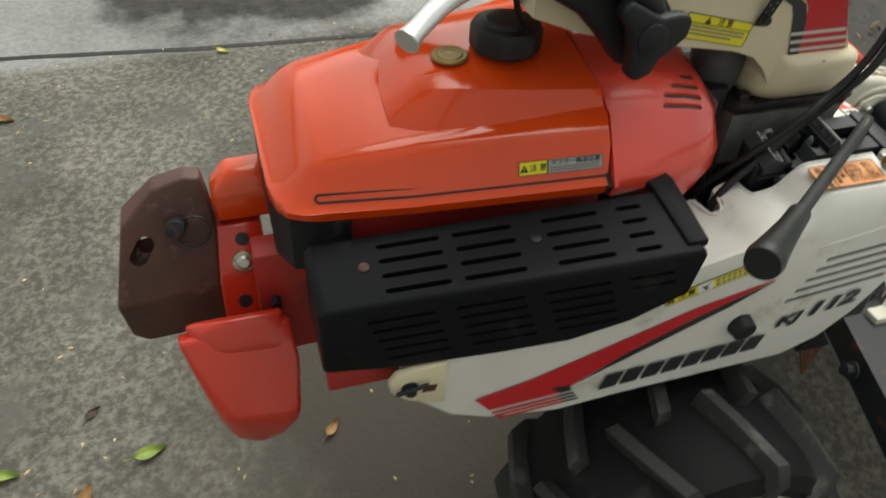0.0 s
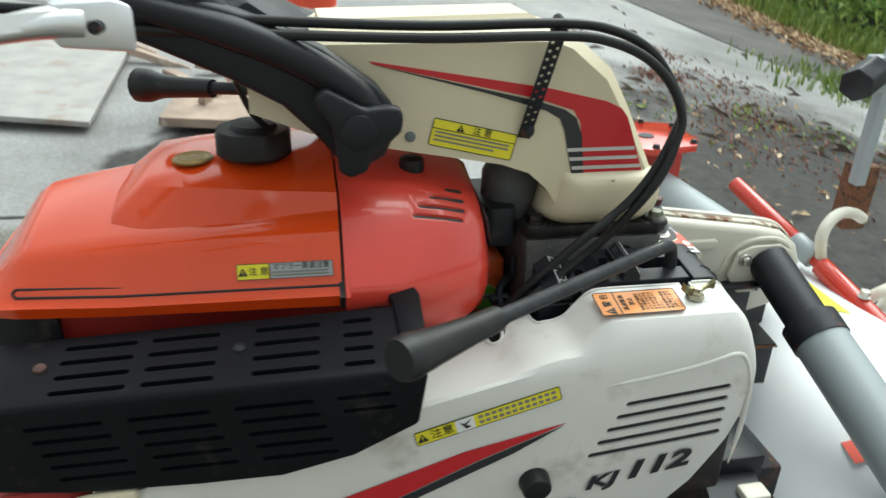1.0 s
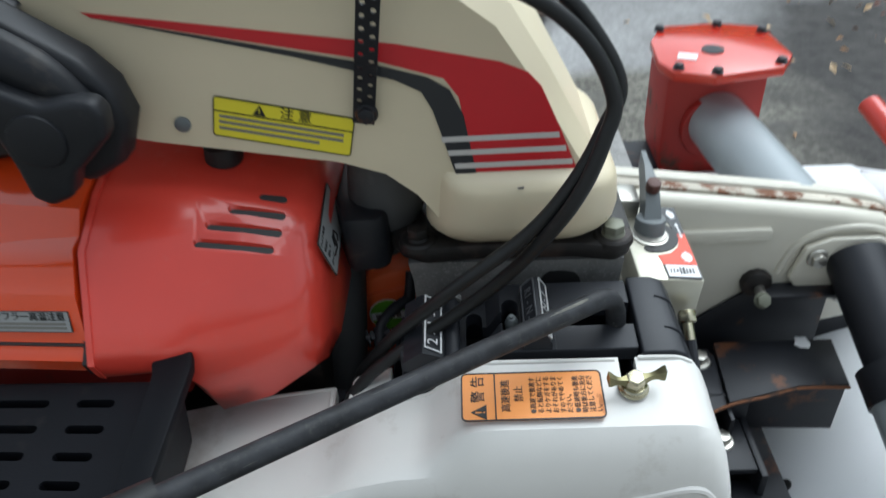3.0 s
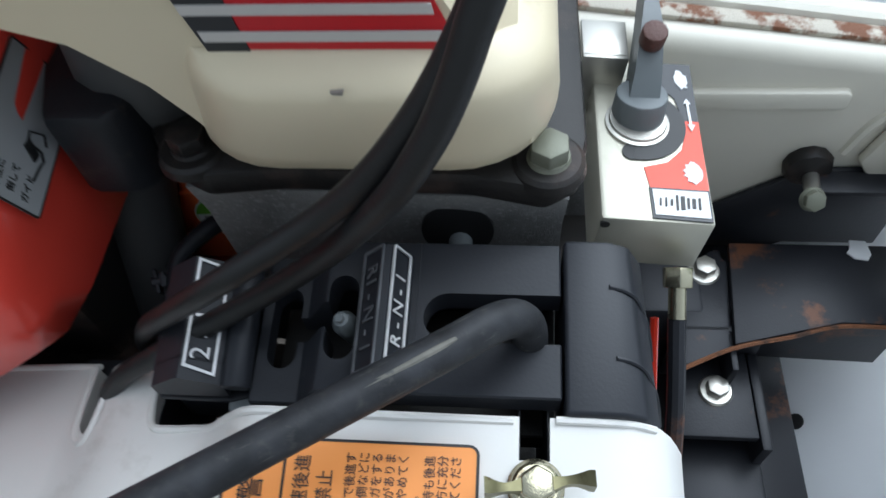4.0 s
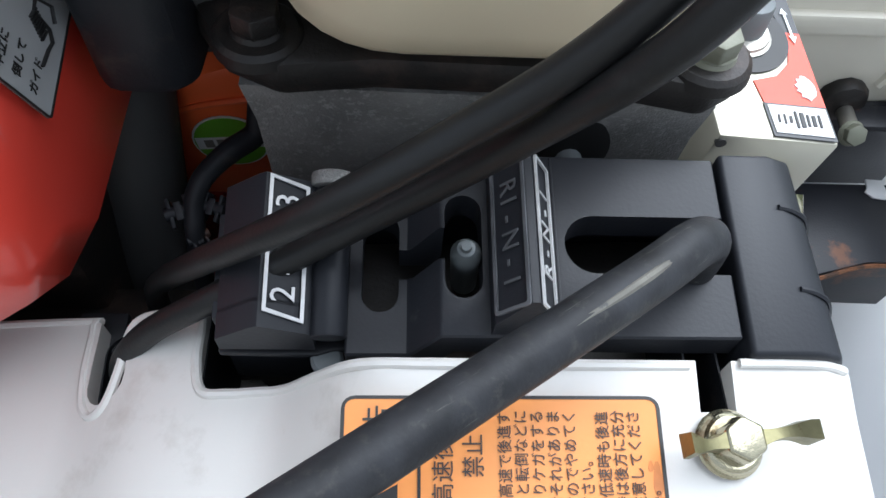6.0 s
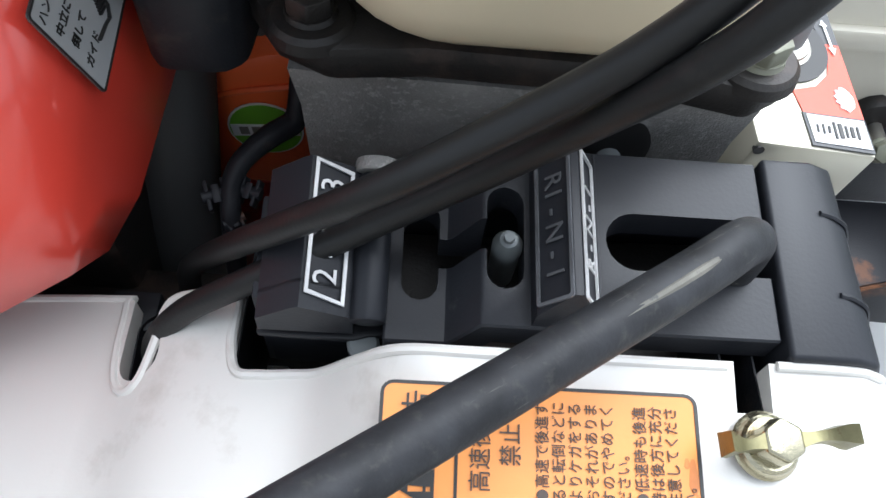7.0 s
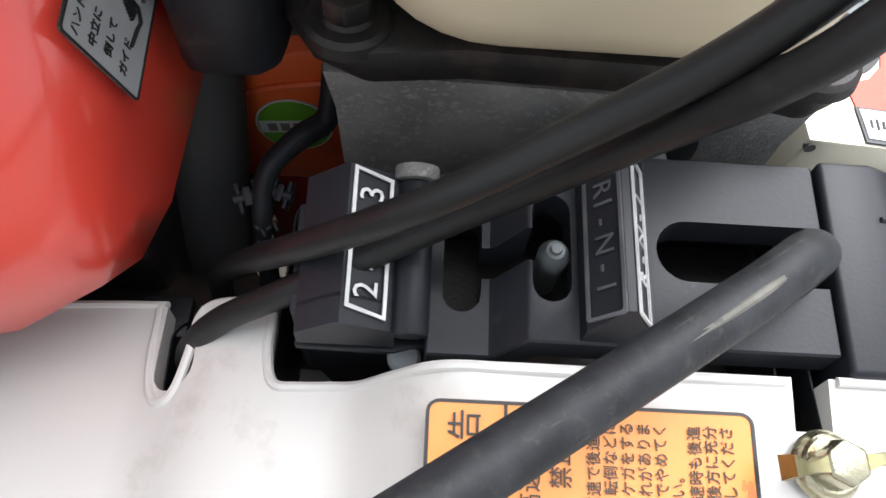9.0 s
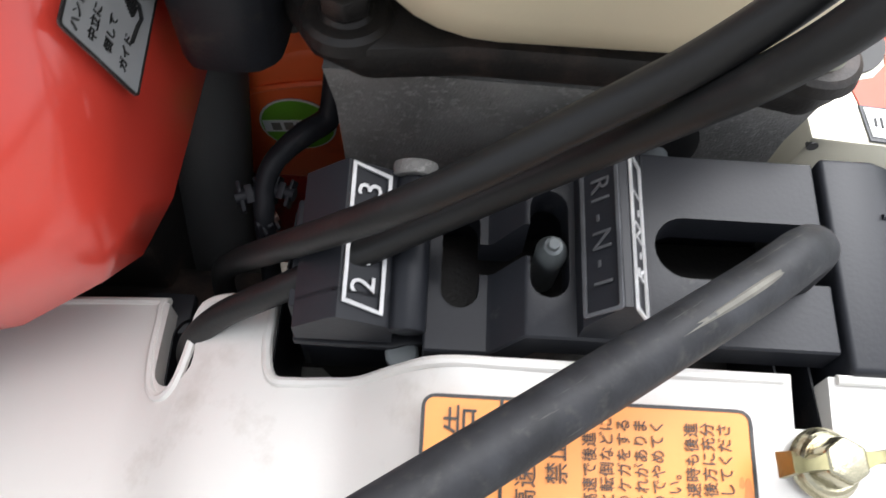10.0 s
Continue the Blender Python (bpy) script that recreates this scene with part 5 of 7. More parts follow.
h_slot = bow(0.0618, -0.0143, 0.0047, 180, 360) + [(0.0665, -0.0103), (0.0774, -0.0103)] + bow(0.0820, -0.0157, 0.0046, 180, 360) + bow(0.0820, 0.0022, 0.0046, 0, 180) + [(0.0774, -0.0022), (0.0665, -0.0022)] + bow(0.0618, 0.0033, 0.0047, 0, 180)
lever_slot = [(0.1600, -0.0137), (0.1600, 0.0017)] + bow(0.1147, -0.0060, 0.0077, 90, 270, 12)
# the whole gate falls towards the cover, and its front end is stepped down
TIP = Matrix(((1, 0, 0, 0), (0, 1, 0, 0), (0, 0.132, 1, 0.0024), (0, 0, 0, 1)))
gate = part("shift_gate", rounded(slab([(0.0535, 0.3795), (0.0685, 0.3795), (0.0700, 0.3805), (0.0762, 0.3905), (0.1482, 0.3905), (0.1482, 0.3815), (0.0800, 0.3815), (0.0745, 0.3715), (0.0535, 0.3715)], -0.0298, 0.0187, "y"), 0.0005, 1, 50), PLATE, tiller, "charcoal plastic shift gate with slots")
carved(gate, slab(h_slot, 0.36, 0.40), slab(lever_slot, 0.36, 0.40))
part("gate_skirt", rounded(slab([(0.0535, 0.3715), (0.1482, 0.3815), (0.1482, 0.345), (0.0535, 0.345)], 0.0155, 0.0187, "y"), 0.0005, 1), PLATE, gate)
# near-black floor added for the deep shade under the gate
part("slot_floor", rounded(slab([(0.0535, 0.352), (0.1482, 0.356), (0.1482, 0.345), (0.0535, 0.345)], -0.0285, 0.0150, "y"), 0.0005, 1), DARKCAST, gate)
part("edge_lip", rounded(slab([(0.1046, -0.0296), (0.1052, -0.0296), (0.1052, 0.0180), (0.1046, 0.0180)], 0.3903, 0.3908), 0.0001, 1), PLATE, gate)
sleeve = part("gate_sleeve", rounded(slab([(0.1490, 0.3922), (0.1625, 0.3922), (0.1690, 0.3897), (0.1738, 0.381), (0.1815, 0.345), (0.1490, 0.345)], -0.0345, 0.0195, "y"), 0.0014, 3), PLATE, tiller, "charcoal plastic gate end cap with two ridges")
for y in (-0.018, 0.004):
    part("ridge", tube([(0.1615, y, 0.3924), (0.1660, y - 0.0005, 0.3912), (0.1702, y - 0.002, 0.3881), (0.1754, y - 0.004, 0.374), (0.1801, y - 0.004, 0.352)], 0.0007, 6), PLATE, sleeve)
for ob in (sleeve, *sleeve.children):
    for v in ob.data.vertices:
        if v.co.x > 0.158:
            v.co.x += 0.003 * (0.0195 - v.co.y) / 0.054

# the raised R1-N-1 rib: a steep wall and two sloping faces
rib = part("gear_rib", rounded(loft([[(0.0880, y, 0.3895), (0.1030, y, 0.3895), (0.1026, y, 0.3950), (0.0976, y - k, 0.4030), (0.0958, y - k, 0.4030), (0.0884, y, 0.3958)] for y, k in ((-0.0292, -0.0020), (0.0120, 0.0020))]), 0.0005, 2), PLATE, tiller, "charcoal rib with raised gear marks")
SILVERPAINT = material("silver_mark", (0.62, 0.62, 0.62), 0.4, 0.2, vary=0.25, grain=500, bump=0.05)
RAISED = material("raised_grey_mark", (0.085, 0.088, 0.095), 0.45, vary=0.3, grain=500, bump=0.05)
m = facing((0.0921, -0.0086, 0.3996), (0, -1, 0), (0.72, 0, 0.69))
words("R1 - N - 1", 0.0066, (0, 0.0), m, RAISED, rib, z=0.0004)
part("frame", moved(slab(softbox(-0.0190, 0.0190, -0.0049, 0.0049, 0.0008), 0.0, 0.0006, holes=[softbox(-0.0182, 0.0182, -0.0041, 0.0041, 0.0006)]), m), RAISED, rib)
m = facing((0.1003, -0.0086, 0.3992), (0, 1, 0), (-0.53, 0, 0.85))
words("R - N - 1", 0.0062, (0, 0.0), m, SILVERPAINT, rib, z=0.0004)
part("frame", moved(slab(softbox(-0.0190, 0.0190, -0.0041, 0.0041, 0.0006), 0.0, 0.0006, holes=[softbox(-0.0183, 0.0183, -0.0034, 0.0034, 0.0005)]), m), SILVERPAINT, rib)
for ob in (gate, *gate.children, sleeve, *sleeve.children, rib, *rib.children):
    ob.data.transform(TIP)

# the selector pin in its slot
part("selector_pin", moved(lathe([(0.0036, -0.030), (0.0038, -0.006), (0.0039, -0.002), (0.0022, 0.0025), (0.0014, 0.0028), (0.0012, 0.0044)], 18), Matrix.Translation((0.0826, -0.0085, 0.3920)) @ pose(0, 0, 0, 14, -4)), KNOBGREY, tiller, "worn grey selector pin")

# the 2-1-3 speed block
tip = Matrix(((1, 0, 0, 0), (0, 1, 0, 0), (0, 0.25, 1, 0), (0, 0, 0, 1)))
cap_rows = [(0.0460, 0.3880), (0.0445, 0.3893), (0.0335, 0.3934), (0.0315, 0.3925), (0.0225, 0.3860)]
body_bm = rounded(loft([[(0.0225, y, 0.345), (0.0460, y, 0.345)] + [(x, y, z) for x, z in cap_rows] for y in (-0.0205, 0.0112)]), 0.0008)
brow_bm = rounded(loft([[(0.0225, y, 0.3800), (0.0460, y, 0.3800)] + [(x, y, z) for x, z in cap_rows] for y in (-0.0265, -0.0195)]), 0.0008)
block = part("speed_block", moved(joined(body_bm, brow_bm), tip), PLATE, tiller, "charcoal speed selector block")
part("shoulder", moved(rounded(box(0.0205, 0.0235, -0.0205, 0.0060, 0.345, 0.3835), 0.0008), tip), PLATE, block)
m = facing((0.0391, -0.0069, 0.3900), (0.0, 1.0, 0.25), (-1.0, 0.0, 0.37))
slant = lambda w, h, k: [(-w - k, -h), (w - k, -h), (w + k, h), (-w + k, h)]
part("frame", moved(slab(slant(0.0173, 0.0050, 0.0012), 0.0, 0.0006, holes=[slant(0.0164, 0.0041, 0.0011)]), m), SILVERPAINT, block)
words("2 - 1 - 3", 0.0085, (0, 0), m, SILVERPAINT, block, z=0.0004)
pivot = part("pivot_shaft", rounded(rod((0.0496, -0.0265, 0.3800), (0.0494, 0.0105, 0.3895), 0.0046, segs=20), 0.0008), PLATE, tiller, "dark selector pivot shaft")
part("pivot_washer", rounded(rod((0.0494, 0.0105, 0.3905), (0.0494, 0.0140, 0.3918), 0.0056, segs=20), 0.0006), CAST, pivot, "rusty steel washer")
arm = part("selector_arm", rounded(slab([(0.0215, -0.0262), (0.0460, -0.0268), (0.0500, -0.0255), (0.0560, -0.0250), (0.0560, -0.0205), (0.0215, -0.0205)], 0.3680, 0.3705), 0.0008), BLACK, tiller, "flat black selector arm")
part("arm_bolt", moved(lathe([(0.0042, 0), (0.0042, 0.002), (0.0034, 0.0028)], 16), Matrix.Translation((0.0486, -0.0272, 0.3670))), KNOBGREY, arm, "dull grey bolt head")

# the long gear lever
lever = part("gear_lever", tube([(0.1400, -0.009, 0.345), (0.1393, -0.0105, 0.385), (0.1368, -0.0130, 0.4035), (0.1295, -0.0190, 0.4138), (0.110, -0.034, 0.4183), (0.03, -0.0895, 0.4275), (-0.06, -0.152, 0.4375)], 0.0054, 20, steps=6), LEVERSTEEL, tiller, "long black painted gear lever with worn bright streaks")
WORN = material("bare_worn_steel", (0.105, 0.100, 0.085), 0.62, 0.15, vary=0.5, grain=500, bump=0.05, dirt=(0.05, 0.05, 0.05), dirt_at=0.57, dirt_scale=260)
rub = Vector((0.0, -0.30, 0.95)) * 0.0045
part("worn_streak", tube([Vector(p) + rub for p in ((0.1275, -0.0208, 0.4145), (0.119, -0.0272, 0.4170), (0.110, -0.0338, 0.4183), (0.098, -0.0422, 0.4197), (0.086, -0.0505, 0.4210))], [0.0004, 0.0013, 0.00135, 0.0012, 0.0003], 10, steps=4), WORN, lever, "bare steel streak where the paint has worn off")
part("grip", tube([(-0.056, -0.149, 0.4370), (-0.075, -0.1625, 0.4390), (-0.100, -0.1795, 0.4415), (-0.118, -0.192, 0.4437), (-0.1245, -0.1965, 0.4445)], [0.0084, 0.0090, 0.0112, 0.0135, 0.0122], 20, steps=4), RUBBER, lever, "black rubber grip flaring to its end")

# ---- throttle and clutch cables ----
PATH_A = [(-0.46, 0.014, 0.606), (-0.34, 0.008, 0.600), (-0.20, 0.004, 0.594), (-0.08, 0.0, 0.5905), (0.023, -0.003, 0.5925), (0.066, 0.000, 0.5865), (0.098, 0.003, 0.5715), (0.119, 0.004, 0.549), (0.1325, 0.002, 0.523), (0.1290, -0.002, 0.503), (0.1180, -0.006, 0.484), (0.1034, -0.0098, 0.4642), (0.0967, -0.0092, 0.4555), (0.0880, -0.0082, 0.4460), (0.0795, -0.0095, 0.4393), (0.0695, -0.0130, 0.4340), (0.0591, -0.0170, 0.4290), (0.0479, -0.0175, 0.4194), (0.0345, -0.0137, 0.4040), (0.0174, -0.0066, 0.3821), (-0.004, 0.0080, 0.3450), (-0.0125, 0.0130, 0.324), (-0.016, 0.0140, 0.285)]
PATH_B = [(-0.46, 0.004, 0.598), (-0.34, 0.0, 0.592), (-0.20, -0.003, 0.586), (-0.08, -0.006, 0.583), (0.023, -0.009, 0.5845), (0.062, -0.008, 0.5795), (0.094, -0.005, 0.566), (0.117, -0.005, 0.545), (0.1288, -0.007, 0.520), (0.1275, -0.0105, 0.503), (0.1205, -0.0150, 0.485), (0.1090, -0.0180, 0.4665), (0.1042, -0.0150, 0.4591), (0.0984, -0.0115, 0.4479), (0.0913, -0.0080, 0.4350), (0.0825, -0.0050, 0.4220), (0.0714, -0.0042, 0.4105), (0.0590, -0.0052, 0.4001), (0.0454, -0.0070, 0.3905), (0.0323, -0.0125, 0.3862), (0.0181, -0.0160, 0.3779), (-0.0009, -0.0146, 0.357), (-0.0125, -0.0160, 0.340), (-0.0165, -0.0170, 0.322), (-0.017, -0.018, 0.285)]
for pts in (PATH_A, PATH_B):
    for _ in range(2):
        pts = [p if k < 9 or k > len(pts) - 5 else tuple((a + 2 * b + c) / 4 for a, b, c in zip(pts[k - 1], p, pts[k + 1])) for k, p in enumerate(pts)]
    part("cable", tube(pts, 0.0037, 14, steps=6), RUBBER, tiller, "black rubber-sheathed control cable")
band = part("cable_strap", slab([(-0.0055, -0.05), (0.0055, -0.05), (0.0055, 0.045), (-0.0055, 0.045)], -0.0008, 0.0008, holes=[circle(0.0026 * s, -0.036 + 0.0068 * k + (0.003 if s > 0 else 0), 0.0015, 8) for k in range(11) for s in (-1, 1)]), BLACK, tiller, "black perforated rubber cable strap")
moved_m = facing((0.0185, 0.0165, 0.5455), (0.985, 0.0, -0.17), (0.10, -0.22, 0.97))
band.data.transform(moved_m)
part("strap_loop", tube([(0.0245, 0.010 + 0.011 * math.cos(a), 0.5870 + 0.0085 * math.sin(a)) for a in [2 * math.pi * k / 12 for k in range(13)]], 0.0022, 8, steps=3), BLACK, band)
bolt((0.0125, 0.0260, 0.5035), (0, -1, 0), 0.0045, 0.003, 0.006, BLACKSTEEL, tiller, "strap_bolt")

# ---- the handle beam ----
outline = [(-0.205, 0.522), (-0.205, 0.545), (-0.150, 0.572), (0.030, 0.5735), (0.046, 0.568), (0.078, 0.543), (0.097, 0.513), (0.125, 0.462), (0.138, 0.440), (0.138, 0.430), (0.048, 0.430), (0.042, 0.440), (0.034, 0.4515), (0.018, 0.4655), (-0.006, 0.4740), (-0.100, 0.4910), (-0.16, 0.505)]
full = [(-0.205, 0.522), (-0.205, 0.552), (-0.150, 0.580), (0.030, 0.5815), (0.052, 0.576), (0.086, 0.549), (0.105, 0.517), (0.133, 0.463), (0.143, 0.440), (0.143, 0.430)] + outline[10:]
beam = part("handle_beam", rounded(loft([[(u, y, v) for u, v in ring] for y, ring in ((0.0300, outline), (0.0415, full), (0.1325, full), (0.144, outline))]), 0.0050, 3, 20), CREAM, tiller, "cream painted handle beam with red and black stripes")
foot = []
for z, y0, x0, x1, r in ((0.4650, 0.0302, 0.046, 0.126, 0.005), (0.4637, 0.0280, 0.046, 0.130, 0.010), (0.4615, 0.0235, 0.045, 0.135, 0.016), (0.4590, 0.0202, 0.044, 0.140, 0.021), (0.4558, 0.0188, 0.043, 0.143, 0.024), (0.4500, 0.0185, 0.041, 0.1445, 0.027), (0.4350, 0.0190, 0.038, 0.1460, 0.030), (0.4270, 0.0220, 0.036, 0.1455, 0.030), (0.4215, 0.0270, 0.036, 0.1445, 0.030), (0.4160, 0.0325, 0.039, 0.141, 0.028)):
    foot.append([(u, v, z) for u, v in softbox(x0, x1, y0, 0.145, r, 7)])
part("beam_foot", loft(foot), CREAM, beam, angle=50)
part("beam_crown", rounded(loft([
    [(-0.15, 0.050, 0.578), (-0.15, 0.124, 0.578), (-0.15, 0.117, 0.586), (-0.15, 0.057, 0.586)],
    [(0.016, 0.050, 0.578), (0.016, 0.124, 0.578), (0.016, 0.114, 0.591), (0.016, 0.060, 0.591)],
    [(0.066, 0.054, 0.556), (0.066, 0.120, 0.556), (0.066, 0.112, 0.566), (0.066, 0.062, 0.566)],
]), 0.003, 2, 20), CREAM, beam)
BEAM = facing((0, 0.0297, 0), (1, 0, 0), (0, 0, 1))
decal("red_stripe", [(-0.1155, 0.5600), (-0.112, 0.5575), (0.02, 0.5290), (0.052, 0.5185), (0.059, 0.5080), (0.066, 0.464), (0.1205, 0.462), (0.1095, 0.490), (0.1000, 0.5120), (0.0935, 0.5195), (0.080, 0.5255), (0.03, 0.5370)], REDFILM, beam, m=BEAM)
decal("black_stripe", [(-0.112, 0.5575), (-0.02, 0.5335), (0.028, 0.5190), (0.0405, 0.5120), (0.0455, 0.5020), (0.0555, 0.4640), (0.0665, 0.4638), (0.0610, 0.4980), (0.0545, 0.5125), (0.044, 0.5195), (0.02, 0.5270)], BLACKFILM, beam, 0.0004, BEAM)
for z in (0.4865, 0.4785, 0.4705):
    k = (0.4865 - z) * 0.32
    decal("grey_line", [(0.0488 + k * 1.2, z), (0.1095 + k * 1.45, z), (0.1100 + k * 1.45, z - 0.0030), (0.0494 + k * 1.2, z - 0.0030)], GREYFILM, beam, 0.0007, BEAM)
part("screw", moved(lathe([(0.0042, 0), (0.0042, 0.0012), (0.002, 0.002)]), BEAM @ pose(-0.083, 0.5005, 0)), KNOBGREY, beam)
part("smudge", moved(slab([(0.0875, 0.4600), (0.0910, 0.4604), (0.0905, 0.4592), (0.0882, 0.4594)], 0.0100, 0.0112), BEAM), GREYINK, beam)
m = BEAM @ pose(-0.0315, 0.4965, 0.0, 0, 0, -13.2)
lab = tag("caution_label", m, 0.0715, 0.0225, YELLOW, beam, 0.0006, 0.002, "yellow caution sticker with black writing")
part("divider", moved(slab([(-0.0352, 0.0030), (0.0352, 0.0030), (0.0352, 0.0036), (-0.0352, 0.0036)], 0.0005, 0.0008), m), INK, lab)
warning_sign(-0.0125, 0.0070, 0.0058, m, lab)
words("注 意", 0.0072, (0.006, 0.0070), m, INK, lab)
for i, dv in enumerate((0.0006, -0.0026, -0.0060)):
    part("writing", moved(slab([(-0.0325, dv - 0.0008), (0.031 - 0.012 * (i == 2), dv - 0.0008), (0.031 - 0.012 * (i == 2), dv + 0.0008), (-0.0325, dv + 0.0008)], 0.0005, 0.0008), m), GREYINK, lab)

# ---- the handle and its clamp ----
clamp_outline = [(-0.097, 0.515), (-0.1005, 0.533), (-0.112, 0.5475), (-0.150, 0.575), (-0.200, 0.598), (-0.300, 0.628), (-0.320, 0.600), (-0.262, 0.575), (-0.215, 0.5535), (-0.180, 0.534), (-0.158, 0.512), (-0.140, 0.490), (-0.124, 0.4835), (-0.106, 0.494)]
clamp = part("handle_clamp", rounded(slab(clamp_outline, 0.0, 0.024, "y"), 0.006, 3, 40), BLACK, tiller, "black plastic handle clamp")
part("clamp_rib", tube([(-0.112, -0.0005, 0.524), (-0.130, -0.002, 0.545), (-0.165, -0.002, 0.567), (-0.21, -0.002, 0.586), (-0.28, 0.0, 0.606)], [0.008, 0.0115, 0.012, 0.0115, 0.008], 12, steps=5), BLACK, clamp)
part("clamp_plate", rounded(slab([(u, v) for u, v in clamp_outline], 0.150, 0.172, "y"), 0.006, 2, 40), BLACK, clamp)
knob = part("clamp_knob", rounded(slab([(-0.0975, 0.528), (-0.0990, 0.516), (-0.110, 0.506), (-0.119, 0.499), (-0.124, 0.487), (-0.136, 0.482), (-0.1445, 0.487), (-0.146, 0.505), (-0.1495, 0.523), (-0.159, 0.536), (-0.160, 0.543), (-0.152, 0.548), (-0.140, 0.5415), (-0.125, 0.533), (-0.110, 0.5345), (-0.101, 0.534)], -0.032, -0.018, "y"), 0.005, 3, 30), BLACK, tiller, "black three-lobed clamping knob")
part("knob_hub", rounded(rod((-0.130, -0.034, 0.517), (-0.130, 0.004, 0.517), 0.0135, segs=22), 0.002), BLACK, knob)
shifted([knob], 0.002, 0.010, 0.0034)
for y0, far in ((0.155, 1), (0.020, 0)):
    bend = 0.03 if far else -0.05
    dx, dz = (0.0, 0.0) if far else (-0.019, -0.018)
    part("handle_pipe", tube([(-0.188 + dx, y0, 0.573 + dz), (-0.198 + dx, y0, 0.590 + dz), (-0.224 + dx, y0, 0.632 + dz), (-0.262 + dx, y0 + bend * 0.2, 0.690 + dz), (-0.36 + dx, y0 + bend * 0.7, 0.85 + dz), (-0.47 + dx, y0 + bend, 1.03 + dz)], 0.0130, 16), CHROME, tiller, "white handle pipe")
    sleeve_ = part("pipe_sleeve", rounded(rod((-0.194 + dx, y0, 0.583 + dz), (-0.226 + dx, y0, 0.636 + dz), 0.0185, segs=18), 0.003), BLACK, tiller, "black ribbed handle sleeve")
    for k in range(3):
        c = Vector((-0.203 + dx - 0.007 * k, y0, 0.598 + dz + 0.0116 * k))
        part("ring", rod(c, c + Vector((-0.0021, 0, 0.0034)), 0.0195, segs=18), BLACK, sleeve_)
part("cross_stay", rod((-0.285, 0.09, 0.800), (-0.237, 0.09, 0.578), 0.0075, segs=14), BLACK, tiller, "black handle stay")
part("clamp_web", rounded(slab([(-0.14, 0.565), (-0.20, 0.605), (-0.225, 0.59), (-0.19, 0.56)], 0.02, 0.16, "y"), 0.004), BLACK, tiller)
ball = part("lock_lever", rod((-0.17, 0.10, 0.530), (-0.275, 0.165, 0.5185), 0.0055, segs=14), BLACKSTEEL, tiller, "small lock lever with black grip")
part("grip", tube([(-0.245, 0.146, 0.5215), (-0.27, 0.162, 0.519), (-0.290, 0.174, 0.5175), (-0.303, 0.182, 0.5165), (-0.312, 0.1875, 0.516), (-0.317, 0.191, 0.5155)], [0.008, 0.009, 0.0105, 0.015, 0.0155, 0.007], 16, steps=4), RUBBER, ball)
shifted([ball], 0.0054, -0.013, -0.005)
alu = part("brake_lever", tube([(-0.352, -0.134, 0.594), (-0.345, -0.128, 0.597), (-0.325, -0.112, 0.604), (-0.300, -0.093, 0.607), (-0.285, -0.083, 0.606)], [0.0075, 0.0058, 0.0062, 0.0085, 0.0100], 14, steps=5), ALU, tiller, "bare aluminium brake lever")
holder = part("lever_holder", rounded(slab([(-0.300, 0.594), (-0.259, 0.588), (-0.259, 0.614), (-0.270, 0.618), (-0.300, 0.617)], -0.0095, 0.0095, "y"), 0.003), ALU, alu, "cast aluminium lever holder")
holder.data.transform(Matrix.Translation((-0.279, -0.077, 0)) @ pose(0, 0, 0, 0, 0, 24) @ Matrix.Translation((0.279, 0, 0)))
part("pivot_hole", rod((-0.276, -0.090, 0.604), (-0.272, -0.066, 0.604), 0.0038, segs=14), BLACKSTEEL, alu)
part("lever_plate", moved(slab(softbox(-0.018, 0.018, -0.0045, 0.0045, 0.001), 0, 0.0006), facing((-0.303, -0.103, 0.6095), (0.80, 0.60, 0.02), (0.2, 0.3, 0.93))), WHITELAB, alu, "small white writing plate")
part("throttle_wire", tube([(-0.225, 0.0, 0.60), (-0.222, 0.03, 0.575), (-0.215, 0.05, 0.545), (-0.205, 0.06, 0.515), (-0.192, 0.07, 0.497)], 0.0028, 8), RUBBER, tiller, "thin black throttle cable")

# ---- the narrow gap behind the shroud ----
part("intake_duct", rounded(slab([(-0.011, 0.036), (0.008, 0.036), (0.0135, 0.042), (0.0145, 0.058), (0.022, 0.070), (0.022, 0.115), (-0.019, 0.115), (-0.019, 0.060)], 0.394, 0.432), 0.004), BLACK, tiller, "black rubber intake duct")
part("air_hose", tube([(-0.028, 0.105, 0.40), (-0.026, 0.085, 0.365), (-0.028, 0.065, 0.32), (-0.032, 0.05, 0.27), (-0.035, 0.05, 0.20)], 0.0155, 14), HOSE, tiller, "black rubber air hose")
part("vent_boot", tube([(0.006, 0.075, 0.395), (0.012, 0.070, 0.43), (0.016, 0.075, 0.45), (0.02, 0.085, 0.46)], [0.020, 0.024, 0.026, 0.018], 16, steps=5), HOSE, tiller, "black rubber boot under the beam")
fan = part("fan_housing", rounded(slab([(-0.0134, 0.3449), (-0.0037, 0.3518), (0.0054, 0.3553), (0.0200, 0.3576), (0.0200, 0.2800), (-0.0335, 0.2800)], 0.085, 0.150, "y"), 0.003), FANORANGE, tiller, "orange fan housing deep behind the gate")
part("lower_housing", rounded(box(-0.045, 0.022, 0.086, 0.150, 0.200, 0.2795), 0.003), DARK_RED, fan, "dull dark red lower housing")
part("ridge", tube([(-0.0152, 0.0845, 0.3334), (-0.0037, 0.0840, 0.3380), (0.0180, 0.0840, 0.3426)], 0.0013, 6), FANORANGE, fan)
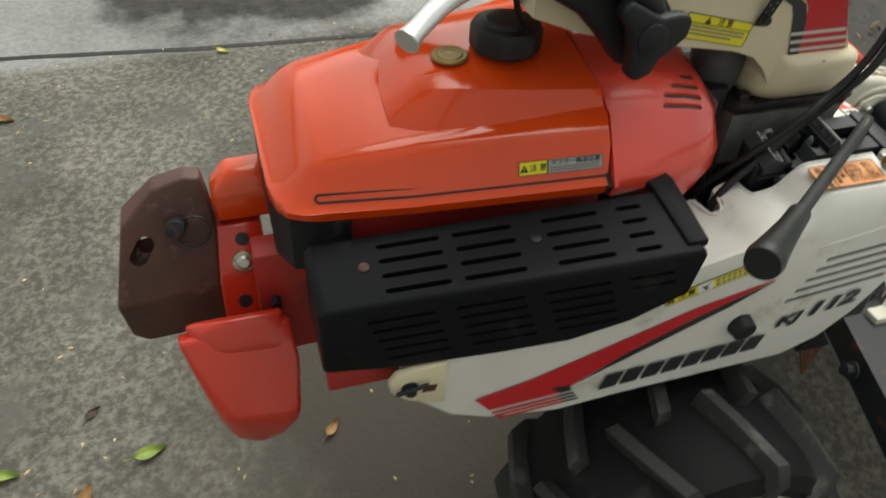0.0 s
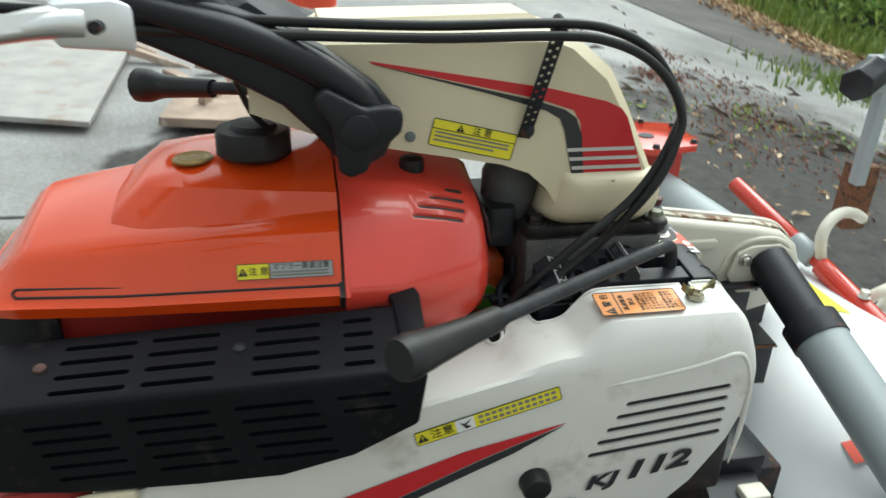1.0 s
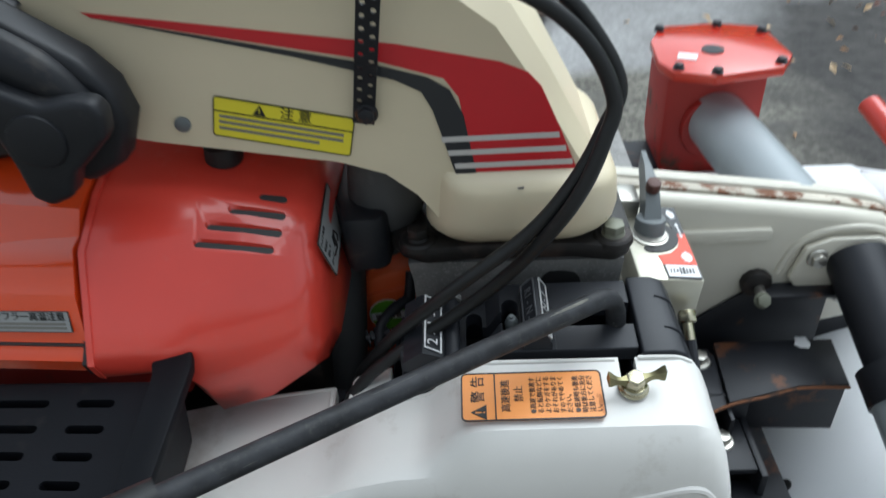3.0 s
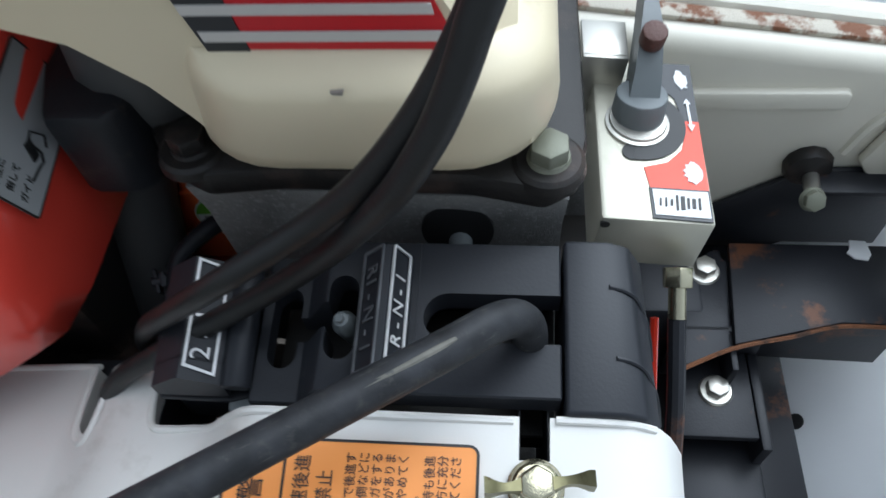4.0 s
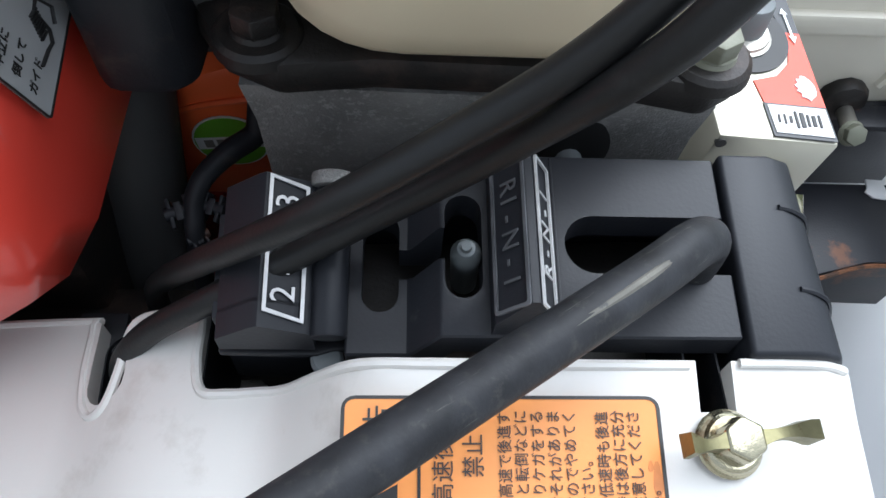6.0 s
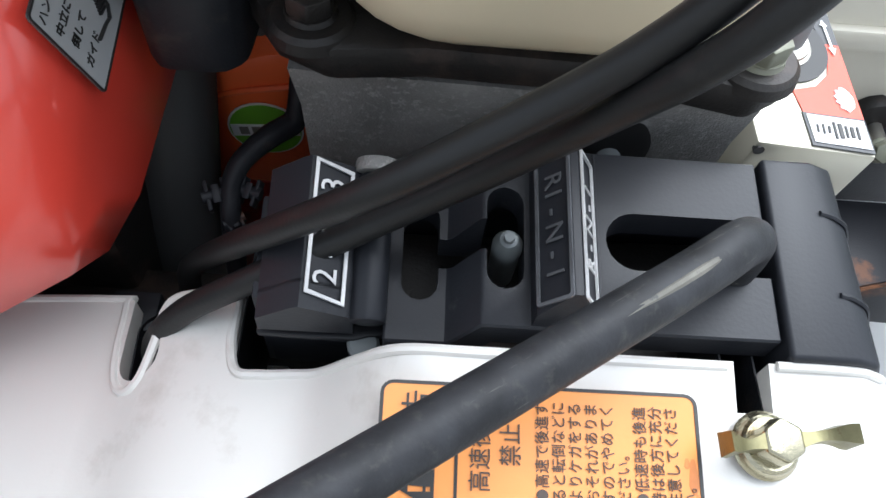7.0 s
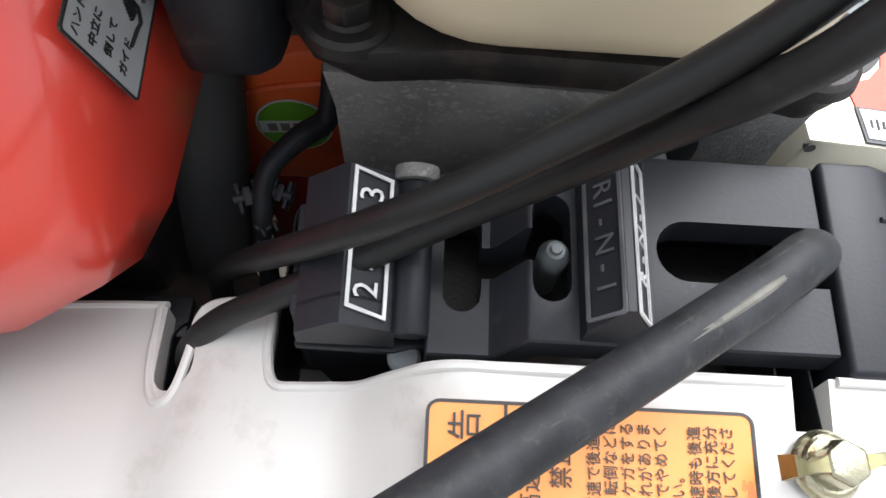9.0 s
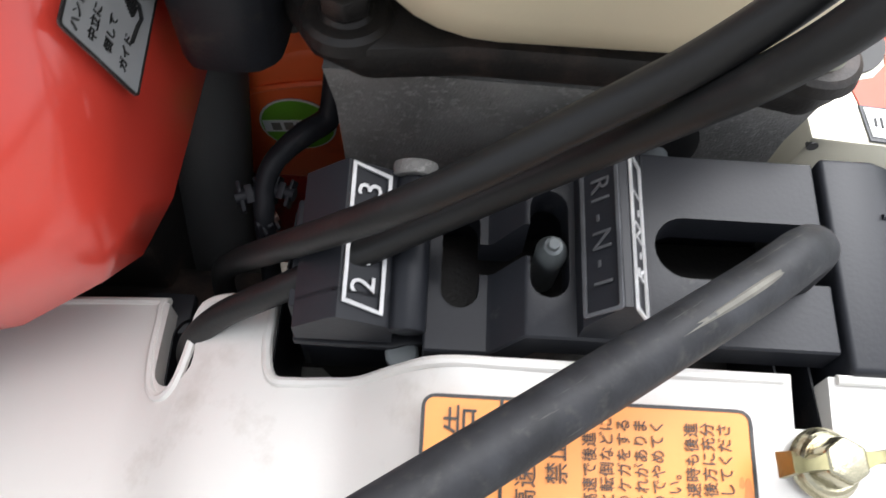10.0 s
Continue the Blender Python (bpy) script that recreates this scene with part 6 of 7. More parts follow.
STICK = facing((0.0014, 0.0843, 0.3175), (1, 0, 0.10), (-0.10, 0, 1)) @ Matrix.Diagonal((1.17, 1.15, 1, 1))
sticker = part("round_sticker", moved(slab(circle(0, 0, 0.0125, 28), 0, 0.0005), STICK), WHITELAB, fan, "round green sticker with a pale band")
part("green_field", moved(slab(circle(0, 0, 0.0118, 28), 0.0005, 0.0008), STICK), GREEN, sticker)
part("pale_band", moved(slab([(-0.0112, -0.0028), (0.0112, -0.0028), (0.0112, 0.0028), (-0.0112, 0.0028)], 0.0008, 0.0011), STICK), WHITELAB, sticker)
for k in range(4):
    part("writing", moved(slab([(-0.0085 + 0.0042 * k, -0.0018), (-0.0055 + 0.0042 * k, -0.0018), (-0.0055 + 0.0042 * k, 0.0018), (-0.0085 + 0.0042 * k, 0.0018)], 0.0011, 0.0013), STICK), GREYINK, sticker)
# black boxes added to fill the gap behind the gate with shade
part("engine_dark", rounded(joined(box(-0.10, -0.036, 0.02, 0.16, 0.20, 0.372), box(-0.06, 0.028, 0.118, 0.17, 0.18, 0.395)), 0.004), DARKCAST, tiller, "black filler added for the shade behind the gate")
part("link_hose", tube([(0.0215, 0.066, 0.3700), (0.0205, 0.061, 0.3600), (0.0188, 0.058, 0.3535), (0.0121, 0.052, 0.3527), (0.0065, 0.046, 0.3514), (0.0028, 0.040, 0.3500), (0.0010, 0.034, 0.3455), (0.0014, 0.026, 0.3370), (0.0010, 0.018, 0.3100)], [0.0034, 0.0036, 0.0040, 0.0040, 0.0036, 0.0034, 0.0034, 0.0034, 0.0034], 12, steps=5), BLACK, tiller, "thin black rubber hose")
for x, y, z, turn, k in ((-0.0035, 0.0330, 0.3440, 20, 1.0), (0.0068, 0.0350, 0.3440, -15, 0.9), (0.0020, 0.0270, 0.3385, 35, 0.8), (0.0024, 0.0220, 0.3330, 10, 0.8)):
    at = pose(x, y, z, 25, 0, turn) @ Matrix.Diagonal((k, k, k, 1))
    clevis = part("link_clevis", moved(joined(rod((-0.0045, 0, 0.001), (0.0045, 0, 0.001), 0.0024, segs=12), rounded(box(-0.0034, -0.0020, -0.0050, 0.0050, -0.003, 0.003), 0.0005), rounded(box(0.0020, 0.0034, -0.0050, 0.0050, -0.003, 0.003), 0.0005)), at), BLACKSTEEL, tiller, "oily steel linkage clevis")
    part("clevis_pin", moved(rounded(box(-0.0012, 0.0012, -0.0030, 0.0030, 0.0028, 0.0036), 0.0003), at), BLACKSTEEL, clevis, "oily dark pin")
part("slot_plate", rounded(box(-0.034, -0.019, -0.008, 0.006, 0.322, 0.3268), 0.001), BLACK, tiller, "black cable guide plate")
part("inner_frame", rounded(joined(box(-0.12, 0.19, -0.075, 0.03, 0.19, 0.30), box(0.02, 0.19, -0.06, 0.14, 0.15, 0.25)), 0.004), DARKCAST, tiller, "black chassis and transmission")

# label on the shroud's corner
m = facing((-0.0186, 0.0376, 0.4262), (-0.015, 0.985, 0.19), (-0.0060, -0.0056, 0.027))
lab = tag("guide_label", m, 0.050, 0.0280, SILVERLAB, shroud, 0.0006, 0.0012, "grey guide sticker with a line drawing")
for body, u, v in (("ハンドルは", -0.0235, 0.0100), ("中立に", -0.0225, 0.0045), ("倒して", -0.0215, -0.0008), ("ガイド", -0.0225, -0.0066)):
    part("writing", moved(letters(body, 0.0031, 0.00012, "LEFT"), m @ pose(u, v, 0.0008)), INK, lab)
dm = m @ pose(-0.0070, -0.0035, 0) @ Matrix.Diagonal((0.42, 0.42, 1, 1))
part("drawing", moved(tube([(-0.018, -0.010, 0.0008), (-0.006, -0.012, 0.0008), (0.0, -0.014, 0.0008), (0.006, -0.010, 0.0008), (0.008, 0.004, 0.0008), (0.016, 0.005, 0.0008), (0.020, -0.008, 0.0008), (0.012, -0.013, 0.0008)], 0.0007, 5, smooth=False), dm), INK, lab)
for k in range(8):
    part("hatch_line", moved(tube([(-0.004 + 0.0010 * k, -0.006 + 0.0016 * k, 0.0008), (0.0035 + 0.0010 * k, -0.008 + 0.0016 * k, 0.0008)], 0.0007, 5, smooth=False), dm), INK, lab)

# ---- speed selector box ----
SELZINC = material("pale_zinc_sheet", (0.53, 0.51, 0.42), 0.38, 0.55, vary=0.10, bump=0.03, dirt=(0.36, 0.33, 0.24), dirt_at=0.60, dirt_scale=45, soft=0.2)
sel = part("selector_box", rounded(box(0.1665, 0.2075, 0.037, 0.119, 0.349, 0.3775), 0.0018), SELZINC, tiller, "zinc-plated selector box with a red and black dial")
TOP = facing((0, 0, 0.3776), (1, 0, 0), (0, 1, 0))


def arc(cx, cy, r0, r1, a0, a1, n=14):
    return [(cx + r1 * math.cos(radians(a0 + (a1 - a0) * k / n)), cy + r1 * math.sin(radians(a0 + (a1 - a0) * k / n))) for k in range(n + 1)] + [(cx + r0 * math.cos(radians(a1 + (a0 - a1) * k / n)), cy + r0 * math.sin(radians(a1 + (a0 - a1) * k / n))) for k in range(n + 1)]


decal("black_field", [(0.184, 0.1180), (0.2068, 0.1180), (0.2066, 0.0860), (0.2010, 0.0860), (0.1985, 0.0980), (0.1925, 0.1050), (0.184, 0.1075)], BLACKFILM, sel, 0.0, TOP)
decal("red_field", [(0.2066, 0.0860), (0.2064, 0.0520), (0.1850, 0.0520), (0.1835, 0.0615), (0.1925, 0.0645), (0.1985, 0.0710), (0.2010, 0.0800), (0.2010, 0.0860)], SELRED, sel, 0.0, TOP)
decal("label_border", [(0.1845, 0.0520), (0.2064, 0.0520), (0.2062, 0.0378), (0.1848, 0.0382)], BLACKFILM, sel, 0.0001, TOP)
decal("paper_label", [(0.1855, 0.0510), (0.2056, 0.0510), (0.2054, 0.0392), (0.1858, 0.0396)], WHITELAB, sel, 0.0004, TOP)
for k, (h, w) in enumerate(((0.0016, 0.0003), (0.0020, 0.0003), (0.0014, 0.0004), (0.0034, 0.0004), (0.0030, 0.0007), (0.0024, 0.0004), (0.0022, 0.0006), (0.0026, 0.0004))):
    u = 0.1878 + 0.0020 * k
    decal("writing", [(u - w, 0.0452 - h), (u + w, 0.0452 - h), (u + w + 0.0003, 0.0452 + h), (u - w + 0.0003, 0.0452 + h)], INK, sel, 0.0008, TOP)
decal("dial_slot", arc(0.1825, 0.0835, 0.0112, 0.0188, -98, 100, 24), INK, sel, 0.0003, TOP)
decal("dial_slot", circle(0.1798, 0.0686, 0.0040, 18), INK, sel, 0.0002, TOP)
hare = [(-0.0012, 0.0056), (0.0006, 0.0050), (0.0014, 0.0030), (0.0026, 0.0022), (0.0028, -0.0018), (0.0020, -0.0028), (0.0026, -0.0046), (0.0010, -0.0040), (0.0000, -0.0054), (-0.0010, -0.0036), (-0.0022, -0.0014), (-0.0024, 0.0020), (-0.0016, 0.0034)]
tortoise = [(-0.0004, 0.0052), (0.0010, 0.0050), (0.0026, 0.0034), (0.0036, 0.0012), (0.0036, -0.0014), (0.0030, -0.0034), (0.0016, -0.0046), (0.0006, -0.0058), (-0.0006, -0.0046), (-0.0022, -0.0042), (-0.0018, -0.0026), (-0.0034, -0.0016), (-0.0024, -0.0006), (-0.0036, 0.0008), (-0.0022, 0.0018), (-0.0024, 0.0036), (-0.0010, 0.0036)]
for cx, cy, shape in ((0.2018, 0.1085, hare), (0.2012, 0.0600, tortoise)):
    decal("animal_mark", [(cx + u, cy + v) for u, v in shape], WHITELAB, sel, 0.0004, TOP)
decal("arrow", [(0.2030, 0.0980), (0.2045, 0.0950), (0.2036, 0.0950), (0.2038, 0.0840), (0.2049, 0.0840), (0.2034, 0.0805), (0.2020, 0.0840), (0.2029, 0.0840), (0.2027, 0.0950), (0.2016, 0.0950)], WHITELAB, sel, 0.0005, TOP)
part("side_hole", rod((0.1685, 0.0366, 0.3740), (0.1685, 0.039, 0.3740), 0.0018, segs=10), INK, sel)
part("washer", moved(lathe([(0.0124, 0), (0.0124, 0.0010), (0.0112, 0.0014), (0.0108, 0.0024)]), Matrix.Translation((0.1825, 0.0835, 0.3778))), ZINC, sel)
dial = part("selector_knob", joined(
    rounded(rod((0.1825, 0.0835, 0.3795), (0.1820, 0.0855, 0.394), 0.0105, 0.0098, segs=22), 0.001),
    rounded(loft([[(0.1765, 0.080, 0.391), (0.1885, 0.080, 0.391), (0.1875, 0.088, 0.402), (0.1775, 0.088, 0.402)],
                  [(0.1775, 0.094, 0.386), (0.1875, 0.094, 0.386), (0.1868, 0.100, 0.412), (0.1782, 0.100, 0.412)],
                  [(0.1805, 0.118, 0.396), (0.1860, 0.118, 0.396), (0.1855, 0.121, 0.414), (0.1812, 0.121, 0.414)],
                  [(0.1822, 0.138, 0.404), (0.1862, 0.138, 0.404), (0.1858, 0.140, 0.414), (0.1826, 0.140, 0.414)]]), 0.0018)), KNOBGREY, tiller, "grey plastic selector lever")
part("knob_bolt", rounded(rod((0.1825, 0.0975, 0.408), (0.1823, 0.0955, 0.4155), 0.0048, segs=14), 0.0008), RUSTBROWN, dial, "rusty bolt end")
part("tab", rounded(joined(box(0.160, 0.178, 0.106, 0.126, 0.3895, 0.3915), box(0.160, 0.178, 0.104, 0.106, 0.362, 0.3915)), 0.0006), ZINC, sel, "bent zinc tab")
turn_box = Matrix.Translation((0.185, 0.0685, 0.3720)) @ pose(0, 0, 0, 0, 5, 0) @ Matrix.Translation((-0.187, -0.060, -0.3776))
for ob in (sel, *sel.children, dial, *dial.children):
    ob.data.transform(turn_box)
shifted([dial], 0.0, 0.003, -0.005)
part("clevis_bolt", joined(rounded(rod((0.195, 0.0405, 0.350), (0.195, 0.034, 0.346), 0.0058, segs=6), 0.0005), rod((0.195, 0.034, 0.346), (0.195, 0.024, 0.340), 0.0034, segs=12)), YZINC, tiller, "yellow zinc adjuster nut")
part("adjuster_rod", tube([(0.195, 0.026, 0.341), (0.196, -0.005, 0.315), (0.197, -0.03, 0.28), (0.198, -0.05, 0.24)], 0.0035, 10), BLACKSTEEL, tiller, "thin black adjuster rod")
part("red_hose", tube([(0.1890, 0.030, 0.330), (0.1895, -0.005, 0.300), (0.191, -0.04, 0.26)], 0.0017, 8), BUMPER_RED, tiller, "thin red hose")

# ---- chain case and cross tube ----
case = part("chain_case", rounded(slab([(0.148, 0.3675), (0.250, 0.353), (0.345, 0.3385), (0.378, 0.331), (0.400, 0.314), (0.410, 0.290), (0.406, 0.258), (0.388, 0.236), (0.350, 0.226), (0.24, 0.226), (0.148, 0.27)], 0.156, 0.205, "y"), 0.008, 3), OFFWHITE, tiller, "chipped off-white chain case with a rusty seam")
part("case_seam", rounded(slab([(0.148, 0.3675), (0.250, 0.353), (0.345, 0.3385), (0.378, 0.331), (0.400, 0.314), (0.4015, 0.3155), (0.379, 0.3335), (0.3455, 0.3415), (0.250, 0.356), (0.148, 0.3705)], 0.168, 0.178, "y"), 0.0008), SEAMRUST, case, "rusty pinched seam")
part("case_rail", tube([(0.148, 0.183, 0.3690), (0.250, 0.183, 0.3545), (0.345, 0.183, 0.3400), (0.378, 0.183, 0.3322), (0.400, 0.183, 0.3150)], 0.0042, 8, steps=4), OFFWHITE, case)
part("emboss", rounded(slab(softbox(0.215, 0.292, 0.318, 0.330, 0.004), 0.1515, 0.158, "y"), 0.002), OFFWHITE, case)
part("emboss", tube([(0.304, 0.156, 0.285), (0.312, 0.156, 0.309), (0.330, 0.156, 0.323), (0.362, 0.156, 0.326), (0.386, 0.156, 0.316), (0.397, 0.156, 0.297)], 0.003, 8), OFFWHITE, case)
flange = part("flange_plate", rounded(slab([(0.318, 0.285), (0.326, 0.314), (0.344, 0.322), (0.380, 0.322), (0.398, 0.312), (0.400, 0.288), (0.385, 0.262), (0.335, 0.262)], 0.149, 0.1555, "y"), 0.002), OFFWHITE, tiller, "grimy flange plate")
for p in ((0.387, 0.148, 0.304), (0.335, 0.148, 0.306), (0.36, 0.148, 0.27)):
    bolt(p, (0, -1, 0), 0.0060, 0.005, 0.008, ZINC, flange)
shifted([flange], -0.007, 0.0, -0.002)
axle = part("cross_tube", rod((0.3605, 0.152, 0.2995), (0.3665, 0.050, 0.2575), 0.0232, segs=28), BLACKSTEEL, tiller, "black cross tube")
part("tube_collar", rod((0.3655, 0.068, 0.265), (0.3670, 0.044, 0.2548), 0.0305, segs=28), BLACKSTEEL, axle)
part("grey_tube", rod((0.3665, 0.052, 0.258), (0.390, -0.30, 0.112), 0.0285, segs=28), GREYPAINT, tiller, "smooth grey painted cross tube")
part("far_tube", rod((0.326, 0.192, 0.3125), (0.306, 0.366, 0.318), 0.0290, segs=28), GREYPAINT, tiller, "smooth grey painted cross tube")
part("far_web", rounded(joined(box(0.20, 0.42, 0.205, 0.37, 0.10, 0.235), box(0.20, 0.30, 0.36, 0.43, 0.10, 0.262)), 0.008), BLACKSTEEL, tiller, "black frame behind the chain case")
part("cover_hump", rounded(slab([(0.24, 0.207), (0.246, 0.31), (0.262, 0.34), (0.29, 0.358), (0.36, 0.362), (0.46, 0.36), (0.46, 0.207)], 0.236, 0.262), 0.010, 3), DECK, tiller, "pale rounded rotor housing")
part("gearbox_rear", rounded(box(0.10, 0.198, 0.165, 0.30, 0.15, 0.350), 0.006), CAST, tiller, "grey rear of the cast gearbox")

# black brackets in front of the chain case
link = part("link_plate", rounded(slab([(0.244, 0.250), (0.292, 0.288), (0.352, 0.290), (0.352, 0.222), (0.246, 0.222)], 0.140, 0.1435, "y"), 0.001), BLACKSTEEL, tiller, "black steel link plate")
link_b = part("link_flange", rounded(slab([(0.292, 0.125), (0.352, 0.125), (0.352, 0.1395), (0.292, 0.1395)], 0.2855, 0.2895), 0.001), BLACKSTEEL, tiller)
nut_ = part("pivot_nut", moved(lathe([(0.0120, 0), (0.0130, 0.004), (0.0115, 0.008), (0.006, 0.010)], 12), pose(0.296, 0.157, 0.286, 90, 0, 0)), DARKCAST, tiller, "greasy black pivot nut")
pin_ = part("pivot_pin", rod((0.296, 0.150, 0.286), (0.290, 0.120, 0.292), 0.0042, segs=12), ZINC, tiller)
link_c = bolt((0.289, 0.118, 0.2925), (0, -0.8, 0.6), 0.0055, 0.004, 0.0065, OLIVE, tiller, "link_bolt")
shifted([link, link_b, pin_, link_c], -0.004, 0.0115, -0.014)
shifted([nut_], -0.008, 0.0, -0.009)
br = part("hitch_bracket", rounded(slab([(0.224, 0.061), (0.2535, 0.073), (0.259, 0.128), (0.252, 0.136), (0.230, 0.122)], 0.231, 0.2345), 0.0008), BLACKSTEEL, tiller, "black steel hitch bracket with rusty edges")
part("web", rounded(slab([(0.2548, 0.0738), (0.312, 0.0885), (0.350, 0.088), (0.356, 0.1385), (0.2605, 0.1385)], 0.2335, 0.2385), 0.0008), BLACKSTEEL, br)
part("web_edge", tube([(0.226, 0.0605, 0.2330), (0.254, 0.0722, 0.2365), (0.285, 0.0800, 0.2365), (0.312, 0.0872, 0.2365), (0.350, 0.0868, 0.2365)], 0.0013, 6), RUST, br, "rust along the bracket's edge")
part("side_web", rounded(slab([(0.062, 0.232), (0.138, 0.232), (0.138, 0.150), (0.062, 0.160)], 0.2535, 0.257, "x"), 0.0008), BLACKSTEEL, br)
bolt((0.245, 0.121, 0.2345), (0, 0, 1), 0.0062, 0.006, 0.0092, ZINC, br)
part("drop_plate", rounded(slab([(0.2575, 0.2335), (0.352, 0.2335), (0.352, 0.180), (0.2575, 0.185)], 0.094, 0.098, "y"), 0.0008), BLACKSTEEL, br)
part("white_chip", rounded(slab([(u + 0.008, v + 0.009) for u, v in ((0.3155, 0.1235), (0.319, 0.1195), (0.326, 0.1185), (0.3285, 0.1225), (0.3275, 0.1315), (0.3185, 0.1320), (0.3175, 0.126))], 0.2387, 0.2400), 0.0004), WHITELAB, br, "bare white gap in the bracket")
shifted([br], -0.003, -0.002, -0.0105)
br = part("hitch_bracket", rounded(box(0.226, 0.2675, 0.036, 0.0855, 0.203, 0.2085), 0.001), BLACKSTEEL, tiller, "black steel hitch bracket with rusty edges")
part("back_plate", rounded(box(0.226, 0.274, 0.0860, 0.090, 0.175, 0.232), 0.001), BLACKSTEEL, br)
part("side_plate", rounded(box(0.268, 0.2735, 0.030, 0.0855, 0.160, 0.2085), 0.001), BLACKSTEEL, br)
bolt((0.248, 0.062, 0.2085), (0, 0, 1), 0.0062, 0.006, 0.0092, ZINC, br)
shifted([br], -0.002, -0.005, -0.008)
part("hitch_plate", rounded(box(0.222, 0.272, -0.03, 0.040, 0.150, 0.178), 0.003), BLACKSTEEL, tiller, "rusty hitch plate")
rear = part("rear_frame", rounded(box(0.20, 0.305, -0.02, 0.19, 0.06, 0.150), 0.004), BLACKSTEEL, tiller, "black rear frame")
part("upright", rounded(box(0.20, 0.24, 0.092, 0.17, 0.1495, 0.225), 0.003), BLACKSTEEL, rear)

# ---- rotary tiller cover ----
def deck_point(a, y, r=0.285):
    return (0.50 + r * math.sin(radians(a)), y, -0.095 + r * math.cos(radians(a)))


bm = bmesh.new()
for r, flip in ((0.285, 0), (0.282, 1)):
    grid = [[bm.verts.new(deck_point(a, y, r)) for a in range(-44, 61, 4)] for y in (-0.34, -0.1, 0.116, 0.126, 0.25, 0.40, 0.46)]
    for p, q in zip(grid, grid[1:]):
        for i in range(len(p) - 1):
            bm.faces.new((p[i], p[i + 1], q[i + 1], q[i]) if not flip else (p[i], q[i], q[i + 1], p[i + 1]))
deck = part("rotor_cover", bm, DECK, tiller, "pale grey sheet-steel rotor cover")
part("side_panel", rounded(slab([(0.31, 0.13), (0.40, 0.175), (0.50, 0.196), (0.60, 0.176), (0.70, 0.12), (0.73, 0.0), (0.30, 0.02)], 0.455, 0.462, "y"), 0.001), DECK, deck)
for a, y, mat, r in ((-40.2, 0.072, INK, 0.0052), (0.5, 0.165, GREYPAINT, 0.004), (5, 0.330, GREYPAINT, 0.004)):
    p = Vector(deck_point(a, y, 0.2856))
    part("rivet", moved(lathe([(r, 0), (r * 0.95, 0.0008), (r * 0.5, 0.0014)]), Matrix.Translation(p) @ pose(0, 0, 0, 0, a, 0)), mat, deck)


def on_deck(a, y, turn=0.0):
    return Matrix.Translation(deck_point(a, y, 0.2862)) @ pose(0, 0, 0, 0, a, turn)


part("yellow_mark", moved(slab([(-0.018, -0.050), (0.020, -0.055), (0.0, 0.055), (-0.022, 0.05)], 0, 0.0008), on_deck(5.0, 0.250, -8)), YELLOW, deck, "yellow triangular warning mark")
lab = part("hand_warning", moved(slab(softbox(-0.022, 0.022, -0.016, 0.016, 0.002), 0, 0.0006), on_deck(-22, -0.03, -12)), WHITELAB, deck, "red and white warning sticker")
part("red_band", moved(slab([(-0.022, -0.016), (-0.010, -0.016), (-0.010, 0.016), (-0.022, 0.016)], 0.0006, 0.0009), on_deck(-22, -0.03, -12)), SELRED, lab)
part("pictogram", moved(slab([(0.0, -0.010), (0.012, -0.012), (0.016, -0.004), (0.010, -0.002), (0.004, 0.006), (-0.002, 0.0)], 0.0006, 0.0009), on_deck(-22, -0.03, -12)), GREYINK, lab)
# the body's darker red holds the shade below its lid
box_ = part("far_gearbox", rounded(slab([(0.272, 0.270), (0.366, 0.270), (0.374, 0.300), (0.374, 0.395), (0.266, 0.395), (0.266, 0.300)], 0.352, 0.430, "y"), 0.006), DARK_RED, tiller, "red drive gearbox with shade in its body colour")
part("gearbox_lid", rounded(slab([(0.262, 0.318), (0.300, 0.304), (0.372, 0.318), (0.390, 0.345), (0.386, 0.425), (0.340, 0.442), (0.276, 0.440), (0.256, 0.40), (0.252, 0.345)], 0.396, 0.406), 0.002), BUMPER_RED, box_)
part("lid_hole", moved(lathe([(0.0115, 0), (0.0115, 0.001), (0.008, 0.0012)]), Matrix.Translation((0.314, 0.366, 0.4062))), BLACKSTEEL, box_)
part("lid_sticker", moved(slab([(-0.010, -0.007), (0.010, -0.007), (0.010, 0.007), (-0.010, 0.007)], 0, 0.0006), Matrix.Translation((0.284, 0.352, 0.4062)) @ pose(0, 0, 0, 0, 0, -20)), WHITELAB, box_)
for p in ((0.268, 0.325), (0.303, 0.311), (0.372, 0.328), (0.380, 0.410), (0.338, 0.434), (0.272, 0.428)):
    bolt((p[0], p[1], 0.406), (0, 0, 1), 0.0048, 0.003, 0.006, BLACKSTEEL, box_)
part("neck", rounded(rod((0.320, 0.343, 0.330), (0.320, 0.360, 0.331), 0.034, segs=24), 0.003), DARK_RED, box_, "red tube socket")

shrink = Matrix.Translation((0.316, 0.366, 0.345)) @ Matrix.Diagonal((0.90, 0.94, 0.97, 1)) @ Matrix.Translation((-0.320, -0.366, -0.345))
for ob in (box_, *box_.children):
    ob.data.transform(shrink)

shifted([box_], -0.013, 0.006, -0.020)

# red adjuster bar and the stay behind it
bar = part("adjuster_bar", joined(rounded(rod((0.545, 0.525, 0.272), (0.578, 0.375, 0.224), 0.0130, segs=14), 0.003), rod((0.578, 0.375, 0.224), (0.588, 0.330, 0.209), 0.009, segs=12), rounded(rod((0.586, 0.340, 0.212), (0.640, 0.05, 0.117), 0.0150, segs=16), 0.002)), BUMPER_RED, tiller, "red painted adjuster bar")
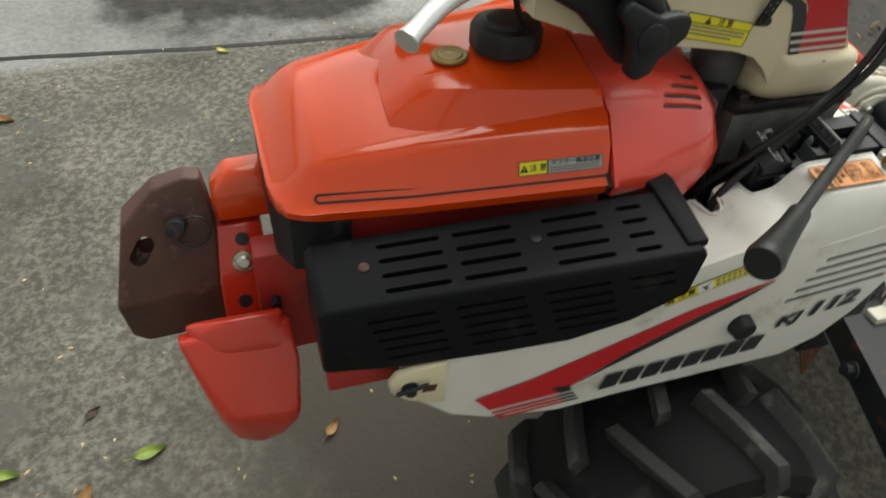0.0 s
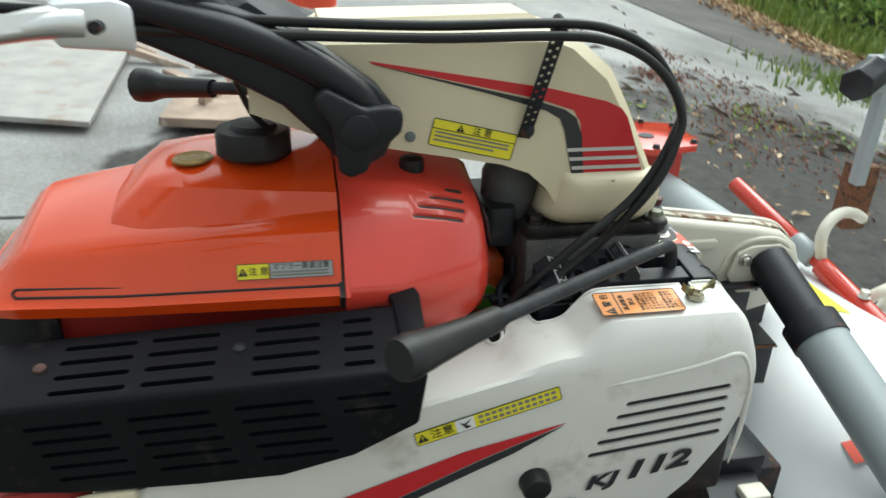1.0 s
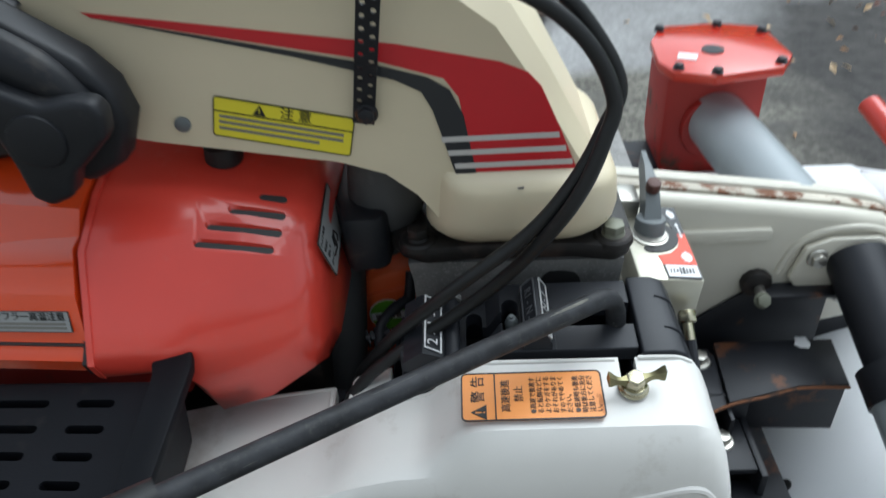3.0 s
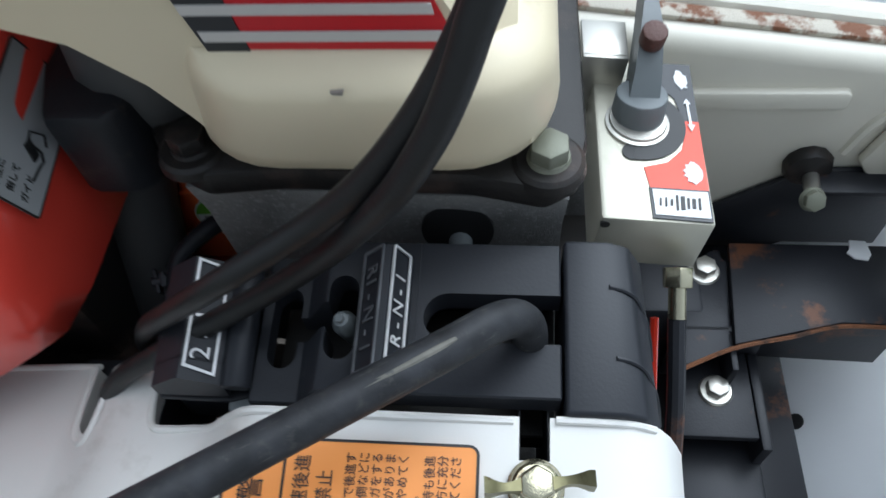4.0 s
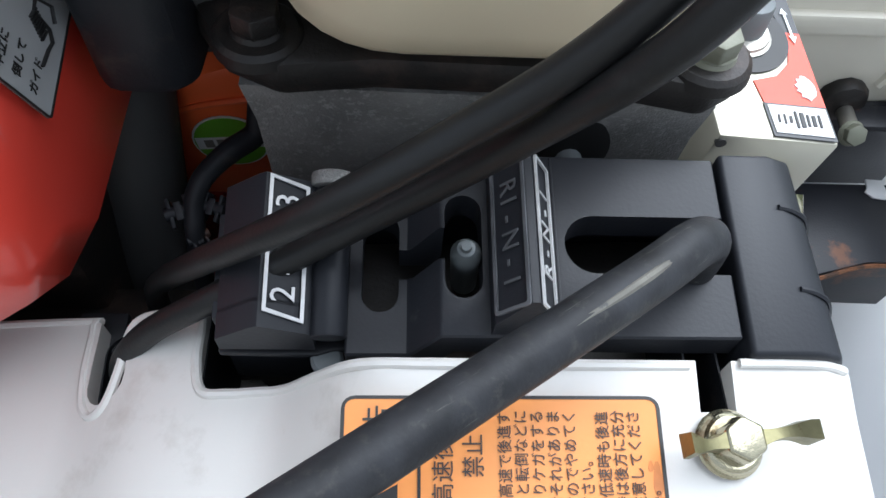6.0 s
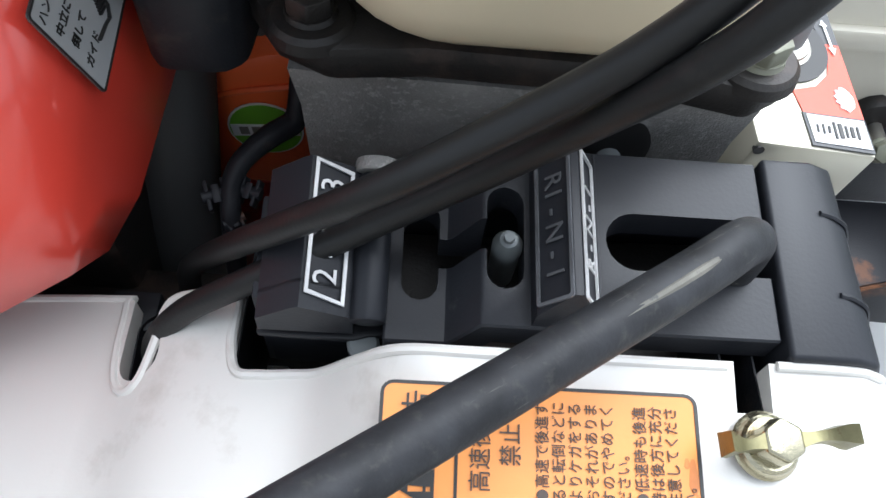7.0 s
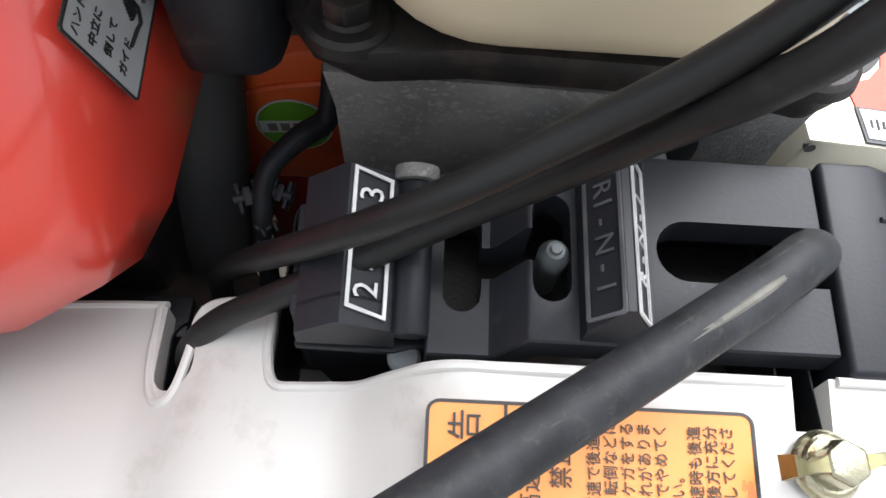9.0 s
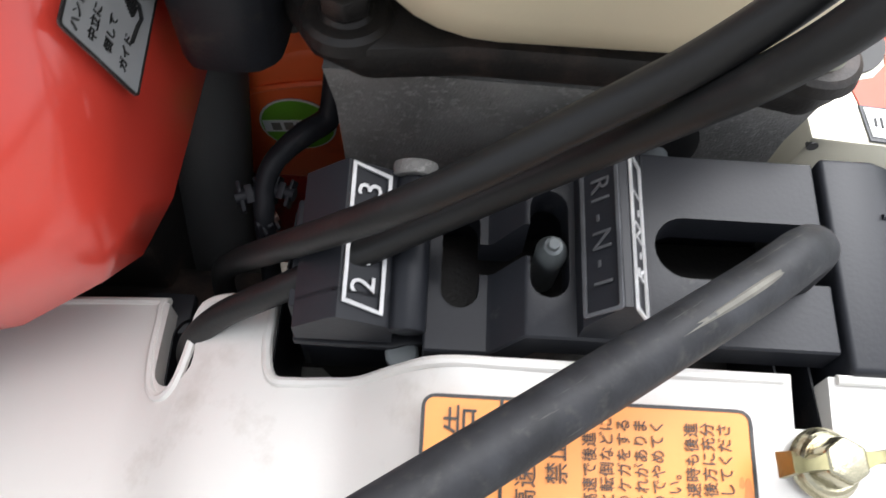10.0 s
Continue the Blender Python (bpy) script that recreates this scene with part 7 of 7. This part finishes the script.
part("collar", rounded(rod((0.575, 0.392, 0.229), (0.584, 0.352, 0.216), 0.0165, segs=16), 0.002), GREYPAINT, bar, "galvanised collar")
bolt((0.60, 0.262, 0.202), (0, 0, 1), 0.007, 0.008, 0.009, ZINC, bar)
stay_a = part("hook_stay", tube([(0.590, 0.345, 0.21), (0.584, 0.350, 0.250), (0.600, 0.362, 0.270), (0.630, 0.378, 0.276), (0.665, 0.392, 0.268), (0.69, 0.40, 0.255)], 0.0085, 12), OFFWHITE, tiller, "bent off-white stay")
stay_b = part("hook_stay", tube([(0.615, 0.285, 0.175), (0.640, 0.275, 0.200), (0.668, 0.285, 0.195), (0.672, 0.30, 0.15)], 0.0085, 12), OFFWHITE, tiller, "bent off-white stay")
lug_ = part("rusty_lug", rounded(box(0.675, 0.715, 0.385, 0.42, 0.225, 0.33), 0.004), RUST, tiller, "rusty steel lug")
post = part("depth_post", rounded(joined(box(0.674, 0.692, 0.382, 0.402, 0.30, 0.66), box(0.650, 0.700, 0.378, 0.406, 0.445, 0.495)), 0.003), GREYPAINT, tiller, "grey depth-wheel post")
part("post_nut", rounded(rod((0.600, 0.352, 0.463), (0.655, 0.388, 0.474), 0.0245, segs=6), 0.003), BLACKSTEEL, post, "dark hexagon nut")
part("crank", joined(rod((0.618, 0.365, 0.640), (0.690, 0.40, 0.636), 0.013, segs=14), tube([(0.612, 0.362, 0.66), (0.604, 0.358, 0.640), (0.612, 0.362, 0.622)], 0.006, 8)), CHROME, post, "white crank end")

shifted([bar, stay_a, stay_b], -0.018, -0.037, -0.010)
shifted([post, lug_], -0.013, 0.0, -0.010)

# ---- wheel under the cover ----
HUB = Matrix.Translation((-0.02, -0.105, -0.035)) @ pose(0, 0, 0, 90, 0, 0)
wheel = part("tyre", moved(lathe([(0.112, -0.075), (0.126, -0.088), (0.143, -0.093), (0.160, -0.086), (0.168, -0.060), (0.171, -0.02), (0.171, 0.02), (0.168, 0.060), (0.160, 0.086), (0.143, 0.093), (0.126, 0.088), (0.112, 0.075)], 48), HUB), TYRE, tiller, "black lugged tyre with mud")
for k in range(11):
    for s_ in (-1, 1):
        a = 360 / 11 * (k + (0.5 if s_ > 0 else 0)) + 8
        lug = rounded(loft([[(-0.030, s_ * -0.006, 0.166), (-0.010, s_ * -0.006, 0.166), (-0.013, s_ * -0.006, 0.190), (-0.027, s_ * -0.006, 0.190)], [(-0.016, s_ * 0.035, 0.166), (0.004, s_ * 0.035, 0.166), (0.001, s_ * 0.035, 0.189), (-0.013, s_ * 0.035, 0.189)], [(0.006, s_ * 0.090, 0.148), (0.026, s_ * 0.090, 0.148), (0.023, s_ * 0.088, 0.180), (0.009, s_ * 0.088, 0.180)], [(0.012, s_ * 0.095, 0.128), (0.030, s_ * 0.095, 0.128), (0.028, s_ * 0.099, 0.158), (0.014, s_ * 0.099, 0.158)]]), 0.003, 1)
        part("lug", moved(lug, Matrix.Translation((-0.02, -0.105, -0.035)) @ pose(0, 0, 0, 0, a, 0)), LUGRUBBER, wheel)
part("rim", moved(lathe([(0.020, 0.030), (0.070, 0.034), (0.088, 0.062), (0.112, 0.082), (0.125, 0.090), (0.126, 0.082), (0.108, 0.06), (0.108, -0.075), (0.02, -0.06)], 36), HUB), OFFWHITE, wheel, "cream wheel rim")
# a pale deck flap, with its shade put in as grey
part("side_flap", rounded(loft([[(0.150, -0.235, 0.100), (0.182, -0.240, 0.100), (0.182, -0.240, 0.106), (0.150, -0.235, 0.106)], [(0.212, -0.020, 0.112), (0.245, -0.025, 0.112), (0.245, -0.025, 0.118), (0.212, -0.020, 0.118)]]), 0.001), GREYPAINT, tiller, "pale deck flap beside the wheel, greyed for shade")
side = part("side_beam", rounded(loft([[(0.142, -0.235, 0.110), (0.196, -0.240, 0.110), (0.200, -0.240, 0.150), (0.146, -0.235, 0.150)], [(0.207, -0.015, 0.125), (0.262, -0.020, 0.125), (0.266, -0.020, 0.160), (0.211, -0.015, 0.160)]]), 0.002), BLACKSTEEL, tiller, "black square side beam")
bolt((0.172, -0.110, 0.140), (-0.9, 0.2, 0.3), 0.0075, 0.010, 0.011, BLACKSTEEL, side)
part("beam_block", rounded(box(0.229, 0.256, -0.070, -0.050, 0.150, 0.166), 0.003), OFFWHITE, tiller, "off-white block on the beam")
part("tine_guard", rounded(slab([(-0.06, -0.030), (0.06, -0.030), (0.05, 0.012), (-0.05, 0.012)], -0.002, 0.002), 0.001), RUST, tiller).data.transform(Matrix.Translation((0.36, 0.08, -0.06)) @ pose(0, 0, 0, 60, 0, 30))
